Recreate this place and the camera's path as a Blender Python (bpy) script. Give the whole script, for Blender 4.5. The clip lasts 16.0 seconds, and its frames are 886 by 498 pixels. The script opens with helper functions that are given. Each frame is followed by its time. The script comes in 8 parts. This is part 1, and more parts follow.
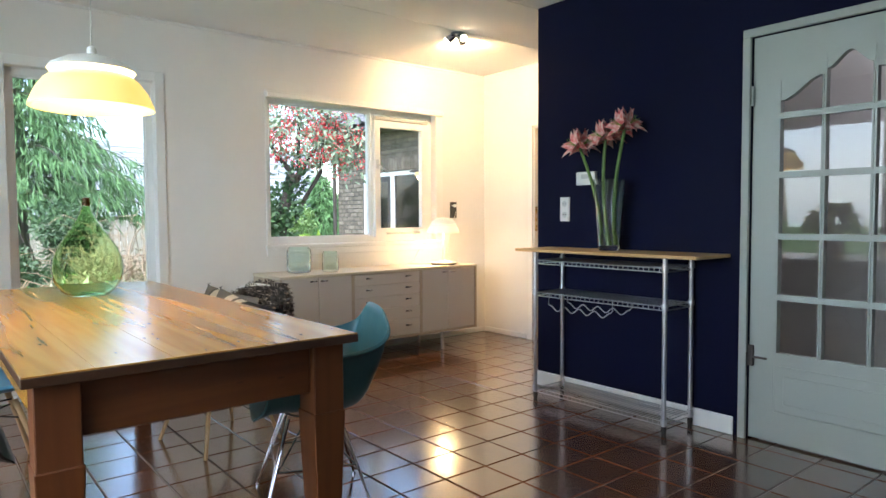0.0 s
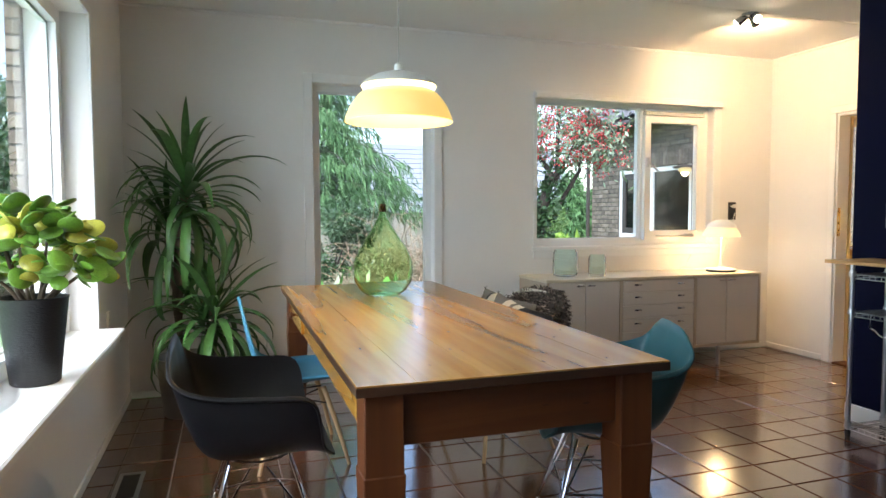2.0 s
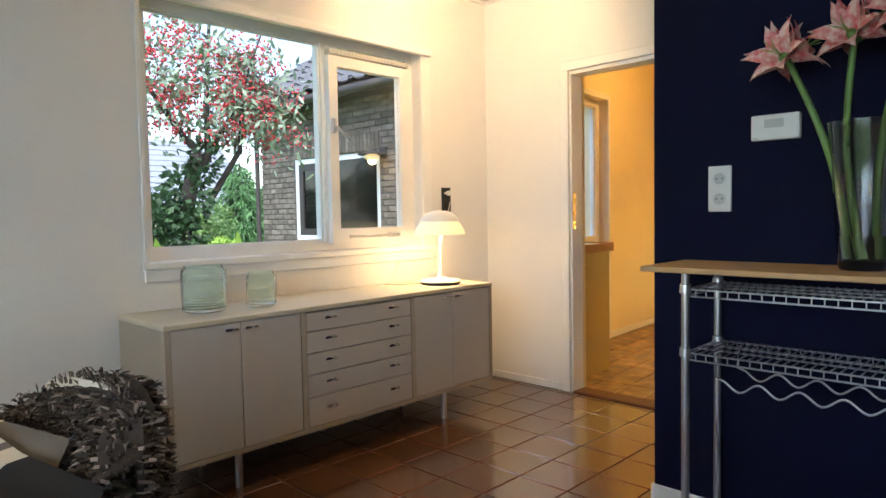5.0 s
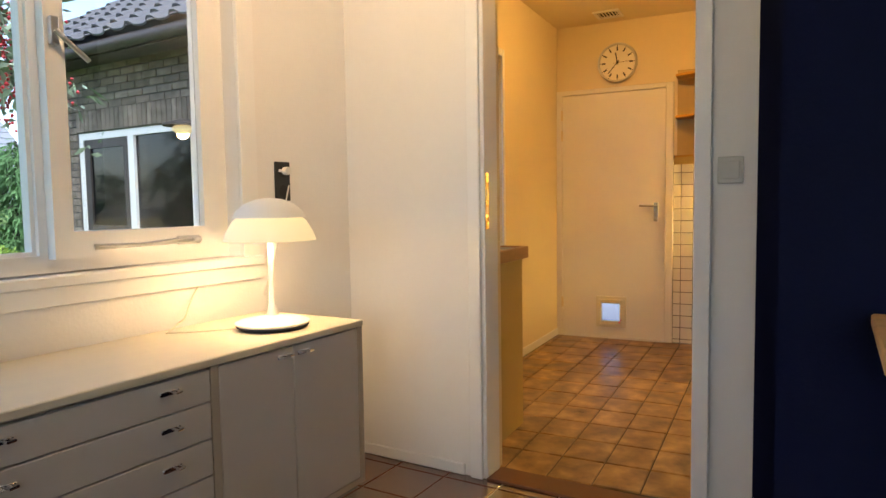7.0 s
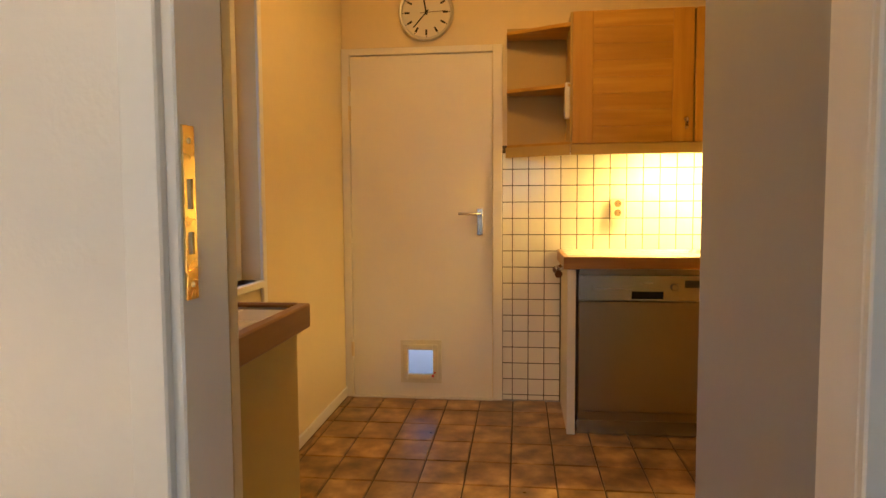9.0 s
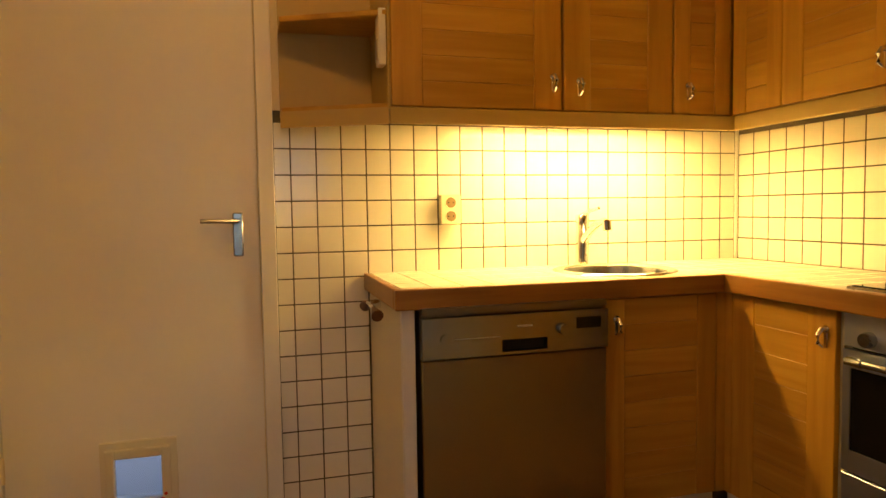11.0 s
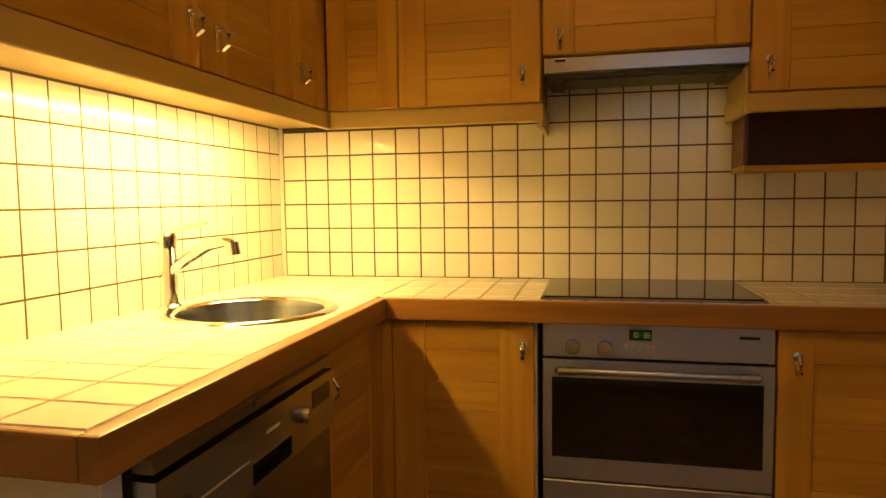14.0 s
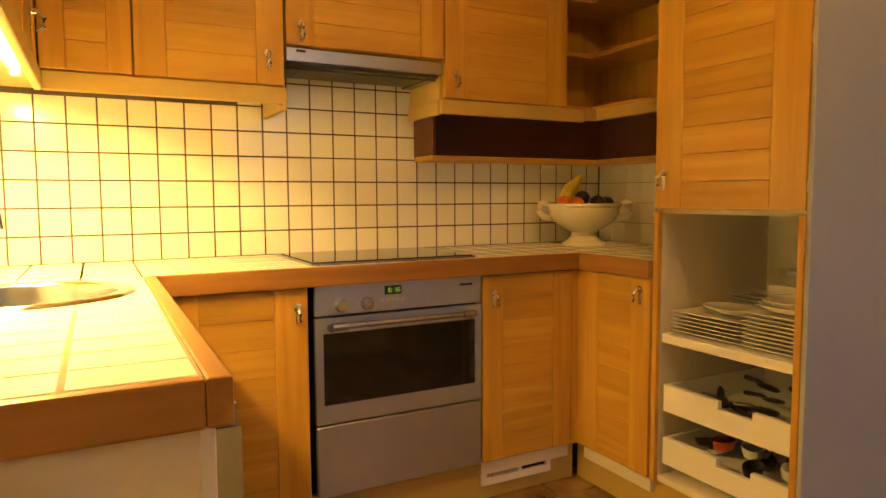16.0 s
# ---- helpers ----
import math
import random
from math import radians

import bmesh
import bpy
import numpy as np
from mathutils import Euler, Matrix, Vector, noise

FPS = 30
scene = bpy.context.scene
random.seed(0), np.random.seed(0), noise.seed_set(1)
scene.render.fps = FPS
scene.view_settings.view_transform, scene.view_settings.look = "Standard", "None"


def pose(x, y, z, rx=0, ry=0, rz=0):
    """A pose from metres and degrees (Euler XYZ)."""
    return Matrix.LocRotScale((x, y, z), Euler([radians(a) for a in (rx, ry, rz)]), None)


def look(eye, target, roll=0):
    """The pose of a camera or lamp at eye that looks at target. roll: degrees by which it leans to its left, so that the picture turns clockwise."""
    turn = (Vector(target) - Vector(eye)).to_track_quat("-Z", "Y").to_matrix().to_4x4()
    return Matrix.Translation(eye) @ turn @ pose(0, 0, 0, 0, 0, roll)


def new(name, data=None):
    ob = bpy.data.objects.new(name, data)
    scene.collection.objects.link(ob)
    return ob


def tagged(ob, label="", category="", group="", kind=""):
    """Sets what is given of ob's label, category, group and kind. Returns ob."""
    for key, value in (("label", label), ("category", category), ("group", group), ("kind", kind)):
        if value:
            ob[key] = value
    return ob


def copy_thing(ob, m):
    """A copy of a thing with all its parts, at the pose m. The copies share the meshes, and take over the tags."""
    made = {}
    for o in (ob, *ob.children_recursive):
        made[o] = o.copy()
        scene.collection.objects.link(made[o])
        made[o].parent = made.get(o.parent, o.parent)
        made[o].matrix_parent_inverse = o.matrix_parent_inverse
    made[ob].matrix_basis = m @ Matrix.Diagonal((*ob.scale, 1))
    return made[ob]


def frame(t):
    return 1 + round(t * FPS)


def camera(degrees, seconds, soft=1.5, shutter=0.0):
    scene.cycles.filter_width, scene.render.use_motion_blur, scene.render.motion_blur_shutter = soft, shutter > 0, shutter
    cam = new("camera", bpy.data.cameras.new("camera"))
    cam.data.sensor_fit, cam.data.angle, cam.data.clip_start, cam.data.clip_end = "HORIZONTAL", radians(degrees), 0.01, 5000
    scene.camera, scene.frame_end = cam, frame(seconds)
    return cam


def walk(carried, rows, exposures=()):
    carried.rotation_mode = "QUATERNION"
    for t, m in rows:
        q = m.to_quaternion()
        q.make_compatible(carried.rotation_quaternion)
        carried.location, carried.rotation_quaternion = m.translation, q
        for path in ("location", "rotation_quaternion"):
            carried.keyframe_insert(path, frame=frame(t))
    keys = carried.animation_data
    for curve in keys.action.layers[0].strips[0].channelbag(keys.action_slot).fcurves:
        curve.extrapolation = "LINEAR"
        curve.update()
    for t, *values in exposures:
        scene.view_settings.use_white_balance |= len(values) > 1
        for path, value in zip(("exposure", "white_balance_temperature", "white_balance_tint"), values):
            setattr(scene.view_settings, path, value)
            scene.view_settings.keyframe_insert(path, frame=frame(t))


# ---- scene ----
cam = camera(68.0, 16.0, soft=1.5)
PATH = [
    (0, (0.414, -0.026, 1.180), (1.671, 1.527, 1.082), -0.35),
    (0.5, (0.372, -0.030, 1.207), (1.447, 1.653, 1.101), -0.38),
    (1, (0.346, 0.019, 1.206), (1.221, 1.814, 1.103), -0.46),
    (1.5, (0.313, 0.073, 1.224), (0.962, 1.963, 1.120), -0.42),
    (2, (0.308, 0.194, 1.238), (0.931, 2.091, 1.127), -0.13),
    (2.5, (0.349, 0.411, 1.226), (0.997, 2.299, 1.110), -0.01),
    (3, (0.478, 0.696, 1.222), (1.236, 2.543, 1.095), -0.09),
    (3.5, (0.682, 1.006, 1.246), (1.601, 2.777, 1.113), -0.13),
    (4, (0.934, 1.331, 1.250), (2.016, 3.008, 1.114), -0.42),
    (4.5, (1.187, 1.655, 1.191), (2.475, 3.181, 1.072), -0.73),
    (4.7, (1.302, 1.772, 1.160), (2.656, 3.240, 1.047), -0.91),
    (6.8, (2.489, 2.946, 1.153), (4.160, 4.037, 1.018), -0.79),
    (7, (2.632, 3.037, 1.146), (4.343, 4.064, 1.009), -0.89),
    (7.5, (2.995, 3.263, 1.160), (4.795, 4.123, 1.021), -0.77),
    (8, (3.359, 3.471, 1.173), (5.238, 4.140, 1.028), -0.69),
    (8.2, (3.537, 3.550, 1.186), (5.439, 4.150, 1.037), -0.50),
    (10.3, (5.155, 3.965, 1.122), (7.152, 3.985, 1.008), -1.17),
    (10.5, (5.274, 4.003, 1.137), (7.270, 3.936, 1.018), -1.19),
    (11, (5.611, 4.041, 1.135), (7.567, 3.641, 1.015), -0.88),
    (11.5, (5.893, 4.086, 1.122), (7.767, 3.399, 1.000), -0.95),
    (12, (6.098, 4.166, 1.130), (7.840, 3.191, 1.013), -0.94),
    (12.5, (6.292, 4.287, 1.148), (7.800, 2.980, 1.019), -0.87),
    (13, (6.478, 4.337, 1.144), (7.639, 2.715, 1.004), -0.74),
    (13.5, (6.677, 4.359, 1.158), (7.567, 2.573, 1.017), -0.80),
    (14, (6.881, 4.415, 1.181), (7.469, 2.510, 1.034), -0.77),
    (14.5, (7.093, 4.476, 1.173), (7.371, 2.502, 1.018), -0.79),
    (15, (7.325, 4.547, 1.135), (7.268, 2.553, 0.985), -0.68),
    (15.5, (7.477, 4.582, 1.112), (7.058, 2.632, 0.962), -0.53),
    (16, (7.589, 4.604, 1.111), (6.797, 2.775, 0.954), -0.29),
]
walk(cam, [(t, look(eye, target, roll)) for t, eye, target, roll in PATH], [(0, 2.47), (1, 2.25), (2.5, 2.12), (5, 1.98), (6.8, 1.72), (7.5, 1.58), (8.2, 1.56), (10.5, 1.06), (11.5, 0.76), (12.2, 0.42), (13.0, 0.36), (14.5, 0.76), (15.2, 1.06), (16, 1.66)])

# ---- sky, sun, exposure ----
world = bpy.data.worlds.new("world")
scene.world = world
world.use_nodes = True
wn = world.node_tree
sky = wn.nodes.new("ShaderNodeTexSky")
sky.sky_type, sky.sun_disc = "NISHITA", False
sky.sun_elevation, sky.sun_rotation = radians(58), radians(214)
sky.air_density, sky.dust_density, sky.ozone_density = 1.0, 1.5, 2.0
wn.nodes["Background"].inputs[1].default_value = 0.15
wn.links.new(sky.outputs[0], wn.nodes["Background"].inputs[0])
sun = new("sun", bpy.data.lights.new("sun", "SUN"))
sun.data.energy, sun.data.angle, sun.data.color = 1.9, radians(60), (0.96, 0.98, 1.0)
sun.matrix_world = look((-4, 0, 16), (2, 9, 0))
scene.view_settings.exposure = 2.0

# the kitchen wing stands a few degrees askew to the dining room
KM = Matrix.Translation((8.067, 4.185, 0)) @ Matrix.Rotation(radians(4.37), 4, "Z") @ Matrix.Translation((-8.07, -4.29, 0))
ONE = Matrix.Identity(4)
WARM = (1.0, 0.65, 0.34)


def lamp(name, kind, power, colour, m, **more):
    data = bpy.data.lights.new(name, kind)
    data.energy, data.color = power, colour
    if "size" in more:
        if kind == "AREA":
            data.shape, data.size, data.size_y = "RECTANGLE", more["size"][0], more["size"][1]
        else:
            data.shadow_soft_size = more["size"]
    if "spread" in more:
        data.spread = radians(more["spread"])
    ob = new(name, data)
    ob.matrix_world = m
    return ob


lamp("pendant_bulb", "POINT", 2.4, WARM, pose(0.972, 2.78, 1.66), size=0.04)
lamp("table_lamp_bulb", "POINT", 3, WARM, pose(4.195, 4.64, 1.03), size=0.035)
for k, (px, py) in enumerate(((3.86, 3.945), (3.70, 3.985), (3.745, 3.79))):
    spot_m = look((px, py, 2.50), ((4.72, 4.96, 2.28), (3.2, 4.96, 0.9), (4.6, 3.3, 0.6))[k])
    spot_l = lamp("ceiling_spot_bulb", "SPOT", (21, 6, 5)[k], WARM, spot_m, size=0.03)
    spot_l.data.spot_size, spot_l.data.spot_blend = radians(135), 1.0
lamp("cabinet_light", "AREA", 13.5, (1.0, 0.60, 0.15), KM @ pose(7.85, 3.09, 1.448), size=(0.05, 0.85))
lamp("kitchen_ceiling_bulb", "POINT", 7.6, (1.0, 0.51, 0.125), KM @ pose(6.75, 4.2, 2.48), size=0.10)
# Unseen fill light, added so the hall behind the glazed door isn't black.
lamp("hall_ceiling_bulb", "POINT", 1.2, (0.95, 0.90, 1.0), pose(4.7, 1.2, 2.3), size=0.10)


# daylight falling in through the long window and down on the garden front
lamp("side_window_sky", "AREA", 17, (0.70, 0.86, 1.0), look((-1.45, 2.1, 1.75), (1.5, 2.1, 1.0)), size=(3.4, 1.5))
lamp("garden_front_sky", "AREA", 6, (0.88, 0.95, 1.0), look((1.8, 7.4, 4.6), (1.8, 4.6, 0.6)), size=(4.0, 1.6))

lamp("kitchen_window_sky", "AREA", 5, (0.58, 0.70, 1.0), KM @ look((6.3, 6.25, 2.95), (6.5, 4.0, 0.7)), size=(1.1, 0.8))
lamp("wing_lamp_bulb", "POINT", 0.7, WARM, pose(6.42, 7.93, 1.79), size=0.05)

# ---- materials ----
def nodes(name):
    mat = bpy.data.materials.new(name)
    mat.use_nodes = True
    return mat, mat.node_tree, mat.node_tree.nodes["Principled BSDF"]


def ramp(nt, fac, stops):
    r = nt.nodes.new("ShaderNodeValToRGB")
    while len(r.color_ramp.elements) < len(stops):
        r.color_ramp.elements.new(0.5)
    for e, (at, c) in zip(r.color_ramp.elements, stops):
        e.position, e.color = at, (*c, 1)
    nt.links.new(fac, r.inputs[0])
    return r.outputs[0]


def noise_tex(nt, scale, detail=4.0, stretch=(1, 1, 1), coord="Object", distort=0.0):
    tc, mp, n = (nt.nodes.new("ShaderNode" + k) for k in ("TexCoord", "Mapping", "TexNoise"))
    mp.inputs["Scale"].default_value = stretch
    n.inputs["Scale"].default_value, n.inputs["Detail"].default_value, n.inputs["Distortion"].default_value = scale, detail, distort
    nt.links.new(tc.outputs[coord], mp.inputs[0])
    nt.links.new(mp.outputs[0], n.inputs[0])
    return n.outputs[0]


def bumped(nt, b, height, strength, distance=0.002):
    n = nt.nodes.new("ShaderNodeBump")
    n.inputs["Strength"].default_value, n.inputs["Distance"].default_value = strength, distance
    nt.links.new(height, n.inputs["Height"])
    nt.links.new(n.outputs[0], b.inputs["Normal"])


def shade(c, k):
    return tuple(min(1, v * k) for v in c)


def paint(name, c, rough=0.5, metal=0.0, var=0.06, scale=6.0, bump=0.0, bscale=180.0, stretch=(1, 1, 1), each=0.0, rvar=0.08):
    """A plain surface with broad and fine variation, gloss that varies, and a fine relief."""
    mat, nt, b = nodes(name)
    big = noise_tex(nt, scale, 5.0, stretch)
    fine = noise_tex(nt, scale * 14, 3.0, stretch)
    mix = nt.nodes.new("ShaderNodeMath")
    mix.operation = "MULTIPLY_ADD"
    mix.inputs[1].default_value = 0.35
    nt.links.new(fine, mix.inputs[0])
    nt.links.new(big, mix.inputs[2])
    col = ramp(nt, mix.outputs[0], [(0.3, shade(c, 1 - var)), (1.0, shade(c, 1 + var))])
    if each:
        info, hsv, mr = (nt.nodes.new("ShaderNode" + k) for k in ("ObjectInfo", "HueSaturation", "MapRange"))
        mr.inputs[3].default_value, mr.inputs[4].default_value = 1 - each, 1 + each
        nt.links.new(info.outputs["Random"], mr.inputs[0])
        nt.links.new(mr.outputs[0], hsv.inputs["Value"])
        nt.links.new(col, hsv.inputs["Color"])
        col = hsv.outputs[0]
    nt.links.new(col, b.inputs["Base Color"])
    rr = nt.nodes.new("ShaderNodeMapRange")
    rr.inputs[3].default_value, rr.inputs[4].default_value = max(0, rough - rvar), min(1, rough + rvar)
    nt.links.new(big, rr.inputs[0])
    nt.links.new(rr.outputs[0], b.inputs["Roughness"])
    b.inputs["Metallic"].default_value = metal
    if bump:
        bumped(nt, b, noise_tex(nt, bscale, 4.0, stretch), bump)
    return mat


def wood(name, dark, mid, light, axis, rough=0.35, scale=3.0, bump=0.15, each=0.08, knots=False):
    """Grain drawn out along one axis, with broad tone changes and pores; knots on request."""
    mat, nt, b = nodes(name)
    st = [9.0, 9.0, 9.0]
    st["xyz".index(axis)] = 0.55
    grain = noise_tex(nt, scale, 6.0, st, distort=0.6)
    tone = noise_tex(nt, 1.7, 2.0, [s * 0.35 for s in st])
    add = nt.nodes.new("ShaderNodeMath")
    add.operation = "MULTIPLY_ADD"
    add.inputs[1].default_value = 0.6
    nt.links.new(tone, add.inputs[0])
    nt.links.new(grain, add.inputs[2])
    col = ramp(nt, add.outputs[0], [(0.45, dark), (0.75, mid), (1.05, light)])
    if knots:
        tc, mp, v = (nt.nodes.new("ShaderNode" + k) for k in ("TexCoord", "Mapping", "TexVoronoi"))
        ks = [4.5, 4.5, 4.5]
        ks["xyz".index(axis)] = 1.3
        mp.inputs["Scale"].default_value = ks
        nt.links.new(tc.outputs["Object"], mp.inputs[0])
        nt.links.new(mp.outputs[0], v.inputs[0])
        spot = ramp(nt, v.outputs["Distance"], [(0.03, (0.30, 0.2, 0.13)), (0.11, (1, 1, 1))])
        mul = nt.nodes.new("ShaderNodeMix")
        mul.data_type, mul.blend_type = "RGBA", "MULTIPLY"
        mul.inputs[0].default_value = 0.8
        nt.links.new(col, mul.inputs[6])
        nt.links.new(spot, mul.inputs[7])
        col = mul.outputs[2]
    if each:
        info, hsv, mr = (nt.nodes.new("ShaderNode" + k) for k in ("ObjectInfo", "HueSaturation", "MapRange"))
        mr.inputs[3].default_value, mr.inputs[4].default_value = 1 - each, 1 + each
        nt.links.new(info.outputs["Random"], mr.inputs[0])
        nt.links.new(mr.outputs[0], hsv.inputs["Value"])
        nt.links.new(col, hsv.inputs["Color"])
        col = hsv.outputs[0]
    nt.links.new(col, b.inputs["Base Color"])
    rr = nt.nodes.new("ShaderNodeMapRange")
    rr.inputs[3].default_value, rr.inputs[4].default_value = rough - 0.1, rough + 0.12
    nt.links.new(tone, rr.inputs[0])
    nt.links.new(rr.outputs[0], b.inputs["Roughness"])
    bumped(nt, b, grain, bump, 0.001)
    return mat


def glass(name, c=(1, 1, 1), rough=0.0, ior=1.45):
    mat, nt, b = nodes(name)
    b.inputs["Base Color"].default_value = (*c, 1)
    b.inputs["Transmission Weight"].default_value = 1.0
    b.inputs["Roughness"].default_value, b.inputs["IOR"].default_value = rough, ior
    return mat


def glow(name, c, strength):
    mat, nt, b = nodes(name)
    b.inputs["Base Color"].default_value = (*c, 1)
    b.inputs["Emission Color"].default_value = (*c, 1)
    b.inputs["Emission Strength"].default_value = strength
    return mat


def mottled(name, stops, scale, rough, each=0.15, bump=0.2):
    """Fired clay: clouds of several tones, each piece a little lighter or darker."""
    mat, nt, b = nodes(name)
    info, hsv, mr, add, tc, mp, n = (nt.nodes.new("ShaderNode" + k) for k in ("ObjectInfo", "HueSaturation", "MapRange", "VectorMath", "TexCoord", "Mapping", "TexNoise"))
    nt.links.new(tc.outputs["Object"], add.inputs[0])
    nt.links.new(info.outputs["Location"], add.inputs[1])
    n.inputs["Scale"].default_value, n.inputs["Detail"].default_value = scale, 5.0
    nt.links.new(add.outputs[0], n.inputs[0])
    mr.inputs[3].default_value, mr.inputs[4].default_value = 1 - each, 1 + each
    nt.links.new(info.outputs["Random"], mr.inputs[0])
    nt.links.new(mr.outputs[0], hsv.inputs["Value"])
    nt.links.new(ramp(nt, n.outputs[0], stops), hsv.inputs["Color"])
    nt.links.new(hsv.outputs[0], b.inputs["Base Color"])
    rr = nt.nodes.new("ShaderNodeMapRange")
    rr.inputs[3].default_value, rr.inputs[4].default_value = rough - 0.08, rough + 0.12
    nt.links.new(n.outputs[0], rr.inputs[0])
    nt.links.new(rr.outputs[0], b.inputs["Roughness"])
    bumped(nt, b, n.outputs[0], bump, 0.003)
    return mat


WHITE = paint("white_wall_paint", (0.78, 0.77, 0.755), 0.75, var=0.03, scale=2.5, bump=0.45, bscale=95)
CEIL = paint("ceiling_paint", (0.80, 0.80, 0.79), 0.8, var=0.03, scale=2.0, bump=0.1)
BLUE = paint("navy_wall_paint", (0.0020, 0.0033, 0.021), 0.75, var=0.12, scale=3.0, bump=0.2, bscale=140)
BLUE.node_tree.nodes["Principled BSDF"].inputs["Specular IOR Level"].default_value = 0.15
CREAM = paint("cream_kitchen_paint", (0.76, 0.66, 0.45), 0.7, var=0.04, scale=2.0, bump=0.2, bscale=140)
DOORPAINT = paint("cream_door_paint", (0.80, 0.78, 0.72), 0.4, var=0.03, scale=3.0, bump=0.04)
TRIM = paint("white_gloss_paint", (0.80, 0.80, 0.79), 0.32, var=0.03, scale=5.0, bump=0.04)
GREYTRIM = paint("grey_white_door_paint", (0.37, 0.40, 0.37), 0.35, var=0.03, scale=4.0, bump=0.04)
TERRA = mottled("terracotta_tile", [(0.3, (0.095, 0.038, 0.018)), (0.5, (0.125, 0.050, 0.023)), (0.72, (0.155, 0.066, 0.031))], 3.0, 0.15, 0.12, 0.02)
TERRA.node_tree.nodes["Principled BSDF"].inputs["Specular IOR Level"].default_value = 1.0
TERRA.node_tree.nodes["Principled BSDF"].inputs["Coat Weight"].default_value = 0.8
TERRA.node_tree.nodes["Principled BSDF"].inputs["Coat Roughness"].default_value = 0.16
GROUT = paint("grey_grout", (0.34, 0.32, 0.30), 0.85, var=0.15, scale=8.0, bump=0.3)
KFLOOR = mottled("brown_mottled_floor_tile", [(0.30, (0.095, 0.047, 0.016)), (0.5, (0.26, 0.145, 0.052)), (0.70, (0.48, 0.30, 0.12))], 8.0, 0.30, 0.20, 0.35)
KGROUT = paint("brown_grout", (0.075, 0.048, 0.027), 0.85, var=0.15, scale=8.0, bump=0.3)
WTILE = paint("white_glazed_tile", (0.80, 0.78, 0.72), 0.14, var=0.04, scale=3.0, each=0.03, bump=0.05, bscale=25)
WGROUT = paint("dark_tile_grout", (0.085, 0.072, 0.056), 0.85, var=0.2, scale=10)
PINE = wood("honey_pine", (0.23, 0.095, 0.014), (0.40, 0.185, 0.030), (0.52, 0.27, 0.060), "y", 0.20, 1.9, 0.25, 0.025, True)
# End rails and legs: same pine, its colour darkened to hold their backlit shade.
PINEX = wood("shaded_pine_rail", (0.055, 0.0145, 0.0035), (0.084, 0.0235, 0.0055), (0.115, 0.035, 0.009), "x", 0.38, 2.4, 0.15, 0.05, True)
PINEZ = wood("shaded_pine_leg", (0.055, 0.0145, 0.0035), (0.084, 0.0235, 0.0055), (0.115, 0.035, 0.009), "z", 0.38, 2.4, 0.15, 0.05, True)
ALDERX = wood("alder_board_x", (0.37, 0.194, 0.025), (0.47, 0.258, 0.037), (0.55, 0.322, 0.053), "x", 0.42, 3.0, 0.1, 0.10)
ALDERY = wood("alder_board_y", (0.37, 0.194, 0.025), (0.47, 0.258, 0.037), (0.55, 0.322, 0.053), "y", 0.42, 3.0, 0.1, 0.10)
ALDERZ = wood("alder_stile", (0.39, 0.204, 0.026), (0.49, 0.268, 0.039), (0.57, 0.33, 0.055), "z", 0.42, 3.0, 0.1, 0.06)
OAKX = wood("oak_edge_x", (0.20, 0.085, 0.018), (0.29, 0.135, 0.030), (0.36, 0.18, 0.045), "x", 0.36, 3.5, 0.2, 0.05)
OAKY = wood("oak_edge_y", (0.20, 0.085, 0.018), (0.29, 0.135, 0.030), (0.36, 0.18, 0.045), "y", 0.36, 3.5, 0.2, 0.05)
SHELFWOOD = wood("shelf_board_oak", (0.40, 0.22, 0.085), (0.52, 0.31, 0.13), (0.60, 0.38, 0.18), "y", 0.4, 3.0, 0.1, 0.0)
OCHRE = paint("ochre_lacquer", (0.46, 0.33, 0.10), 0.45, var=0.05, scale=3, bump=0.05)
DARKWOOD = paint("dark_brown_veneer", (0.11, 0.035, 0.014), 0.4, var=0.2, scale=4, stretch=(1, 6, 6), bump=0.1)
EDGEWOOD = paint("worn_dark_edge", (0.040, 0.016, 0.007), 0.4, var=0.3, scale=5, stretch=(2, 2, 6), bump=0.1)
GREIGE = paint("greige_cabinet_lacquer", (0.53, 0.485, 0.44), 0.38, var=0.03, scale=3, bump=0.03)
GREIGETOP = paint("light_birch_top", (0.60, 0.54, 0.42), 0.40, var=0.06, scale=4, stretch=(0.5, 5, 5), bump=0.04)
GREIGEBODY = paint("sandy_cabinet_body", (0.42, 0.35, 0.27), 0.45, var=0.05, scale=4, bump=0.03)
# Neutral steel biased slightly blue, as if mirroring window daylight.
STEEL = paint("brushed_steel", (0.40, 0.425, 0.475), 0.26, 1.0, 0.03, 5.0, 0.02, 60, (1, 12, 12), rvar=0.02)
# Dishwasher steel: the kitchen's dim warm lamplight is mixed into the colour.
STEELDW = paint("lamp_tinted_steel", (0.30, 0.27, 0.23), 0.30, 1.0, 0.02, 1.5, 0.0, 60, (1, 1, 1), rvar=0.01)
CHROME = paint("chrome", (0.80, 0.80, 0.82), 0.10, 1.0, 0.02, 6.0, rvar=0.03)
ZINC = paint("galvanised_wire", (0.60, 0.61, 0.63), 0.34, 1.0, 0.08, 20.0)
BLACKGLASS = paint("black_glass", (0.006, 0.006, 0.007), 0.06, 0.0, 0.1, 4.0, rvar=0.03)
DARK = paint("dark_void", (0.012, 0.011, 0.010), 0.7, var=0.2)
RUBBER = paint("black_rubber", (0.02, 0.02, 0.02), 0.7, var=0.15, scale=10)
PLASTIC = paint("white_plastic", (0.74, 0.73, 0.69), 0.35, var=0.03)
IVORY = paint("ivory_plastic", (0.70, 0.66, 0.52), 0.4, var=0.04)
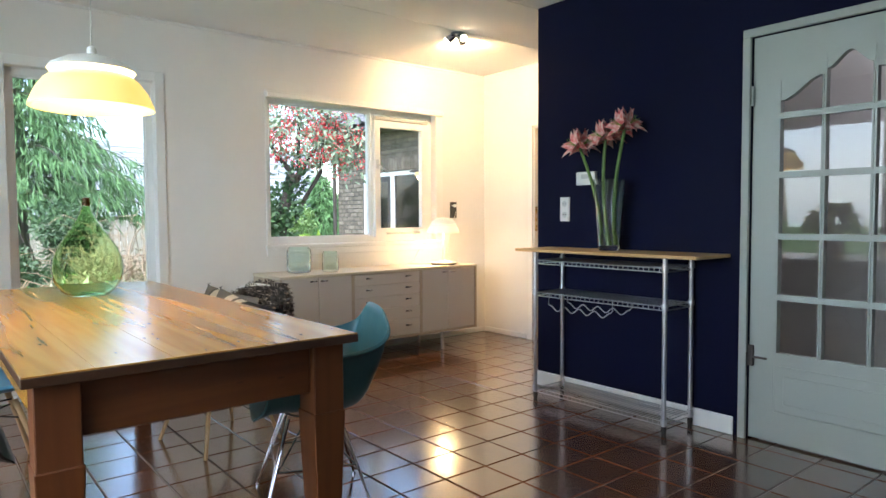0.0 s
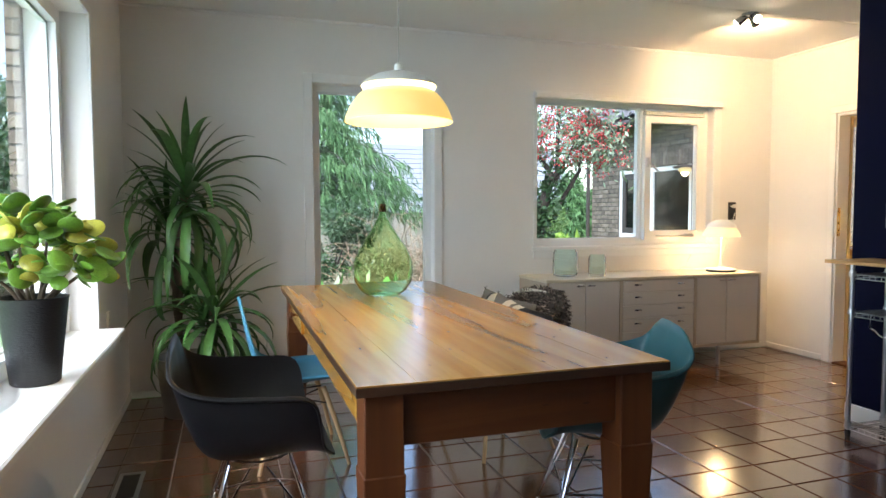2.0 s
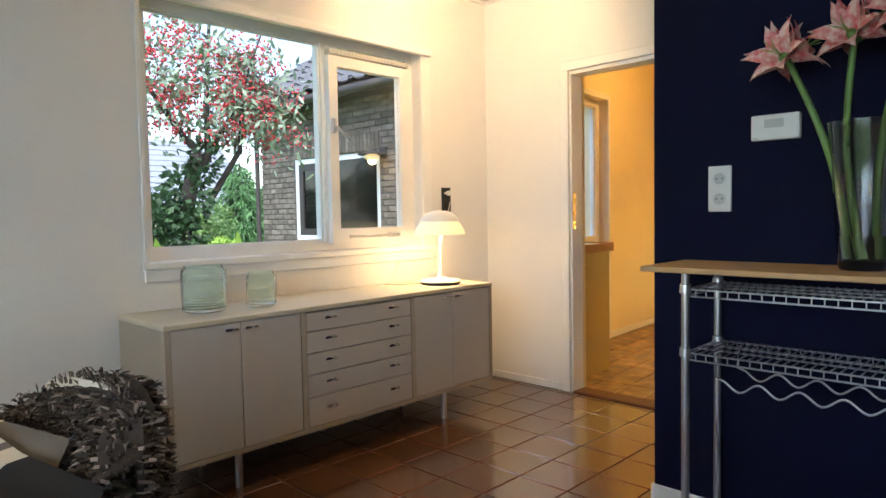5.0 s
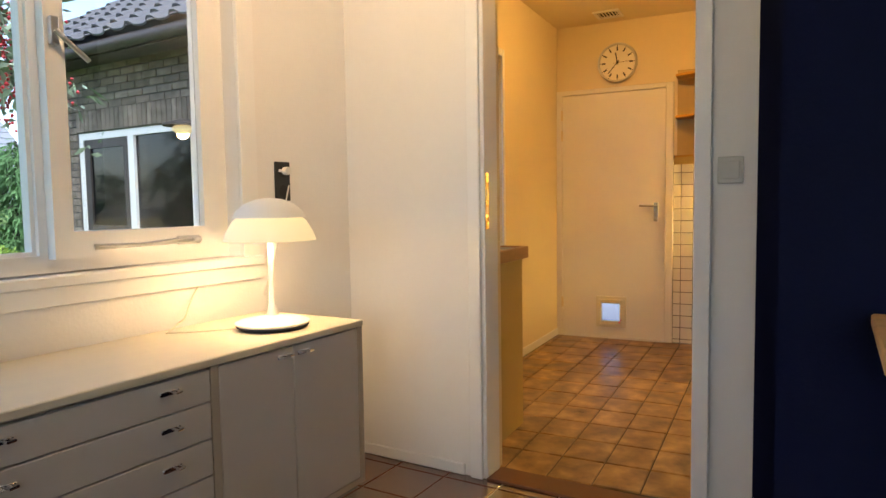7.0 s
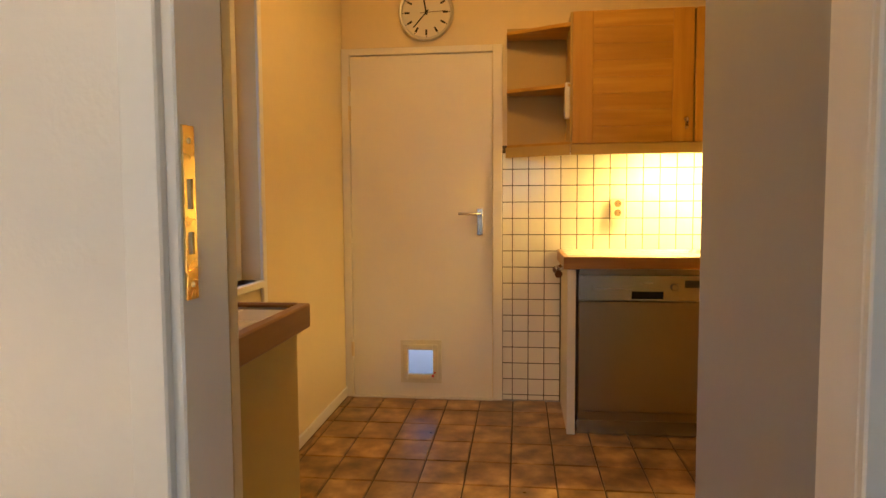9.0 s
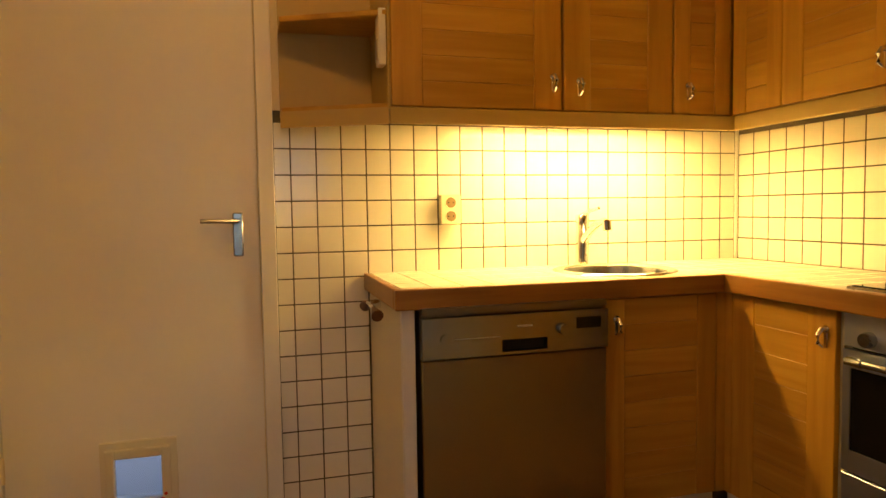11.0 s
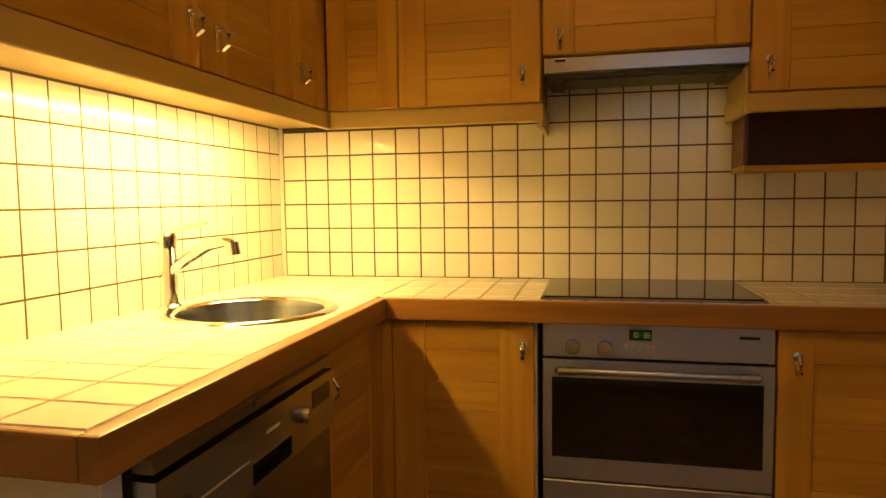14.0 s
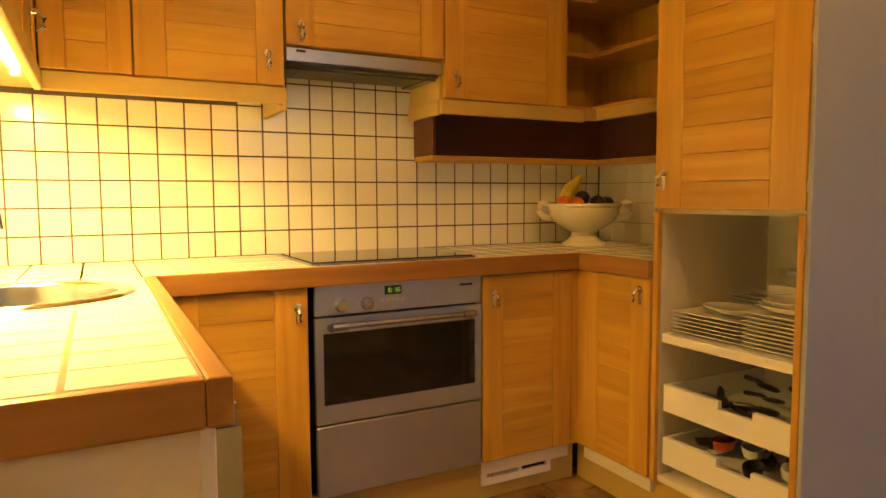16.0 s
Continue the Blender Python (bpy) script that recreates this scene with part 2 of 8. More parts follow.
# Dark brown that paints the shade of hollow wells onto flat socket faces.
WELLBROWN = paint("well_shade_brown", (0.24, 0.17, 0.09), 0.4, var=0.08)
GREYPL = paint("pale_grey_plastic", (0.52, 0.52, 0.49), 0.4, var=0.05)
BLACKSHELL = paint("black_shell_plastic", (0.005, 0.005, 0.006), 0.38, var=0.1, scale=8, bump=0.05, bscale=300)
BLACKSHELL.node_tree.nodes["Principled BSDF"].inputs["Specular IOR Level"].default_value = 0.3
TEAL = paint("teal_shell_plastic", (0.026, 0.105, 0.135), 0.36, var=0.05, scale=8, bump=0.05, bscale=300)
CREAMSHELL = paint("cream_shell_plastic", (0.62, 0.58, 0.50), 0.38, var=0.05, scale=8, bump=0.05, bscale=300)
SKY = paint("light_blue_shell_plastic", (0.07, 0.26, 0.40), 0.38, var=0.05, scale=8)
MAPLE = wood("maple_leg", (0.46, 0.29, 0.13), (0.58, 0.39, 0.20), (0.66, 0.47, 0.27), "z", 0.45, 3.0, 0.1, 0.06)
SHADE = paint("white_lamp_enamel", (0.80, 0.79, 0.76), 0.3, var=0.02)
PANE = glass("window_glass", (1, 1, 1), 0.0, 1.45)
CLEAR = glass("clear_glass", (0.95, 0.97, 0.97), 0.0, 1.45)
AQUA = glass("ribbed_aqua_glass", (0.88, 1.0, 0.98), 0.06, 1.2)
GREENGLASS = glass("green_bottle_glass", (0.79, 0.92, 0.66), 0.01, 1.12)
LEAF = paint("yucca_leaf", (0.052, 0.128, 0.032), 0.40, var=0.35, scale=6, stretch=(6, 1, 6), each=0.35)
JADE = paint("jade_leaf", (0.14, 0.30, 0.035), 0.35, var=0.3, scale=12, each=0.4)
JADEY = paint("yellowing_jade_leaf", (0.42, 0.42, 0.06), 0.38, var=0.25, scale=12, each=0.3)
BARK = paint("yucca_bark", (0.12, 0.085, 0.06), 0.9, var=0.4, scale=14, bump=0.8, bscale=40, stretch=(1, 1, 3))
SOIL = paint("potting_soil", (0.03, 0.02, 0.014), 0.95, var=0.4, scale=40, bump=0.8, bscale=90)
ZINCPOT = paint("dull_zinc_pot", (0.36, 0.34, 0.31), 0.42, 0.85, 0.1, 4.0, 0.08, 40)
BLACKPOT = paint("rough_black_ceramic", (0.012, 0.012, 0.014), 0.42, var=0.35, scale=26, bump=0.9, bscale=70, stretch=(1, 1, 2.5))
STEM = paint("amaryllis_stem", (0.13, 0.24, 0.055), 0.45, var=0.2, scale=8, stretch=(6, 6, 1))
PETAL = mottled("pink_striped_petal", [(0.36, (0.60, 0.10, 0.10)), (0.5, (0.68, 0.30, 0.27)), (0.62, (0.78, 0.58, 0.50))], 38.0, 0.5, 0.12, 0.1)
FUR = paint("dark_brown_fur", (0.036, 0.028, 0.024), 0.95, var=0.7, scale=26, bump=1.0, bscale=120)
CERAMIC = paint("cream_ceramic", (0.74, 0.69, 0.58), 0.22, var=0.04, bump=0.03)
PORCELAIN = paint("white_porcelain", (0.78, 0.77, 0.74), 0.18, var=0.02)
BANANA = paint("banana_skin", (0.60, 0.46, 0.05), 0.45, var=0.3, scale=20)
ORANGE = paint("orange_peel", (0.70, 0.20, 0.02), 0.42, var=0.12, scale=20, bump=0.3, bscale=260)
PLUM = paint("dark_fruit_skin", (0.022, 0.014, 0.018), 0.3, var=0.3, scale=20)
BRICK = mottled("grey_brown_brick", [(0.3, (0.13, 0.106, 0.083)), (0.5, (0.20, 0.168, 0.135)), (0.75, (0.29, 0.245, 0.20))], 9.0, 0.85, 0.25, 0.6)
MORTAR = paint("dark_mortar", (0.10, 0.09, 0.08), 0.9, var=0.2, scale=10)
ROOFT = paint("dark_roof_tile", (0.085, 0.085, 0.09), 0.6, var=0.3, scale=8, bump=0.3)
FARROOF = paint("pale_wet_roof", (0.19, 0.205, 0.235), 0.7, var=0.2, scale=4)
GUTTER = paint("dark_brown_gutter", (0.06, 0.05, 0.045), 0.5, var=0.2)
GRASS = paint("lawn", (0.10, 0.20, 0.035), 0.9, var=0.4, scale=3, bump=0.6, bscale=60)
CONIFER = paint("conifer_needles", (0.075, 0.165, 0.060), 0.8, var=0.45, scale=3, each=0.2)
SHRUB = paint("shrub_leaf", (0.12, 0.21, 0.06), 0.6, var=0.5, scale=4)
LIME = paint("light_shrub_leaf", (0.22, 0.36, 0.055), 0.6, var=0.4, scale=4)
DRY = paint("dry_twig", (0.27, 0.20, 0.14), 0.9, var=0.4, scale=6)
BERRY = paint("red_berry", (0.50, 0.035, 0.045), 0.4, var=0.4, scale=9)
IVY = paint("dark_ivy", (0.04, 0.085, 0.035), 0.5, var=0.5, scale=5)
DARKBARK = paint("wet_bark", (0.045, 0.036, 0.03), 0.9, var=0.4, scale=12, bump=0.8, bscale=40)
INK = paint("black_ink", (0.012, 0.012, 0.012), 0.5)
LCD = paint("dark_display", (0.010, 0.014, 0.012), 0.15)
SEGMENT = glow("green_clock_digits", (0.35, 0.8, 0.12), 0.09)
CLOCKFACE = paint("clock_face", (0.78, 0.76, 0.70), 0.5, var=0.02)
# Cat flap pane: the blue of outdoor daylight is put into its tint.
FLAPGLASS = glass("daylight_tinted_flap", (0.60, 0.63, 0.74), 0.25, 1.3)


# ---- mesh helpers ----
def box(x0, y0, z0, x1, y1, z1, bev=0.0, seg=1):
    bm = bmesh.new()
    bmesh.ops.create_cube(bm, size=1)
    bmesh.ops.transform(bm, verts=bm.verts, matrix=Matrix.Translation(((x0 + x1) / 2, (y0 + y1) / 2, (z0 + z1) / 2)) @ Matrix.Diagonal((abs(x1 - x0), abs(y1 - y0), abs(z1 - z0), 1)))
    if bev:
        bmesh.ops.bevel(bm, geom=bm.edges[:], offset=bev, segments=seg, affect="EDGES", profile=0.6)
    return bm


def merge(*bms):
    out = bmesh.new()
    for b in bms:
        me = bpy.data.meshes.new("t")
        b.to_mesh(me)
        out.from_mesh(me)
        bpy.data.meshes.remove(me)
        b.free()
    return out


def moved(bm, m):
    bmesh.ops.transform(bm, verts=bm.verts, matrix=m)
    return bm


def rod(p, q, r0, r1=None, n=10):
    p, q = Vector(p), Vector(q)
    bm = bmesh.new()
    bmesh.ops.create_cone(bm, cap_ends=True, segments=n, radius1=r0, radius2=r0 if r1 is None else r1, depth=(q - p).length)
    return moved(bm, Matrix.Translation((p + q) / 2) @ (q - p).to_track_quat("Z", "Y").to_matrix().to_4x4())


def lathe(profile, at=(0, 0, 0), n=40):
    """A turned body from (radius, height) pairs; a radius of 0 closes it."""
    bm = bmesh.new()
    rings = []
    for r, z in profile:
        if r < 1e-5:
            rings.append([bm.verts.new((at[0], at[1], at[2] + z))])
        else:
            rings.append([bm.verts.new((at[0] + r * math.cos(2 * math.pi * k / n), at[1] + r * math.sin(2 * math.pi * k / n), at[2] + z)) for k in range(n)])
    for a, b in zip(rings, rings[1:]):
        for k in range(n):
            j = (k + 1) % n
            if len(a) == 1 and len(b) > 1:
                bm.faces.new((a[0], b[k], b[j]))
            elif len(b) == 1 and len(a) > 1:
                bm.faces.new((a[k], b[0], a[j]))
            elif len(a) > 1:
                bm.faces.new((a[k], b[k], b[j], a[j]))
    bmesh.ops.recalc_face_normals(bm, faces=bm.faces[:])
    return bm


def tube(points, r, n=8, r_end=None):
    """A round bar swept along a line of points, its ends closed."""
    pts = [Vector(p) for p in points]
    bm = bmesh.new()
    rings = []
    for i, p in enumerate(pts):
        d = (pts[min(i + 1, len(pts) - 1)] - pts[max(i - 1, 0)]).normalized()
        q = d.to_track_quat("Z", "Y").to_matrix()
        rad = r if r_end is None else r + (r_end - r) * i / (len(pts) - 1)
        rings.append([bm.verts.new(p + q @ Vector((rad * math.cos(2 * math.pi * k / n), rad * math.sin(2 * math.pi * k / n), 0))) for k in range(n)])
    for a, b in zip(rings, rings[1:]):
        for k in range(n):
            bm.faces.new((a[k], a[(k + 1) % n], b[(k + 1) % n], b[k]))
    bm.faces.new(rings[0][::-1])
    bm.faces.new(rings[-1])
    return bm


def ball(at, r, squash=(1, 1, 1), sub=2):
    bm = bmesh.new()
    bmesh.ops.create_icosphere(bm, subdivisions=sub, radius=r)
    return moved(bm, Matrix.Translation(at) @ Matrix.Diagonal((*squash, 1)))


def pierced(axis, a0, a1, u0, u1, z0, z1, holes=()):
    """A wall slab with openings cut through: axis is the one across its thickness a0..a1; holes are (u0, u1, z0, z1)."""
    us = sorted({u0, u1, *(h[0] for h in holes), *(h[1] for h in holes)})
    zs = sorted({z0, z1, *(h[2] for h in holes), *(h[3] for h in holes)})
    cells = []
    for p, q in zip(us, us[1:]):
        for r, s in zip(zs, zs[1:]):
            if not any(h[0] <= p and q <= h[1] and h[2] <= r and s <= h[3] for h in holes):
                cells.append(box(a0, p, r, a1, q, s) if axis == "x" else box(p, a0, r, q, a1, s))
    bm = merge(*cells)
    bmesh.ops.remove_doubles(bm, verts=bm.verts, dist=1e-5)
    seen = {}
    for f in bm.faces:
        seen.setdefault(tuple(round(c, 4) for c in f.calc_center_median()), []).append(f)
    bmesh.ops.delete(bm, geom=[f for fs in seen.values() if len(fs) > 1 for f in fs], context="FACES")
    return bm


def ring_square(cx, cy, r, x0, y0, x1, y1, z0, z1, n=48):
    """A slab with a round hole: square outside, circle inside."""
    bm = bmesh.new()
    rows = []
    for k in range(n):
        a = 2 * math.pi * (k + 0.5) / n
        c, s = math.cos(a), math.sin(a)
        far = min((x1 - cx) / c if c > 0 else (x0 - cx) / c, (y1 - cy) / s if s > 0 else (y0 - cy) / s)
        rows.append([bm.verts.new((cx + q * c, cy + q * s, z)) for q, z in ((r, z1), (far, z1), (far, z0), (r, z0))])
    for a, b in zip(rows, rows[1:] + rows[:1]):
        for i in range(4):
            bm.faces.new((a[i], a[(i + 1) % 4], b[(i + 1) % 4], b[i]))
    bmesh.ops.recalc_face_normals(bm, faces=bm.faces[:])
    return bm


ORIGIN = {}


def mesh_object(name, bm, material, smooth=False):
    me = bpy.data.meshes.new(name)
    bm.to_mesh(me)
    bm.free()
    me.materials.append(material)
    if smooth:
        me.polygons.foreach_set("use_smooth", [True] * len(me.polygons))
        me.set_sharp_from_angle(angle=radians(40))
    return new(name, me)


def structure(name, bm, material, label, m=ONE, smooth=False):
    ob = mesh_object(name, bm, material, smooth)
    ob.matrix_world = m
    ORIGIN[ob] = Vector((0, 0, 0))
    return tagged(ob, label, name.split("_")[0], "", "structure")


def thing(name, at, label, category, group="", m=ONE):
    """An empty at the base of a thing; its parts are given in the same coordinates as its place."""
    ob = new(name)
    ob.empty_display_size = 0.05
    ob.matrix_world = m @ Matrix.Translation(at)
    ORIGIN[ob] = Vector(at)
    return tagged(ob, label, category, group)


def part(name, bm, material, parent, label="", smooth=False):
    top = parent
    while top.parent:
        top = top.parent
    bmesh.ops.translate(bm, verts=bm.verts, vec=-ORIGIN[top])
    ob = mesh_object(name, bm, material, smooth)
    ob.parent = parent
    return tagged(ob, label)


def pieces(name, mesh, spots, parent):
    """Alike pieces on one mesh, each an object of its own under its parent, at the given matrices."""
    for m in spots:
        ob = new(name, mesh)
        ob.parent, ob.matrix_basis = parent, m


def tile_mesh(name, dx, dy, dz, bev, material):
    bm = box(-dx / 2, -dy / 2, -dz, dx / 2, dy / 2, 0)
    top = [e for e in bm.edges if all(v.co.z > -1e-6 for v in e.verts)]
    bmesh.ops.bevel(bm, geom=top, offset=bev, segments=1, affect="EDGES")
    me = bpy.data.meshes.new(name)
    bm.to_mesh(me)
    bm.free()
    me.materials.append(material)
    return me


def joined(name, mesh, spots, parent, material, label):
    """The rest of a field of pieces, as one mesh."""
    vs = np.array([v.co[:] for v in mesh.vertices])
    fs = [list(p.vertices) for p in mesh.polygons]
    allv, allf = [], []
    for k, m in enumerate(spots):
        r = np.array(m)
        allv.append(vs @ r[:3, :3].T + r[:3, 3])
        allf += [[i + k * len(vs) for i in f] for f in fs]
    me = bpy.data.meshes.new(name)
    me.from_pydata(np.concatenate(allv).tolist(), [], allf)
    me.materials.append(material)
    ob = new(name, me)
    ob.parent = parent
    return tagged(ob, label, "", "", "stuff")

# ---- dining room: structure ----
H = 2.60
W1 = (0.90, 1.80, 0.30, 2.16)      # tall window: x0 x1 z0 z1
W2 = (2.65, 4.36, 0.96, 2.17)      # wide window
SIDE = (0.40, 3.87, 0.65, 2.22)    # side window: y0 y1 z0 z1
DOOR = (3.43, 4.285, 0.0, 2.03)     # passage to the kitchen: y0 y1
HALL = (0.72, 1.63, 0.0, 2.09)     # glazed door in the blue wall

wall_north = structure("wall_north", pierced("y", 4.96, 5.115, -0.61, 5.12, 0, H, [W1, W2]), WHITE, "white painted plaster wall with two windows")
wall_west = structure("wall_west", pierced("x", -0.61, -0.33, -2.3, 4.96, 0, H, [SIDE]), WHITE, "white plaster wall with a long window")
wall_east = structure("wall_east", pierced("x", 5.0, 5.12, 3.116, 4.96, 0, H, [DOOR]), WHITE, "white wall with an open kitchen doorway")
wall_blue = structure("wall_blue", pierced("x", 3.81, 3.95, -2.3, 3.116, 0, H, [HALL]), BLUE, "navy blue painted wall with a glazed door")
wall_recess = structure("wall_recess", merge(box(3.95, 2.98, 0, 4.35, 3.116, H), box(4.35, 2.98, 0, 5.0, 3.20, H)), BLUE, "navy blue return wall beside the doorway")
wall_south = structure("wall_south", box(-0.33, -2.3, 0, 3.81, -2.16, H), WHITE, "plain white wall")
ceiling = structure("ceiling", merge(box(-0.61, -2.3, H, 5.06, 3.12, H + 0.1), box(-0.61, 3.126, H, 5.06, 3.86, H + 0.1), box(-0.61, 3.866, H, 5.06, 5.24, H + 0.1), box(-0.61, -2.3, H + 0.03, 5.06, 5.24, H + 0.12)), CEIL, "white boarded ceiling with thin joints")
hall_floor = structure("floor_hall", box(3.95, -0.6, -0.03, 5.4, 2.9, -0.002), GREIGETOP, "pale hall floor behind the glazed door")
wall_hall = structure("wall_hall", merge(box(5.4, -0.7, 0, 5.5, 2.98, H), box(3.95, -0.8, 0, 5.4, -0.7, H)), WHITE, "white hall wall behind the glazed door")
structure("ceiling_hall", box(3.95, -0.8, H + 0.004, 5.5, 2.98, H + 0.1), CEIL, "white hall ceiling")

floor = structure("floor", box(-0.33, -2.16, -0.08, 5.03, 4.96, -0.006), GROUT, "terracotta tiled floor with pale grey joints")


def strip(name, x0, y0, x1, y1, h=0.075, label="white painted skirting board"):
    return structure(name, box(x0, y0, 0, x1, y1, h, 0.004), TRIM, label)


strip("baseboard_north", -0.33, 4.948, 5.0, 4.96, 0.05)
strip("baseboard_west", -0.33, -2.16, -0.318, 4.948, 0.05)
strip("baseboard_east", 4.988, 4.36, 5.0, 4.948, 0.05)
strip("baseboard_blue", 3.798, 1.70, 3.81, 3.116, 0.10)
strip("baseboard_blue_end", 3.798, 3.116, 3.95, 3.128, 0.10)
structure("trim_ceiling_north", box(-0.33, 4.945, 2.585, 5.0, 4.96, 2.6), CEIL, "thin white ceiling trim")
structure("trim_ceiling_east", box(4.985, 3.116, 2.585, 5.0, 4.945, 2.6), CEIL, "thin white ceiling trim")


def casing(name, y0, y1, z1, x, w, d, label, mat):
    """A door surround on a wall x = const, proud of it towards -x: two posts and a head."""
    ob = structure(name, merge(box(x - d, y0 - w, 0, x, y0, z1, 0.003), box(x - d, y1, 0, x, y1 + w, z1, 0.003), box(x - d, y0 - w, z1, x, y1 + w, z1 + w, 0.003)), mat, label)
    return ob


casing("trim_kitchen_door", 3.455, 4.275, 2.03, 5.0, 0.055, 0.018, "white painted kitchen door surround", TRIM)
structure("frame_kitchen_door", merge(box(5.0, 3.43, 0, 5.12, 3.455, 2.03, 0.003), box(5.0, 4.26, 0, 5.12, 4.285, 2.03, 0.003), box(5.0, 3.455, 2.005, 5.12, 4.26, 2.03, 0.003)), TRIM, "white painted door lining")
structure("threshold", box(4.99, 3.455, -0.004, 5.13, 4.26, 0.010, 0.004), DARKWOOD, "dark brown wooden threshold")
strike = thing("strike_plate", (5.03, 4.26, 1.03), "brass strike plate let into the kitchen door lining", "strike plate")
part("plate", pierced("y", 4.2565, 4.2605, 5.008, 5.034, 1.04, 1.27, [(5.014, 5.028, 1.10, 1.13), (5.014, 5.028, 1.16, 1.20)]), paint("worn_brass", (0.70, 0.50, 0.20), 0.28, 1.0, 0.08), strike)
for sz in (1.06, 1.25):
    part("screw", rod((5.021, 4.2575, sz), (5.021, 4.2555, sz), 0.004, n=10), ZINC, strike)


# ---- windows ----
def window_unit(name, label, axis, a, u0, u1, z0, z1, w, depth, panes, m=ONE):
    """A fixed frame in an opening at a..a+depth across the wall; panes are (u0, u1, z0, z1) of glass with bars between."""
    ob = structure(name, pierced(axis, a, a + depth, u0, u1, z0, z1, panes), TRIM, label, m)
    for p in panes:
        g = box(a + depth * 0.45, p[0], p[2], a + depth * 0.55, p[1], p[3]) if axis == "x" else box(p[0], a + depth * 0.45, p[2], p[1], a + depth * 0.55, p[3])
        g = part("pane", g, PANE, ob, "clear window pane")
        g.visible_shadow = False
        bead = 0.012
        for q in ((p[0], p[0] + bead, p[2], p[3]), (p[1] - bead, p[1], p[2], p[3]), (p[0] + bead, p[1] - bead, p[2], p[2] + bead), (p[0] + bead, p[1] - bead, p[3] - bead, p[3])):
            b = box(a + depth * 0.2, q[0], q[2], a + depth * 0.45, q[1], q[3]) if axis == "x" else box(q[0], a + depth * 0.2, q[2], q[1], a + depth * 0.45, q[3])
            part("glazing_bead", b, TRIM, ob)
    return ob


tall_window = window_unit("window_tall", "tall white fixed window to the garden", "y", 5.03, W1[0], W1[1], W1[2], W1[3], 0.05, 0.07, [(W1[0] + 0.045, W1[1] - 0.045, W1[2] + 0.06, W1[3] - 0.05)])
for nm, b in (("casing", merge(box(0.835, 4.945, 0.24, 0.90, 4.96, 2.225, 0.003), box(1.80, 4.945, 0.24, 1.865, 4.96, 2.225, 0.003), box(0.90, 4.945, 2.16, 1.80, 4.96, 2.225, 0.003))), ("window_sill", box(0.88, 4.93, 0.27, 1.82, 5.03, 0.30, 0.004))):
    part(nm, b, TRIM, tall_window)

wide = window_unit("window_wide", "white wooden window with a fixed pane and an opening sash", "y", 5.03, W2[0], W2[1], W2[2], W2[3], 0.06, 0.08, [(2.695, 3.665, 1.012, 2.12), (3.70, 4.31, 1.02, 2.115)])
for c in [o for o in wide.children if o.name.startswith("pane") or o.name.startswith("glazing")][5:]:
    bpy.data.objects.remove(c)
part("casing", merge(box(2.63, 4.945, 0.93, 2.65, 4.96, 2.19, 0.002), box(4.36, 4.945, 0.93, 4.44, 4.96, 2.17, 0.002), box(2.63, 4.94, 2.17, 4.44, 4.96, 2.20, 0.003)), TRIM, wide)
part("head_board", box(2.63, 4.905, 2.14, 4.425, 4.945, 2.18, 0.004), TRIM, wide)
part("window_sill", merge(box(2.62, 4.93, 0.925, 4.45, 5.03, 0.96, 0.005), box(2.63, 4.945, 0.87, 4.44, 4.96, 0.925, 0.002)), TRIM, wide)
sash = part("sash", pierced("y", 4.99, 5.045, 3.69, 4.285, 1.00, 2.055, [(3.748, 4.222, 1.08, 1.995)]), TRIM, wide, "white opening sash")
g = part("sash_pane", box(3.748, 5.015, 1.08, 4.222, 5.022, 1.995), PANE, sash, "clear sash pane")
g.visible_shadow = False
part("vent_strip", merge(box(3.69, 4.98, 2.06, 4.29, 5.03, 2.09, 0.003), *[box(3.72 + k * 0.027, 4.977, 2.068, 3.735 + k * 0.027, 4.982, 2.082) for k in range(20)]), GREYPL, wide, "slotted ventilation strip")
stay = part("window_stay", merge(tube([(3.80, 4.975, 1.035), (3.95, 4.965, 1.03), (4.17, 4.972, 1.043)], 0.006), tube([(3.80, 4.972, 1.025), (4.17, 4.966, 1.03)], 0.004), ball((4.17, 4.968, 1.036), 0.018, (1, 0.6, 0.7)), box(4.10, 4.978, 1.02, 4.19, 4.99, 1.05, 0.003)), ZINC, sash, "metal casement stay", True)
part("sash_latch", merge(box(3.70, 4.97, 1.62, 3.725, 4.99, 1.70, 0.003), tube([(3.712, 4.965, 1.66), (3.74, 4.955, 1.63), (3.80, 4.955, 1.585)], 0.008)), ZINC, sash, "metal window latch", True)

side = window_unit("window_side", "long white window above a deep sill", "x", -0.53, SIDE[0], SIDE[1], SIDE[2], SIDE[3], 0.06, 0.08, [(0.46, 2.30, 0.72, 2.15), (2.38, 3.80, 0.72, 2.15)])
part("window_sill", box(-0.45, 0.34, 0.618, -0.20, 3.89, 0.65, 0.006), TRIM, side, "deep white window sill")
part("casing", merge(box(-0.33, 3.87, 0.65, -0.318, 3.92, 2.26, 0.003), box(-0.33, 0.40, 2.22, -0.318, 3.87, 2.26, 0.003)), TRIM, side)

# ---- glazed hall door ----
hall = structure("door_hall", box(3.815, 0.755, 0.012, 3.816, 0.756, 0.013), GREYTRIM, "closed grey-white panelled door with small glass panes")
ORIGIN[hall] = Vector((0, 0, 0))
cols = [(1.295, 1.487), (1.082, 1.275), (0.870, 1.062)]
rows = [(0.475, 0.745), (0.775, 1.055), (1.085, 1.365), (1.395, 1.66)]
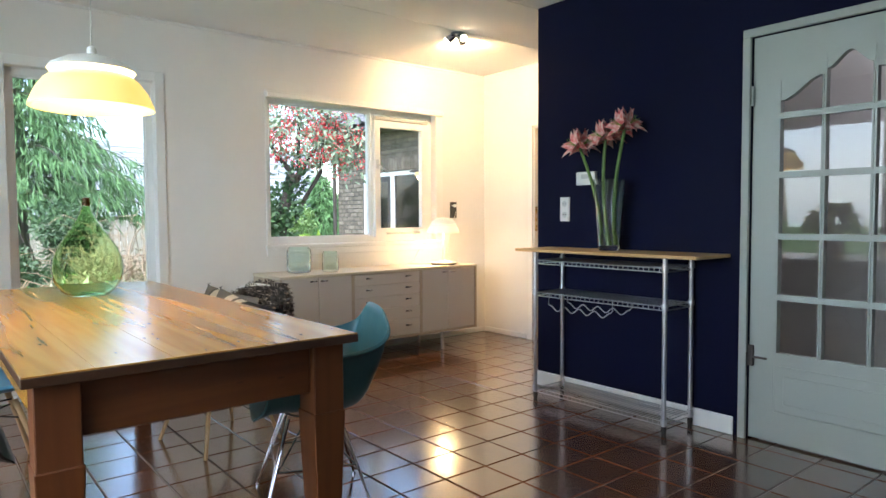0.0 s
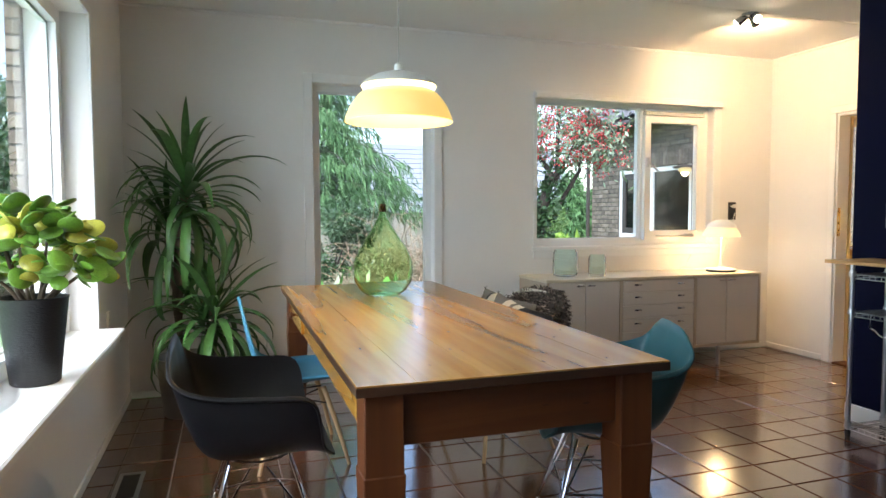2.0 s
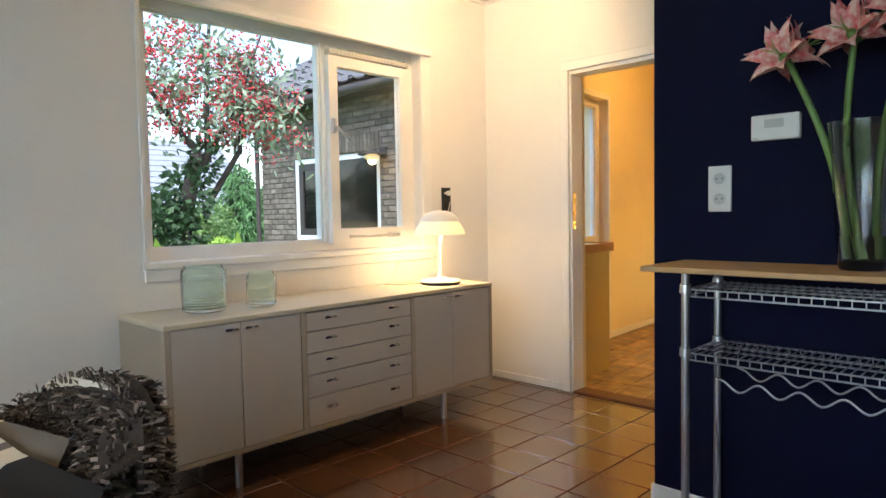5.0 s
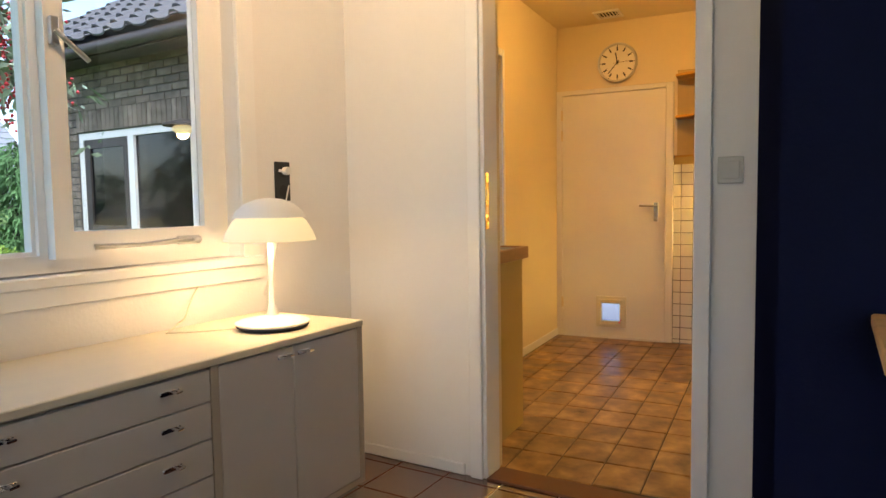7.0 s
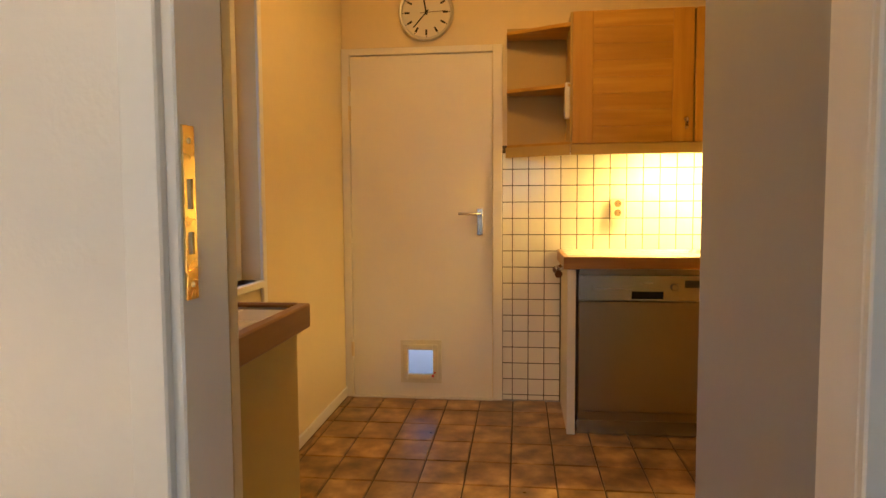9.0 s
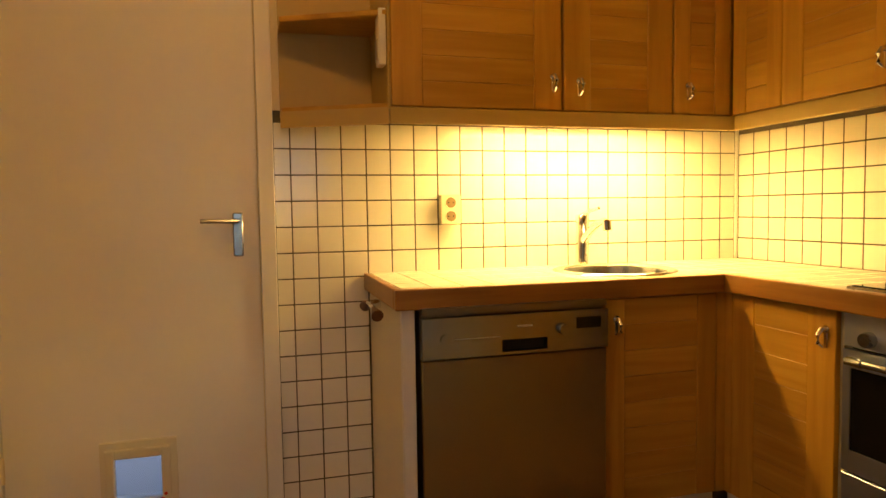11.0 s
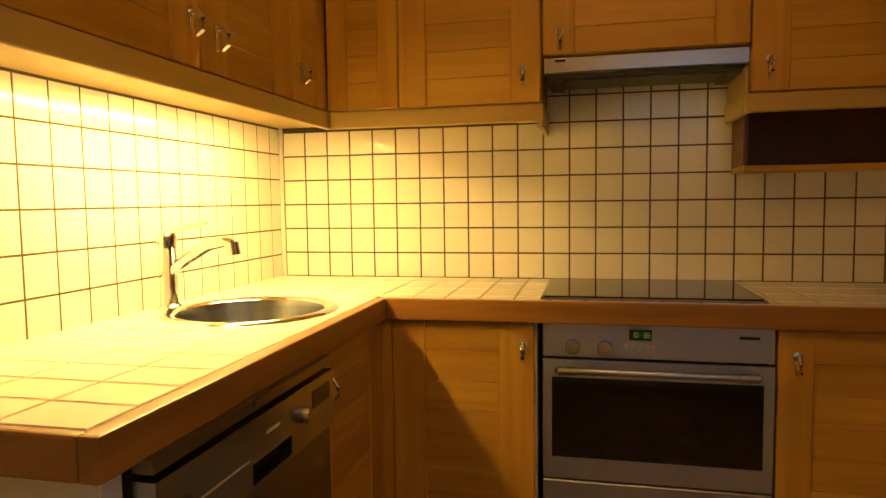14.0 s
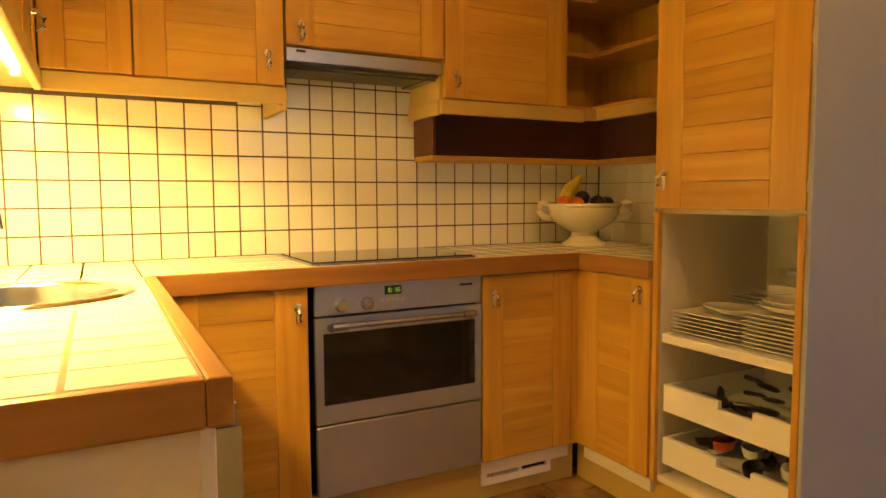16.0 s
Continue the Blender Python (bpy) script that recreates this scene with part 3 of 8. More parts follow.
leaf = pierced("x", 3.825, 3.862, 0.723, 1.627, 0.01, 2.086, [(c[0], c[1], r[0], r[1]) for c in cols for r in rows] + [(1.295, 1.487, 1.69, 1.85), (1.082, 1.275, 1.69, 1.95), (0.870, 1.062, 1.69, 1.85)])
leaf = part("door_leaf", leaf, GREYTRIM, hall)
for c in cols:
    for r in rows + [(1.69, 1.95)]:
        top = r[1] if r[0] < 1.6 else (1.95 if 1.0 < c[0] < 1.2 else 1.85)
        p = part("pane", box(3.841, c[0] - 0.004, r[0] - 0.004, 3.846, c[1] + 0.004, top + 0.004), PANE, leaf, "small clear pane")
        p.visible_shadow = False
        part("pane_moulding", merge(box(3.819, c[0] - 0.008, r[0] - 0.008, 3.826, c[0], top), box(3.819, c[1], r[0] - 0.008, 3.826, c[1] + 0.008, top), box(3.819, c[0], r[0] - 0.008, 3.826, c[1], r[0])), GREYTRIM, leaf)


def arch(y0, y1, z0, rise0, rise1, z1):
    """The solid spandrel over a curved pane head: from z0+rise0 at y0 to z0+rise1 at y1."""
    bm = bmesh.new()
    n, lo, hi = 12, [], []
    for k in range(n + 1):
        u = k / n
        s = u * u * (3 - 2 * u)
        y = y0 + (y1 - y0) * u
        lo.append(z0 + rise0 + (rise1 - rise0) * s)
        hi.append(y)
    front = [[bm.verts.new((x, y, z)) for y, z in zip(hi, lo)] for x in (3.823, 3.862)]
    back = [[bm.verts.new((x, y, z1)) for y in hi] for x in (3.823, 3.862)]
    for k in range(n):
        bm.faces.new((front[0][k], front[0][k + 1], back[0][k + 1], back[0][k]))
        bm.faces.new((front[1][k], back[1][k], back[1][k + 1], front[1][k + 1]))
        bm.faces.new((front[0][k], front[1][k], front[1][k + 1], front[0][k + 1]))
    bmesh.ops.recalc_face_normals(bm, faces=bm.faces[:])
    return bm


for y0, y1 in ((1.487, 1.295), (0.870, 1.062)):
    part("spandrel", arch(y0, y1, 1.69, 0.06, 0.162, 1.86), GREYTRIM, leaf)
part("spandrel", merge(arch(1.275, 1.1785, 1.69, 0.185, 0.255, 1.955), arch(1.082, 1.1785, 1.69, 0.185, 0.255, 1.955)), GREYTRIM, leaf)
part("raised_panel", merge(box(3.817, 0.85, 0.17, 3.827, 1.50, 0.41, 0.006), box(3.811, 0.90, 0.215, 3.819, 1.45, 0.365, 0.005)), GREYTRIM, leaf)
part("lock", merge(box(3.806, 1.60, 0.39, 3.826, 1.655, 0.50, 0.004), rod((3.80, 1.635, 0.33), (3.80, 1.635, 0.46), 0.007), tube([(3.80, 1.60, 0.44), (3.785, 1.57, 0.445), (3.785, 1.52, 0.445)], 0.006)), GUTTER, leaf, "dark metal rim latch", True)
part("hinge", rod((3.808, 1.622, 1.74), (3.808, 1.622, 1.84), 0.008), GREYTRIM, leaf)
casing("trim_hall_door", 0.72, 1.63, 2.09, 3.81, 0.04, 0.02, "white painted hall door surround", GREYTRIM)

# ---- dining table ----
TX0, TX1, TY0, TY1, TZ = 0.600, 1.510, 1.765, 4.10, 0.812
table = thing("dining_table", ((TX0 + TX1) / 2, (TY0 + TY1) / 2, 0), "long honey-coloured pine farmhouse table, worn and waxed", "table")
top = part("tabletop", box(TX0 + 0.004, TY0 + 0.004, TZ - 0.03, TX1 - 0.004, TY1 - 0.004, TZ - 0.006), PINE, table, "waxed knotty pine boards")
seams = [TX0, TX0 + 0.155, TX0 + 0.345, TX0 + 0.555, TX0 + 0.735, TX1]
for a, b in zip(seams, seams[1:]):
    part("plank", box(a + 0.0001, TY0, TZ - 0.007, b - 0.0001, TY1, TZ, 0.0008, 1), PINE, top)
for a in ((TX0 - 0.002, TY0 - 0.002, TX1 + 0.002, TY0 + 0.004), (TX0 - 0.002, TY1 - 0.004, TX1 + 0.002, TY1 + 0.002), (TX0 - 0.002, TY0 + 0.004, TX0 + 0.004, TY1 - 0.004), (TX1 - 0.004, TY0 + 0.004, TX1 + 0.002, TY1 - 0.004)):
    part("worn_edge", box(a[0], a[1], TZ - 0.029, a[2], a[3], TZ - 0.004, 0.0015), EDGEWOOD, top, "dark worn table edge")
for sx in (0, 1):
    for sy in (0, 1):
        x = TX0 + 0.078 if sx == 0 else TX1 - 0.085
        y = TY0 + 0.085 if sy == 0 else TY1 - 0.085
        a, b = 0.052, 0.033
        bm = box(x - a, y - a, 0.56, x + a, y + a, TZ - 0.03, 0.003)
        low = box(x - a - 0.004, y - a - 0.004, 0.0, x + a + 0.004, y + a + 0.004, 0.565)
        for v in low.verts:
            if v.co.z < 0.1:
                v.co.x, v.co.y = x + (v.co.x - x) * b / a, y + (v.co.y - y) * b / a
        bmesh.ops.bevel(low, geom=low.edges[:], offset=0.003, segments=1, affect="EDGES")
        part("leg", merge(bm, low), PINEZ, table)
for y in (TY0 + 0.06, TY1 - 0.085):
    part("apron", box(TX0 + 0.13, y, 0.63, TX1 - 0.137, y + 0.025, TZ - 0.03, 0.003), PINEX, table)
for x in (TX0 + 0.055, TX1 - 0.08):
    part("apron", box(x, TY0 + 0.137, 0.63, x + 0.025, TY1 - 0.137, TZ - 0.03, 0.003), PINE, table)
drawer = part("drawer_front", box(TX0 + 0.04, 3.42, 0.645, TX0 + 0.056, 3.95, 0.765, 0.004), PINE, table)
part("knob", moved(lathe([(0, 0), (0.016, 0.004), (0.018, 0.012), (0.008, 0.02), (0.008, 0.032)], (0, 0, 0), 16), Matrix.Translation((TX0 + 0.008, 3.68, 0.705)) @ Matrix.Rotation(radians(90), 4, "Y")), PINEZ, drawer, "turned wooden knob", True)

# ---- sideboard ----
SX0, SX1, SY0, SY1, ST, SB = 2.50, 4.44, 4.46, 4.93, 0.745, 0.165
sb = thing("sideboard", ((SX0 + SX1) / 2, (SY0 + SY1) / 2, 0), "low pale greige sideboard with five drawers and steel legs", "sideboard")
part("body", box(SX0, SY0 + 0.02, SB, SX1, SY1, ST - 0.022, 0.002), GREIGEBODY, sb)
part("top", box(SX0 - 0.004, SY0 - 0.004, ST - 0.022, SX1 + 0.004, SY1, ST, 0.003), GREIGETOP, sb, "pale birch top")
part("rim", merge(box(SX0, SY0, SB, SX0 + 0.022, SY0 + 0.02, ST - 0.022), box(SX1 - 0.022, SY0, SB, SX1, SY0 + 0.02, ST - 0.022), box(SX0 + 0.022, SY0, SB, SX1 - 0.022, SY0 + 0.02, SB + 0.02), box(3.115, SY0, SB + 0.02, 3.14, SY0 + 0.02, ST - 0.022), box(3.79, SY0, SB + 0.02, 3.815, SY0 + 0.02, ST - 0.022)), GREIGEBODY, sb)


def bow_handle(x, y, z, parent, along="x"):
    w = 0.028
    part("handle", merge(box(x - w, y - 0.006, z - 0.008, x + w, y, z + 0.006, 0.002), tube([(x + 0.8 * w, y - 0.004, z), (x + 0.8 * w, y - 0.02, z), (x + 0.2 * w, y - 0.024, z), (x + 0.2 * w, y - 0.004, z)], 0.0035, 6)), CHROME, parent, "small chrome handle", True)


for x0, x1, hx in ((2.525, 2.818, 2.775), (2.822, 3.112, 2.865), (3.818, 4.10, 4.06), (4.104, 4.415, 4.145)):
    d = part("door", box(x0, SY0 + 0.001, SB + 0.023, x1, SY0 + 0.019, ST - 0.026, 0.002), GREIGE, sb)
    bow_handle(hx, SY0, ST - 0.05, d)
zs = [SB + 0.023, 0.325, 0.43, 0.53, 0.63, ST - 0.026]
for a, b in zip(zs, zs[1:]):
    d = part("drawer", box(3.143, SY0 + 0.001, a, 3.787, SY0 + 0.019, b - 0.004, 0.002), GREIGE, sb)
    for hx in (3.27, 3.66):
        bow_handle(hx, SY0, (a + b) / 2 + 0.012, d)
for x in (2.82, 4.08):
    part("leg", merge(rod((x, SY0 + 0.06, 0.0), (x, SY0 + 0.06, SB), 0.016), rod((x, SY1 - 0.06, 0.0), (x, SY1 - 0.06, SB), 0.016), box(x - 0.015, SY0 + 0.06, SB - 0.02, x + 0.015, SY1 - 0.06, SB)), ZINC, sb, "grey steel leg frame", True)

# ---- kitchen: structure, in the wing's own axes ----
KX, KY0, KY1 = 8.07, 2.27, 5.21
kfloor = structure("floor_kitchen", box(5.13, KY0, -0.09, KX, KY1, -0.010), KGROUT, "brown mottled stoneware floor tiles with dark joints", KM)
wall_sink = structure("wall_sink", pierced("x", KX + 0.006, KX + 0.2, KY0 - 0.2, KY1 + 0.2, 0, 2.62, [(4.33, 5.15, 0, 2.03)]), CREAM, "cream kitchen wall, white tiles behind the sink", KM)
wall_hob = structure("wall_hob", box(5.30, KY0 - 0.2, 0, KX, KY0 - 0.006, 2.62), CREAM, "cream kitchen wall, white tiles behind the hob", KM)
KWIN = (5.80, 6.77, 0.86, 2.13)
wall_garden = structure("wall_garden", pierced("y", KY1, KY1 + 0.28, 5.15, KX, 0, 2.62, [KWIN]), CREAM, "cream kitchen wall with a window", KM)
wall_return = structure("wall_return", merge(box(5.30, KY0 - 0.006, 0, 5.46, 3.145, 2.62), box(5.30, 3.145, 0, 5.43, 3.675, 2.62)), CREAM, "cream kitchen wall behind the tall cupboard", KM)
structure("wall_lintel", merge(box(5.16, 4.60, 0, 5.19, KY1, 2.62), box(5.17, 3.63, 2.1, 5.2, 4.60, 2.62)), CREAM, "cream kitchen wall round the doorway", KM)
structure("ceiling_kitchen", box(5.05, KY0 - 0.2, 2.604, KX + 0.2, KY1 + 0.2, 2.7), CREAM, "cream kitchen ceiling", KM)
structure("baseboard_kitchen", merge(box(KWIN[1] + 0.04, KY1 - 0.012, 0, KX, KY1, 0.06, 0.003), box(KX - 0.008, 5.155 + 0.055, 0, KX + 0.006, KY1 - 0.012, 0.06)), TRIM, "pale kitchen skirting board", KM)
kwin = window_unit("window_kitchen", "white kitchen window looking at a brick wall", "y", KY1 + 0.08, KWIN[0], KWIN[1], KWIN[2], KWIN[3], 0.06, 0.07, [(5.86, 6.71, 0.92, 2.07)], KM)
part("casing", merge(box(KWIN[1], KY1 - 0.014, 0.0, KWIN[1] + 0.04, KY1, 2.18, 0.003), box(KWIN[0] - 0.06, KY1 - 0.012, 2.13, KWIN[1], KY1, 2.18, 0.003), box(KWIN[0], KY1 - 0.02, 0.83, KWIN[1], KY1 + 0.08, 0.86, 0.004)), TRIM, kwin)

# back door with its frame and cat flap
bdoor = structure("door_back", merge(box(KX - 0.025, 4.262, 0, KX + 0.1, 4.318, 2.075, 0.003), box(KX - 0.025, 5.162, 0, KX + 0.1, 5.208, 2.075, 0.003), box(KX - 0.025, 4.318, 2.035, KX + 0.1, 5.162, 2.075, 0.003)), DOORPAINT, "closed cream back door with a cat flap", KM)
leaf = part("door_leaf", pierced("x", KX - 0.012, KX + 0.03, 4.322, 5.158, 0.01, 2.03, [(4.665, 4.83, 0.145, 0.305)]), DOORPAINT, bdoor)
lever = part("door_handle", merge(box(KX - 0.02, 4.375, 0.98, KX - 0.012, 4.41, 1.135, 0.004), rod((KX - 0.02, 4.392, 1.105), (KX - 0.055, 4.392, 1.105), 0.009), tube([(KX - 0.055, 4.388, 1.105), (KX - 0.058, 4.42, 1.105), (KX - 0.056, 4.515, 1.107)], 0.008), rod((KX - 0.02, 4.392, 1.03), (KX - 0.026, 4.392, 1.03), 0.01)), STEEL, leaf, "brushed steel lever handle", True)
flap_bm = pierced("x", KX - 0.030, KX - 0.012, 4.622, 4.868, 0.097, 0.353, [(4.672, 4.822, 0.15, 0.298)])
flap_bm = merge(flap_bm, *[box(KX - 0.046, a, c, KX - 0.030, b, d, 0.006, 2) for a, b, c, d in ((4.642, 4.672, 0.118, 0.332), (4.822, 4.852, 0.118, 0.332), (4.672, 4.822, 0.118, 0.150), (4.672, 4.822, 0.298, 0.332))])
flap = part("cat_flap", flap_bm, IVORY, leaf, "ivory plastic cat flap")
part("flap_door", box(KX - 0.026, 4.665, 0.145, KX - 0.020, 4.83, 0.305), FLAPGLASS, flap, "frosted flap with daylight blue tinted into it").visible_shadow = False
part("flap_catch", merge(ball((KX - 0.048, 4.672, 0.145), 0.009), ball((KX - 0.048, 4.66, 0.165), 0.006)), paint("red_plastic", (0.5, 0.03, 0.02), 0.4), flap, "red catch", True)
for z in (0.25, 1.66, 1.83):
    part("hinge", rod((KX - 0.02, 5.162, z), (KX - 0.02, 5.162, z + 0.085), 0.009), CREAM, bdoor)
structure("threshold_back", box(KX - 0.03, 4.318, 0, KX + 0.05, 5.162, 0.008), PLASTIC, "pale threshold strip under the back door", KM)


def board_front(parent, axis, a, out, u0, u1, z0, z1, knob=None, stile=0.075, pitch=0.083, name="door"):
    """A cabinet front with two plain stiles and horizontal boards between; axis is across it, out is the way it faces (+1 or -1)."""
    t = 0.02
    lo, hi = (a, a + out * t) if out > 0 else (a + out * t, a)

    def slab(p, q, r, s, inset=0.0, bev=0.0025):
        b0, b1 = (lo, hi - inset) if out > 0 else (lo + inset, hi)
        return box(b0, p, r, b1, q, s, bev) if axis == "x" else box(p, b0, r, q, b1, s, bev)

    stile = min(stile, (u1 - u0) * 0.28)
    door = part(name, slab(u0, u0 + stile, z0, z1), ALDERZ, parent)
    part("stile", slab(u1 - stile, u1, z0, z1), ALDERZ, door)
    n = max(1, round((z1 - z0) / pitch))
    for k in range(n):
        part("board", slab(u0 + stile, u1 - stile, z0 + (z1 - z0) * k / n + 0.0003, z0 + (z1 - z0) * (k + 1) / n - 0.0003, 0.003, 0.0019), ALDERY if axis == "x" else ALDERX, door)
    if knob:
        u, z = knob
        f = a + out * (t + 0.002)
        at = (lambda d, du, dz: (f + out * d, u + du, z + dz)) if axis == "x" else (lambda d, du, dz: (u + du, f + out * d, z + dz))
        part("knob", merge(tube([at(0, 0, 0.022), at(0.018, 0, 0.024), at(0.031, 0, 0.008), at(0.029, 0, -0.015), at(0.013, 0, -0.026)], 0.0078, 10, 0.0055), rod(at(0, 0, 0.022), at(0.004, 0, 0.022), 0.013, n=16), box(*at(0, -0.006, -0.03), *at(0.003, 0.006, 0.02), 0.001)), CHROME, door, "curved chrome knob", True)
    return door


# ---- base units ----
CT, CB = 0.90, 0.845
dwy0, dwy1 = 3.255, 3.875
dw = thing("dishwasher", (7.80, 3.565, 0), "built-under steel dishwasher with a control strip", "dishwasher", m=KM @ Matrix.Translation((-0.028, 0, 0)))
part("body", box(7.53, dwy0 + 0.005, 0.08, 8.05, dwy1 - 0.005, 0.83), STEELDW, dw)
part("door", box(7.505, dwy0 + 0.004, 0.13, 7.53, dwy1 - 0.004, 0.685, 0.004), STEELDW, dw, "brushed steel door with dim lamplight tinted into its colour")
ctl = part("control_panel", pierced("x", 7.495, 7.53, dwy0 + 0.004, dwy1 - 0.004, 0.69, 0.812, [(3.47, 3.62, 0.698, 0.735)]), STEEL, dw, "steel control strip")
part("grip_recess", box(7.524, 3.47, 0.698, 7.529, 3.62, 0.735), DARK, ctl)
part("display", box(7.493, 3.285, 0.755, 7.496, 3.37, 0.79), LCD, ctl, "small dark display")
part("dial", moved(lathe([(0.017, 0), (0.017, 0.012), (0.014, 0.018), (0, 0.018)], (0, 0, 0), 24), Matrix.Translation((7.495, 3.42, 0.758)) @ Matrix.Rotation(radians(-90), 4, "Y")), STEEL, ctl, "round steel dial", True)
part("dial", moved(lathe([(0.015, 0), (0.015, 0.006), (0, 0.007)], (0, 0, 0), 24), Matrix.Translation((7.495, 3.80, 0.748)) @ Matrix.Rotation(radians(-90), 4, "Y")), STEEL, ctl, "round steel dial", True)
part("print", merge(box(7.4935, 3.63, 0.745, 7.495, 3.775, 0.748), box(7.4935, 3.52, 0.772, 7.495, 3.57, 0.778)), GREYPL, ctl)
part("plinth", box(7.56, dwy0 + 0.005, 0, 7.58, dwy1 - 0.005, 0.10), STEEL, dw, "grey steel plinth")
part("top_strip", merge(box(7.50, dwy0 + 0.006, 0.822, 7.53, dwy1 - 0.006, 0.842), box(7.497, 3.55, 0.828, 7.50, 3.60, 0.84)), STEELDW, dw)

panel = thing("cabinet_end", (7.78, 3.905, 0), "cream cabinet end panel with a white edge", "panel", m=KM)
part("board", box(7.525, 3.885, 0, KX, 3.922, CB), IVORY, panel)
part("edge_strip", box(7.507, 3.883, 0, 7.527, 3.924, CB, 0.002), PLASTIC, panel, "white plastic edge")
hook = thing("towel_hook", (7.86, 3.925, 0.79), "chrome towel hook with dark wooden knobs on the end panel", "hook", m=KM)
part("bar", merge(tube([(7.795, 3.957, 0.806), (7.86, 3.962, 0.812), (7.925, 3.957, 0.806)], 0.007), rod((7.86, 3.922, 0.811), (7.86, 3.958, 0.811), 0.015)), CHROME, hook, "", True)
part("grip", rod((7.735, 3.955, 0.788), (7.797, 3.957, 0.806), 0.021, 0.007), DARKWOOD, hook, "dark wooden grip", True)
part("grip", rod((7.985, 3.955, 0.788), (7.923, 3.957, 0.806), 0.021, 0.007), DARKWOOD, hook, "dark wooden grip", True)

sinkcab = thing("sink_cabinet", (7.80, 3.03, 0), "alder base cabinet with horizontal boards under the sink", "cabinet", "kitchen base units", KM)
part("body", merge(box(7.53, 2.81, 0.10, 7.548, 3.245, CB), box(7.548, 2.81, 0.10, 8.05, 2.826, CB), box(7.548, 3.229, 0.10, 8.05, 3.245, CB), box(7.548, 2.826, 0.10, 8.05, 3.229, 0.12)), IVORY, sinkcab)
board_front(sinkcab, "x", 7.53, -1, 2.815, 3.247, 0.135, CB - 0.012, (3.205, 0.745))
part("plinth", box(7.57, 2.79, 0, 7.59, 3.25, 0.12), DARKWOOD, sinkcab)

cornercab = thing("corner_cabinet", (7.27, 2.5, 0), "alder corner base cabinet with horizontal boards", "cabinet", "kitchen base units", KM)
part("body", box(7.055, 2.29, 0.10, 7.52, 2.755, CB), IVORY, cornercab)
board_front(cornercab, "y", 2.757, 1, 7.062, 7.478, 0.135, CB - 0.012, (7.093, 0.755), 0.10)
part("filler", merge(box(7.48, 2.757, 0.135, 7.53, 2.777, CB - 0.012), box(7.510, 2.777, 0.135, 7.53, 2.813, CB - 0.012)), ALDERZ, cornercab)
part("plinth", box(7.05, 2.70, 0, 7.55, 2.72, 0.12), OCHRE, cornercab)

basecab = thing("base_cabinet", (6.23, 2.5, 0), "alder base cabinet beside the oven with a vent in its plinth", "cabinet", "kitchen base units", KM)
part("body", box(6.03, 2.29, 0.10, 6.425, 2.755, CB), IVORY, basecab)
board_front(basecab, "y", 2.757, 1, 6.035, 6.43, 0.155, CB - 0.012, (6.385, 0.745), 0.085)
part("plinth", box(5.99, 2.715, 0, 7.05, 2.735, 0.15), OCHRE, basecab)
part("filler", merge(box(5.985, 2.757, 0.155, 6.033, 2.777, CB - 0.012), box(5.985, 2.777, 0.155, 6.005, 2.80, CB - 0.012)), ALDERZ, basecab)
vent = part("plinth_vent", pierced("y", 2.735, 2.752, 6.11, 6.42, 0.055, 0.15, [(6.26, 6.40, 0.08, 0.125), (6.13, 6.245, 0.08, 0.125)]), PLASTIC, basecab, "white plinth vent grille")
for k in range(12):
    part("slat", box(6.262 + k * 0.0118, 2.738, 0.08, 6.267 + k * 0.0118, 2.748, 0.125), GREYPL, vent)
part("backing", box(6.12, 2.7355, 0.07, 6.41, 2.738, 0.135), DARK, vent)

narrow = thing("narrow_cabinet", (5.75, 2.98, 0), "narrow alder base cabinet with horizontal boards", "cabinet", "kitchen base units", KM)
part("body", box(5.48, 2.80, 0.10, 5.985, 3.145, CB), IVORY, narrow)
board_front(narrow, "x", 5.987, 1, 2.80, 3.147, 0.155, CB - 0.012, (3.105, 0.775), 0.09)
part("plinth", box(5.95, 2.735, 0, 5.965, 3.75, 0.15), OCHRE, narrow)

# ---- worktops: tiled, with an oak nosing ----
wt = thing("worktop", (7.8, 3.1, 0.86), "L-shaped worktop of pale tiles with an oak edge", "worktop", m=KM)
part("core", merge(box(7.52, 2.79, CB, KX, 2.825, CT - 0.0016), box(7.52, 3.285, CB, KX, 3.925, CT - 0.0016), ring_square(7.775, 3.055, 0.205, 7.52, 2.825, KX, 3.285, CB, CT - 0.0016), box(5.46, KY0, CB, 7.52, 2.765, CT - 0.0016), box(5.46, 2.765, CB, 5.99, 3.148, CT - 0.0016)), paint("worktop_grout", (0.30, 0.21, 0.14), 0.85, var=0.2, scale=10), wt)
part("oak_edge", box(7.488, 2.80, 0.838, 7.52, 3.945, CT, 0.005, 2), OAKY, wt, "oiled oak edge")
part("oak_edge", box(7.52, 3.925, 0.838, KX, 3.945, CT, 0.005, 2), OAKX, wt, "oiled oak edge")
part("oak_edge", box(6.005, 2.768, 0.838, 7.500, 2.80, CT, 0.005, 2), OAKX, wt, "oiled oak edge")
part("oak_edge", box(5.99, 2.785, 0.838, 6.02, 3.15, CT, 0.005, 2), OAKY, wt, "oiled oak edge")

# ---- oven, hob, hood ----
# Oven fronts: strong blue in the colour replaces the window's reflected daylight.
OVENSTEEL = paint("daylight_tinted_steel", (0.43, 0.48, 0.66), 0.42, 1.0, 0.03, 5.0, 0.03, 60, (14, 1, 1), rvar=0.03)
oven = thing("oven", (6.735, 2.5, 0.2), "built-in steel oven with a dark glass door", "oven", m=KM)
OX0, OX1, OY = 6.437, 7.038, 2.777
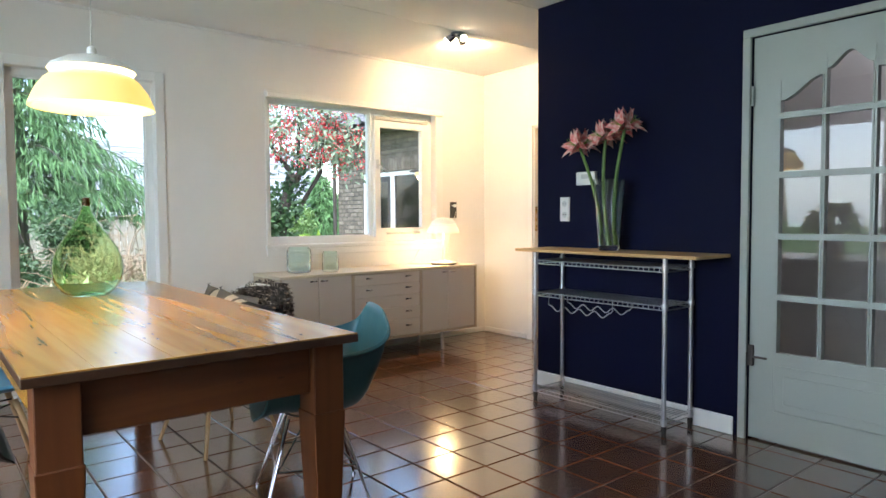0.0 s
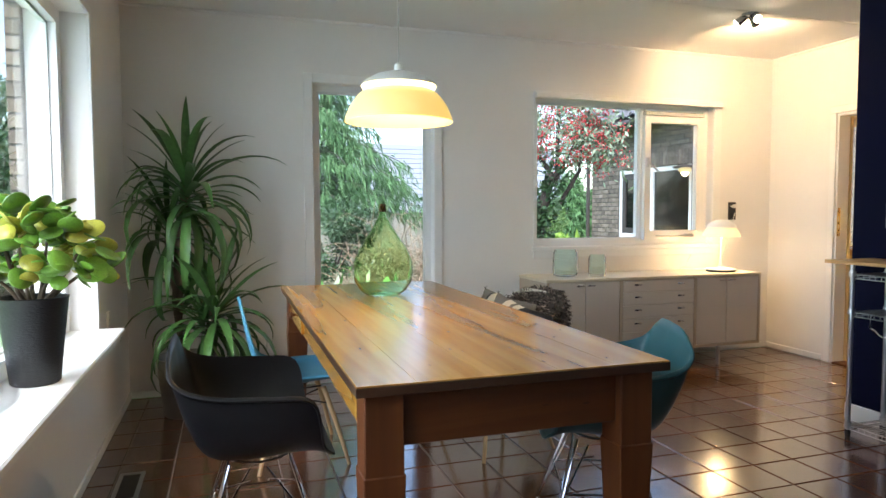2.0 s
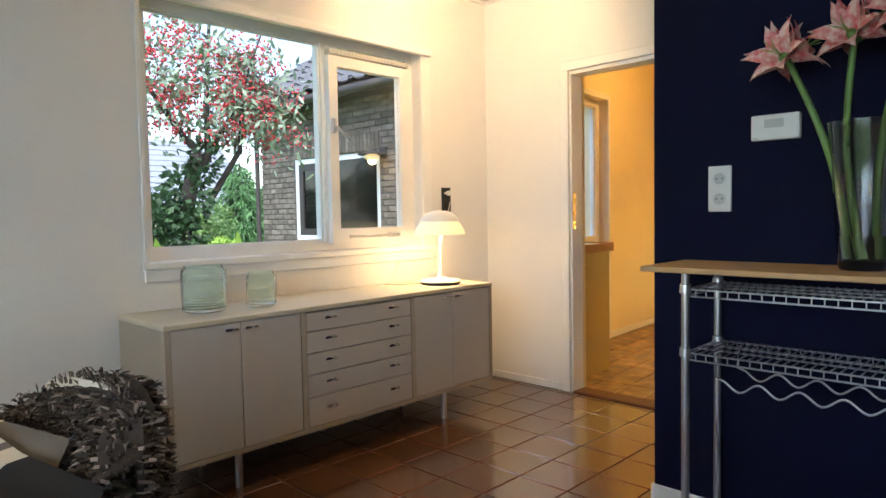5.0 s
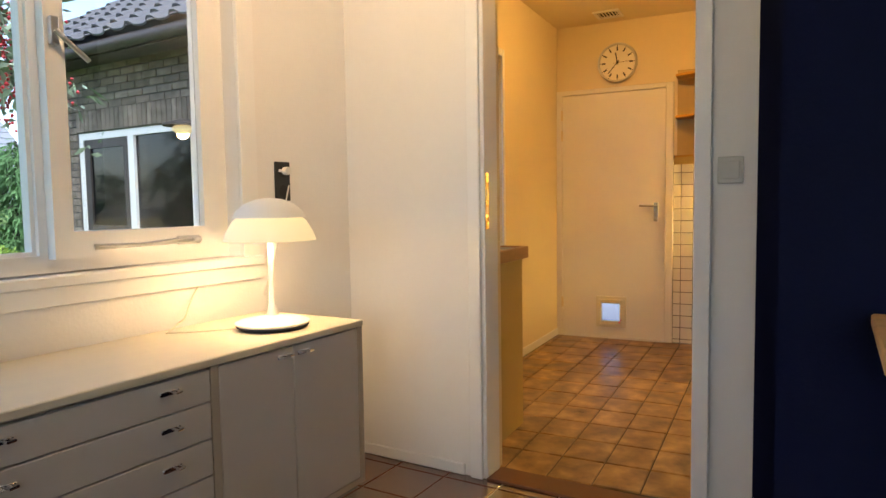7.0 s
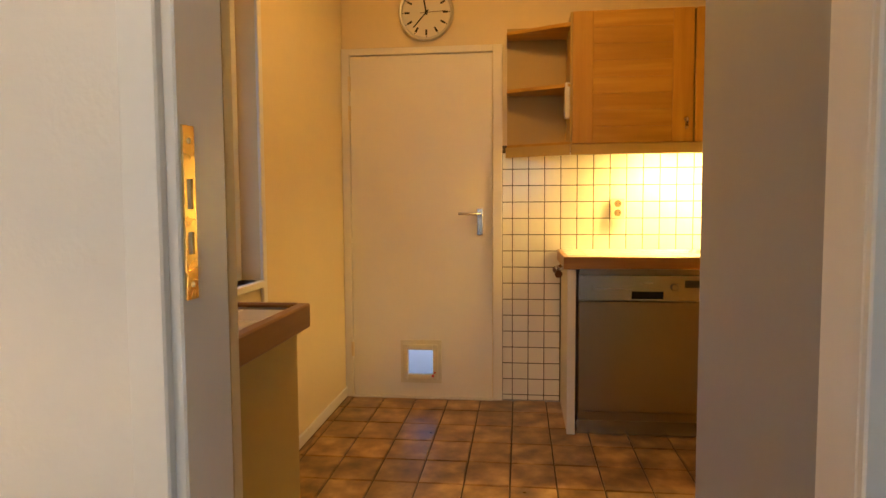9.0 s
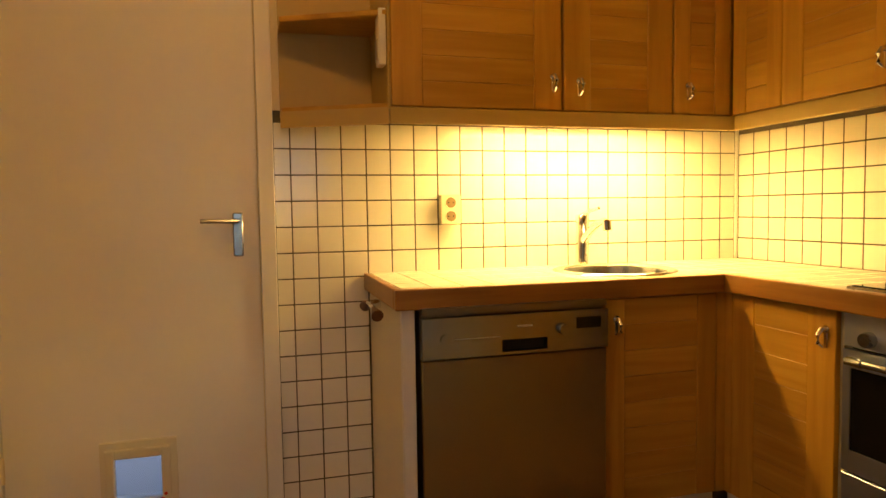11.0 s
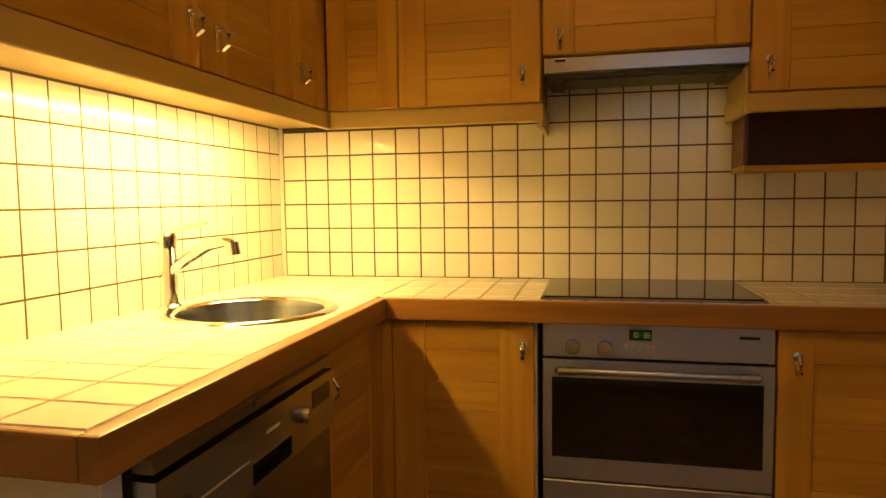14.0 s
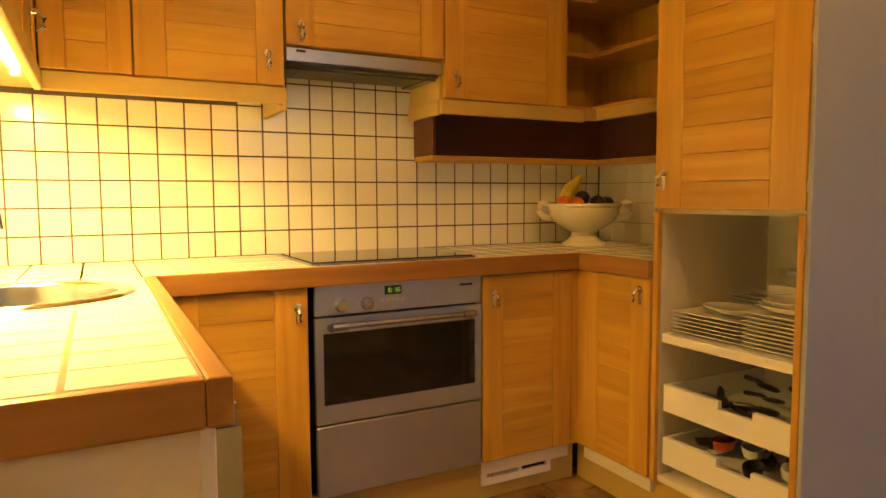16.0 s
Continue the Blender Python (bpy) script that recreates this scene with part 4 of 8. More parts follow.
part("body", box(OX0 + 0.01, 2.29, 0.16, OX1 - 0.01, 2.755, 0.842), DARK, oven)
pan = part("control_panel", box(OX0, 2.757, 0.742, OX1, OY, 0.84, 0.003), OVENSTEEL, oven, "steel control panel")
for x in (6.955, 6.868):
    part("dial", moved(lathe([(0.021, 0), (0.021, 0.014), (0.018, 0.024), (0, 0.025)], (0, 0, 0), 28), Matrix.Translation((x, OY, 0.773)) @ Matrix.Rotation(radians(-90), 4, "X")), STEEL, pan, "round steel knob", True)
disp = part("display", box(6.745, OY, 0.795, 6.805, OY + 0.0015, 0.825), LCD, pan, "dark clock display")


def digits(text, x, z, w, h, y, parent):
    seg = {"0": "abcdef", "1": "bc", "3": "abgcd", "5": "afgcd", "6": "afgecd", "8": "abcdefg", ":": ""}
    t = w * 0.16
    bms = []
    for k, ch in enumerate(text):
        x0 = x - k * w * 1.35
        if ch == ":":
            bms += [box(x0 - w * 0.6, y, z + h * q, x0 - w * 0.4, y + 0.0008, z + h * q + t) for q in (0.25, 0.65)]
            continue
        for s in seg[ch]:
            a, b, c, d = {"a": (0, h - t, w, h), "d": (0, 0, w, t), "g": (0, h / 2 - t / 2, w, h / 2 + t / 2), "f": (0, h / 2, t, h), "e": (0, 0, t, h / 2), "b": (w - t, h / 2, w, h), "c": (w - t, 0, w, h / 2)}[s]
            bms.append(box(x0 - c, y, z + b, x0 - a, y + 0.0008, z + d))
    part("digits", merge(*bms), SEGMENT, parent, "green clock digits")


digits("10:36", 6.799, 0.803, 0.0075, 0.014, OY + 0.0016, disp)
for k in range(5):
    part("button", rod((6.812 - k * 0.018, OY, 0.779), (6.812 - k * 0.018, OY + 0.003, 0.779), 0.0055), GREYPL, pan)
part("maker_plate", box(6.475, OY, 0.806, 6.525, OY + 0.001, 0.814), INK, pan, "small dark maker's mark")
od = part("oven_door", pierced("y", 2.757, OY, OX0, OX1, 0.395, 0.735, [(6.462, 7.013, 0.455, 0.685)]), OVENSTEEL, oven, "steel oven door")
part("oven_window", box(6.462, 2.762, 0.455, 7.013, OY - 0.003, 0.685), BLACKGLASS, od, "black glass window")
part("oven_handle", merge(rod((6.485, OY + 0.035, 0.712), (6.99, OY + 0.035, 0.712), 0.010, n=14), tube([(6.485, OY, 0.703), (6.482, OY + 0.02, 0.708), (6.485, OY + 0.037, 0.712), (6.53, OY + 0.037, 0.712)], 0.0125), tube([(6.99, OY, 0.703), (6.993, OY + 0.02, 0.708), (6.99, OY + 0.037, 0.712), (6.945, OY + 0.037, 0.712)], 0.0125)), STEEL, od, "steel bar handle", True)
part("warming_drawer", box(OX0, 2.757, 0.155, OX1, OY, 0.388, 0.003), OVENSTEEL, oven, "plain steel drawer front")

hob = thing("hob", (6.745, 2.53, CT), "black ceramic hob in a thin steel frame", "hob", m=KM)
part("frame", box(6.452, 2.335, CT - 0.004, 7.045, 2.765, CT + 0.007, 0.003), STEEL, hob)
part("plate", box(6.462, 2.345, CT + 0.007, 7.035, 2.755, CT + 0.010, 0.001), BLACKGLASS, hob, "black glass cooking plate")

HOODDARK = paint("dark_hood_metal", (0.09, 0.085, 0.08), 0.4, 0.6, 0.1)
hood = thing("cooker_hood", (6.76, 2.42, 1.54), "flat steel cooker hood under a wall cabinet", "cooker hood", m=KM)
part("body", box(6.47, 2.28, 1.555, 7.045, 2.52, 1.60, 0.003), HOODDARK, hood)
part("front_rail", box(6.462, 2.52, 1.562, 7.052, 2.548, 1.612, 0.004), STEEL, hood, "polished steel front rail")
part("filter", merge(box(6.52, 2.32, 1.548, 6.99, 2.49, 1.556, 0.002)), HOODDARK, hood, "grease filter")
part("underside", box(6.475, 2.285, 1.545, 6.515, 2.51, 1.556, 0.002), HOODDARK, hood)
part("underside", box(6.995, 2.285, 1.545, 7.04, 2.51, 1.556, 0.002), HOODDARK, hood)
part("maker_plate", box(6.985, 2.548, 1.596, 7.015, 2.5495, 1.603), INK, hood)

# ---- wall cabinets ----
UT, UB, VB = 2.16, 1.475, 1.42


def wall_cabinet(name, at, label, body):
    ob = thing(name, at, label, "wall cabinet", "kitchen wall cabinets", KM)
    part("body", box(*body, 0.002), ALDERZ, ob)
    return ob


c = wall_cabinet("wall_cabinet", (7.92, 3.58, UB), "alder wall cabinet with boarded door over the worktop", (7.775, 3.272, UB, KX, 3.89, UT))
board_front(c, "x", 7.775, -1, 3.275, 3.888, UB + 0.004, UT, (3.31, 1.572), 0.105)
c = wall_cabinet("wall_cabinet", (7.92, 3.04, UB), "alder wall cabinet with boarded door over the sink", (7.775, 2.82, UB, KX, 3.268, UT))
board_front(c, "x", 7.775, -1, 2.822, 3.266, UB + 0.004, UT, (3.208, 1.562), 0.105)
c = wall_cabinet("wall_cabinet", (7.92, 2.7, UB), "narrow alder wall cabinet in the corner", (7.775, KY0, UB, KX, 2.816, UT))
board_front(c, "x", 7.775, -1, 2.567, 2.814, UB + 0.004, UT, (2.757, 1.562), 0.07)
c = wall_cabinet("wall_cabinet", (7.6, 2.4, UB), "alder corner wall cabinet with boards", (7.512, KY0, UB, 7.752, 2.54, UT))
board_front(c, "y", 2.54, 1, 7.512, 7.752, UB + 0.004, UT, None, 0.085)
c = wall_cabinet("wall_cabinet", (7.28, 2.4, UB), "alder wall cabinet with boarded door beside the hood", (7.058, KY0, UB, 7.506, 2.54, UT))
board_front(c, "y", 2.54, 1, 7.06, 7.508, UB + 0.004, UT, (7.112, 1.556), 0.09)
c = wall_cabinet("wall_cabinet", (6.76, 2.4, 1.62), "short alder wall cabinet over the cooker hood", (6.466, KY0, 1.615, 7.052, 2.54, UT))
board_front(c, "y", 2.54, 1, 6.466, 7.052, 1.618, UT, (7.0, 1.66), 0.095)
c = wall_cabinet("wall_cabinet", (6.17, 2.4, UB), "alder wall cabinet with boarded door beside the open shelves", (5.895, KY0, UB, 6.460, 2.54, UT))
board_front(c, "y", 2.54, 1, 5.895, 6.462, UB + 0.004, UT, (6.415, 1.545), 0.10)

val = thing("cabinet_valance", (7.76, 3.2, VB), "ochre light valance under the wall cabinets", "valance", m=KM)
part("board", box(7.748, 2.535, VB, 7.768, 3.895, UB, 0.003), OCHRE, val)
part("board", box(7.05, 2.535, VB, 7.748, 2.555, UB, 0.003), OCHRE, val)
part("bracket", merge(box(7.052, KY0, UB - 0.075, 7.068, 2.555, UB, 0.003)), OCHRE, val)
part("cabinet_floor", box(7.77, KY0, UB - 0.012, KX, 3.89, UB - 0.002), OCHRE, val)
val2 = thing("cabinet_valance", (6.2, 2.5, VB), "ochre valance under the wall cabinets by the shelves", "valance", m=KM)
part("board", box(5.80, 2.535, VB + 0.002, 6.475, 2.56, UB, 0.003), OCHRE, val2)
part("end_board", merge(box(6.462, KY0, UB - 0.055, 6.48, 2.535, UB, 0.003), box(6.463, KY0, UB, 6.472, 2.53, 1.56, 0.002)), OCHRE, val2)

niche = thing("niche_shelf", (6.0, 2.35, 1.26), "dark brown niche with an alder shelf under the wall cabinet", "shelf", m=KM)
part("back_panel", merge(box(5.475, KY0, 1.27, 6.455, KY0 + 0.012, UB), box(5.462, KY0 + 0.012, 1.27, 5.474, 3.14, UB)), DARKWOOD, niche, "dark brown back panel")
part("shelf_board", merge(box(5.46, KY0, 1.255, 6.456, KY0 + 0.17, 1.275, 0.003), box(5.46, KY0 + 0.17, 1.255, 5.63, 3.14, 1.275, 0.003)), ALDERX, niche)
part("cheek", box(6.44, KY0, 1.275, 6.456, KY0 + 0.17, UB, 0.002), DARKWOOD, niche)

openc = thing("corner_shelf", (5.65, 2.6, UB), "open alder corner shelves between wall cabinets", "shelf", m=KM)
for z in (UB, 1.70, 1.93, 2.14):
    bm = merge(box(5.462, KY0, z, 5.892, 2.50, z + 0.02, 0.003), box(5.462, 2.50, z, 5.72, 3.14, z + 0.02, 0.003))
    part("shelf_board", bm, ALDERX, openc)
part("back_panel", merge(box(5.462, KY0 + 0.001, UB, 5.472, 3.14, UT), box(5.472, KY0 + 0.001, UB, 5.892, KY0 + 0.011, UT)), ALDERZ, openc)
part("upright", box(5.70, 3.06, UB, 5.78, 3.14, UT, 0.003), ALDERZ, openc)
part("valance", merge(box(5.73, 2.54, VB + 0.01, 5.80, 2.56, UB, 0.002), box(5.72, 2.56, VB + 0.01, 5.74, 3.14, UB, 0.002)), OCHRE, openc)

endshelf = thing("end_shelf", (7.9, 4.08, UB), "open alder end shelves with slanted boards beside the back door", "shelf", m=KM)
for z in (UB - 0.005, 1.775, 2.09):
    bm = bmesh.new()
    pts = [(KX, 3.892), (7.772, 3.892), (7.772, 3.915), (7.93, 4.235), (KX, 4.235)]
    lo, hi = [bm.verts.new((x, y, z)) for x, y in pts], [bm.verts.new((x, y, z + 0.02)) for x, y in pts]
    bm.faces.new(lo[::-1]), bm.faces.new(hi)
    for k in range(5):
        bm.faces.new((lo[k], lo[(k + 1) % 5], hi[(k + 1) % 5], hi[k]))
    bmesh.ops.recalc_face_normals(bm, faces=bm.faces[:])
    bmesh.ops.bevel(bm, geom=bm.edges[:], offset=0.003, segments=1, affect="EDGES")
    part("shelf_board", bm, ALDERY, endshelf)
part("back_panel", box(KX - 0.008, 3.9, UB, KX + 0.004, 4.235, UT), OCHRE, endshelf)
part("side_panel", box(7.765, 3.889, UB - 0.005, KX, 3.899, UT, 0.002), OCHRE, endshelf)
bm = bmesh.new()
q = [bm.verts.new(p) for p in ((7.755, 3.90, VB), (7.925, 4.24, VB), (7.925, 4.24, UB), (7.755, 3.90, UB))] + [bm.verts.new(p) for p in ((7.773, 3.897, VB), (7.94, 4.235, VB), (7.94, 4.235, UB), (7.773, 3.897, UB))]
for f in ((0, 1, 2, 3), (7, 6, 5, 4), (0, 4, 5, 1), (1, 5, 6, 2), (2, 6, 7, 3), (3, 7, 4, 0)):
    bm.faces.new([q[i] for i in f])
bmesh.ops.recalc_face_normals(bm, faces=bm.faces[:])
part("valance", bm, OCHRE, endshelf)

# ---- tall cupboard ----
CUP = KM @ Matrix.Translation((-0.03, 0, 0))
tall = thing("tall_cupboard", (5.75, 3.45, 0), "tall alder cupboard, open below with plates and drawers", "cupboard", m=CUP)
part("side_panel", box(5.465, 3.152, 0.15, 6.01, 3.17, 2.25, 0.002), IVORY, tall)
part("side_panel", box(5.465, 3.657, 0.15, 6.01, 3.675, 2.25, 0.002), IVORY, tall)
for y in (3.152, 3.655):
    part("front_edge", box(6.01, y, 0.15, 6.03, y + 0.02, 1.06, 0.002), ALDERZ, tall)
part("back_panel", box(5.465, 3.17, 0.15, 5.475, 3.657, 2.25), IVORY, tall)
part("bottom_board", box(5.475, 3.17, 0.15, 6.01, 3.657, 0.17), IVORY, tall)
part("top_board", box(5.475, 3.17, 1.055, 6.005, 3.657, 1.07), IVORY, tall)
part("shelf", box(5.49, 3.172, 0.625, 6.005, 3.655, 0.655, 0.002), PLASTIC, tall, "white shelf")
board_front(tall, "x", 6.01, 1, 3.154, 3.673, 1.07, 2.25, (3.195, 1.16), 0.105)
part("plinth", box(5.96, 3.15, 0, 5.98, 3.675, 0.15), OCHRE, tall)
for z, dz in ((0.395, 0.09), (0.215, 0.09)):
    d = part("drawer", pierced("x", 5.985, 6.003, 3.185, 3.645, z, z + dz, [(3.40, 3.52, z + dz * 0.72, z + dz)]), PLASTIC, tall, "white pull-out drawer")
    for q in ((5.50, 3.185, 5.985, 3.195), (5.50, 3.635, 5.985, 3.645), (5.50, 3.195, 5.51, 3.635)):
        part("drawer_side", box(q[0], q[1], z, q[2], q[3], z + dz), PLASTIC, d)
    part("drawer_bottom", box(5.51, 3.195, z, 5.985, 3.635, z + 0.008), PLASTIC, d)
part("hinge", merge(rod((6.02, 3.677, 1.12), (6.02, 3.677, 1.15), 0.006), rod((6.02, 3.677, 1.50), (6.02, 3.677, 1.53), 0.006)), GREYPL, tall)
sidep = thing("cupboard_side_panel", (5.6, 3.75, 0), "plain grey-white panel closing the side of the tall cupboard", "panel", m=CUP)
part("board", box(5.15, 3.6765, 0, 6.028, 3.69, 2.603, 0.002), paint("grey_panel_paint", (0.36, 0.37, 0.385), 0.6, var=0.04, scale=3, bump=0.06), sidep)

# ---- low counter by the doorway ----
pony = thing("low_counter", (5.5, 4.95, 0), "ochre counter with a tiled top and oak edge", "counter", m=KM)
part("front_panel", box(5.225, 4.70, 0, 5.745, 4.72, 0.865, 0.002), OCHRE, pony)
part("body", box(5.225, 4.72, 0, 5.745, KY1 - 0.002, 0.865), OCHRE, pony)
part("oak_edge", box(5.225, 4.67, 0.865, 5.76, 4.70, 0.925, 0.004), OAKX, pony, "oiled oak edge")
part("oak_edge", box(5.745, 4.70, 0.865, 5.765, KY1 - 0.002, 0.925, 0.004), OAKY, pony, "oiled oak edge")
part("core", box(5.225, 4.70, 0.865, 5.745, KY1 - 0.002, 0.915), WGROUT, pony)
me = tile_mesh("tile", 0.145, 0.095, 0.006, 0.0015, WTILE)
pieces("tile", me, [Matrix.Translation(Vector((5.30 + i * 0.148, 4.75 + j * 0.098, 0.922)) - ORIGIN[pony]) for i in range(3) for j in range(5)], pony)

# ---- chairs ----
def smooth_step(t):
    t = max(0.0, min(1.0, t))
    return t * t * (3 - 2 * t)


def lerp_rows(rows, v):
    """A smooth curve through rows of (parameter, values...)."""
    n = len(rows)
    for i in range(n - 1):
        a, b = rows[i], rows[i + 1]
        if v <= b[0] or i == n - 2:
            h = b[0] - a[0]
            t = (v - a[0]) / h
            before, after = rows[max(i - 1, 0)], rows[min(i + 2, n - 1)]
            out = []
            for c in range(1, len(a)):
                ma = (b[c] - before[c]) / (b[0] - before[0]) * h
                mb = (after[c] - a[c]) / (after[0] - a[0]) * h
                out.append((2 * t ** 3 - 3 * t * t + 1) * a[c] + (t ** 3 - 2 * t * t + t) * ma + (3 * t * t - 2 * t ** 3) * b[c] + (t ** 3 - t * t) * mb)
            return out


def shell_mesh(arms=True):
    """A moulded tub: each row gives the middle line (y, z), the rim (y, z) and the half width."""
    plain = [(0.0, 0.245, 0.415, 0.235, 0.430, 0.20), (0.12, 0.20, 0.425, 0.20, 0.448, 0.225), (0.3, 0.08, 0.415, 0.08, 0.455, 0.235), (0.48, -0.06, 0.405, -0.06, 0.455, 0.235),
             (0.64, -0.17, 0.43, -0.165, 0.49, 0.225), (0.78, -0.225, 0.54, -0.215, 0.58, 0.215), (0.9, -0.255, 0.68, -0.25, 0.70, 0.19), (1.0, -0.275, 0.815, -0.276, 0.812, 0.12)]
    rows = [(0.0, 0.245, 0.415, 0.235, 0.430, 0.235), (0.12, 0.20, 0.425, 0.20, 0.475, 0.27), (0.3, 0.08, 0.415, 0.16, 0.635, 0.312), (0.48, -0.06, 0.405, 0.02, 0.660, 0.315),
            (0.64, -0.17, 0.43, -0.13, 0.670, 0.304), (0.78, -0.225, 0.54, -0.225, 0.695, 0.288), (0.9, -0.255, 0.68, -0.268, 0.735, 0.262), (0.96, -0.268, 0.76, -0.275, 0.768, 0.222), (1.0, -0.277, 0.812, -0.28, 0.794, 0.15)]
    nu, nv = 28, 30
    bm = bmesh.new()
    grid = []
    for j in range(nv + 1):
        cy, cz, ry, rz, w = lerp_rows(rows if arms else plain, j / nv)
        line = []
        for i in range(nu + 1):
            u = 2 * i / nu - 1
            k = abs(u) ** 2.6
            line.append(bm.verts.new((w * math.sin(u * math.pi / 2), cy + (ry - cy) * k, cz + (rz - cz) * k)))
        ends = []
        for v, sgn in ((line[0], -1), (line[-1], 1)):
            lip = smooth_step(j / nv / 0.15)
            ends.append(bm.verts.new(v.co + Vector((sgn * 0.016 * lip, -0.004 * lip, -0.006 * lip))))
        grid.append([ends[0]] + line + [ends[1]])
    for a, b in zip(grid, grid[1:]):
        for i in range(nu + 2):
            bm.faces.new((a[i], a[i + 1], b[i + 1], b[i]))
    bmesh.ops.recalc_face_normals(bm, faces=bm.faces[:])
    return bm


def arm_chair(x, y, turn, mat, label, legs, m_extra=ONE):
    ob = thing("armchair" if "armchair" in label else "side_chair", (0, 0, 0), label, "chair", "chairs round the table")
    shell = part("shell", shell_mesh("armchair" in label), mat, ob, "", True)
    mod = shell.modifiers.new("thick", "SOLIDIFY")
    mod.thickness, mod.offset = 0.007, 0
    if legs == "wire":
        hub = [(sx * 0.11, sy * 0.10, 0.385) for sx in (-1, 1) for sy in (-1, 1)]
        feet = [(sx * 0.235, sy * 0.215, 0.008) for sx in (-1, 1) for sy in (-1, 1)]
        for h, f in zip(hub, feet):
            part("leg", merge(rod(h, f, 0.0055, n=8), rod((h[0] * 0.2, h[1], 0.385), f, 0.0045, n=8), rod(f, (f[0], f[1], 0.0), 0.009, n=8)), CHROME, ob, "", True)
        for s in (-1, 1):
            part("strut", rod((s * 0.17, -0.155, 0.19), (-s * 0.06, -0.03, 0.30), 0.0042, n=6), CHROME, ob)
            part("strut", rod((s * 0.17, 0.155, 0.19), (-s * 0.06, 0.03, 0.30), 0.0042, n=6), CHROME, ob)
            part("strut", rod((s * 0.172, -0.157, 0.195), (s * 0.172, 0.157, 0.195), 0.0042, n=6), CHROME, ob)
            part("strut", rod((-0.172, s * 0.157, 0.195), (0.172, s * 0.157, 0.195), 0.0042, n=6), CHROME, ob)
        part("seat_ring", tube([(0.11 * math.cos(a) * 1.1, 0.11 * math.sin(a), 0.388) for a in [k * math.pi / 10 for k in range(21)]], 0.005, 6), CHROME, ob, "", True)
    else:
        for sx in (-1, 1):
            for sy in (-1, 1):
                part("leg", tube([(sx * 0.12, sy * 0.11, 0.37), (sx * 0.18, sy * 0.165, 0.19), (sx * 0.235, sy * 0.215, 0.0)], 0.014, 10, 0.009), MAPLE, ob, "pale maple leg", True)
            part("strut", rod((sx * 0.15, -0.135, 0.29), (-sx * 0.10, 0.10, 0.37), 0.004, n=6), RUBBER, ob)
        part("cross_brace", merge(rod((0.15, 0.135, 0.29), (-0.15, -0.135, 0.29), 0.004, n=6), rod((-0.15, 0.135, 0.29), (0.15, -0.135, 0.29), 0.004, n=6)), RUBBER, ob)
    ob.matrix_world = pose(x, y, 0, 0, 0, turn)
    return ob


arm_chair(0.40, 2.60, -90, BLACKSHELL, "black moulded armchair on chrome wire legs", "wire")
arm_chair(1.68, 2.415, 69, TEAL, "teal moulded armchair on chrome wire legs", "wire")
arm_chair(0.635, 3.58, -88, SKY, "light blue moulded side chair on maple legs", "wood")
arm_chair(1.66, 3.42, 100, CREAMSHELL, "cream moulded armchair with maple legs under a fur throw", "wood")

# fur throw over the back of a chair, with a ragged pile
FX, FY = -0.115, 3.40
fur = thing("fur_throw", (2.06 + FX, FY, 0.5), "dark brown sheepskin throw hung over a chair back", "throw")


def fur_body():
    bm = bmesh.new()
    n, k = 30, 34
    grid = []
    for j in range(k + 1):
        s = j / k
        row = []
        for i in range(n + 1):
            u = i / n * 2 - 1
            w = 0.295 * (1 - 0.30 * abs(s - 0.5) * 2)
            if s < 0.5:
                x, z = FX + 2.045 - 0.10 * (1 - s * 2), 0.50 + (0.812 - 0.50) * (s * 2)
            else:
                x, z = FX + 2.105 + 0.040 * (s - 0.5) * 2, 0.812 - (0.812 - 0.36) * (s - 0.5) * 2
            z -= 0.075 * abs(u) ** 2.4
            x -= 0.10 * u * u
            d = noise.noise((u * 6, s * 9, 3.1)) * 0.012
            row.append(bm.verts.new((x + d * (1 if s > 0.5 else -1), FY + u * w + noise.noise((s * 16, u * 5, 7)) * 0.014, z + d)))
        grid.append(row)
    for a, b in zip(grid, grid[1:]):
        for i in range(n):
            bm.faces.new((a[i], a[i + 1], b[i + 1], b[i]))
    return bm


hide = part("hide", fur_body(), FUR, fur, "", True)
mod = hide.modifiers.new("thick", "SOLIDIFY")
mod.thickness, mod.offset = 0.014, 0


def tufts():
    """Curled tapering locks that stand off the hide."""
    rng = np.random.RandomState(4)
    src = fur_body()
    src.normal_update()
    verts, faces = [], []
    for f in src.faces:
        c, nrm = f.calc_center_median(), f.normal
        out = nrm if nrm.dot(c - Vector((2.05 + FX, FY, 0.5))) > 0 else -nrm
        for _ in range(16):
            b = c + Vector(rng.uniform(-0.019, 0.019, 3)) + out * 0.004
            lean = Vector(rng.uniform(-1, 1, 3)) + Vector((0, 0, -0.5))
            mid = b + out * 0.014 + lean * 0.005
            tip = mid + out * 0.003 + lean * 0.012
            side = out.cross(lean).normalized() * 0.0032
            i = len(verts)
            verts += [(b - side)[:], (b + side)[:], (mid + side)[:], (mid - side)[:], tip[:]]
            faces += [(i, i + 1, i + 2, i + 3), (i + 3, i + 2, i + 4)]
    src.free()
    me = bpy.data.meshes.new("pile")
    me.from_pydata(verts, [], faces)
    bm = bmesh.new()
    bm.from_mesh(me)
    bpy.data.meshes.remove(me)
    return bm


PILE, p_nt, p_b = nodes("fur_locks")
p_geo = p_nt.nodes.new("ShaderNodeNewGeometry")
p_nt.links.new(ramp(p_nt, p_geo.outputs["Random Per Island"], [(0.0, (0.020, 0.015, 0.013)), (0.6, (0.085, 0.067, 0.058)), (1.0, (0.28, 0.23, 0.20))]), p_b.inputs["Base Color"])
p_b.inputs["Roughness"].default_value = 0.8
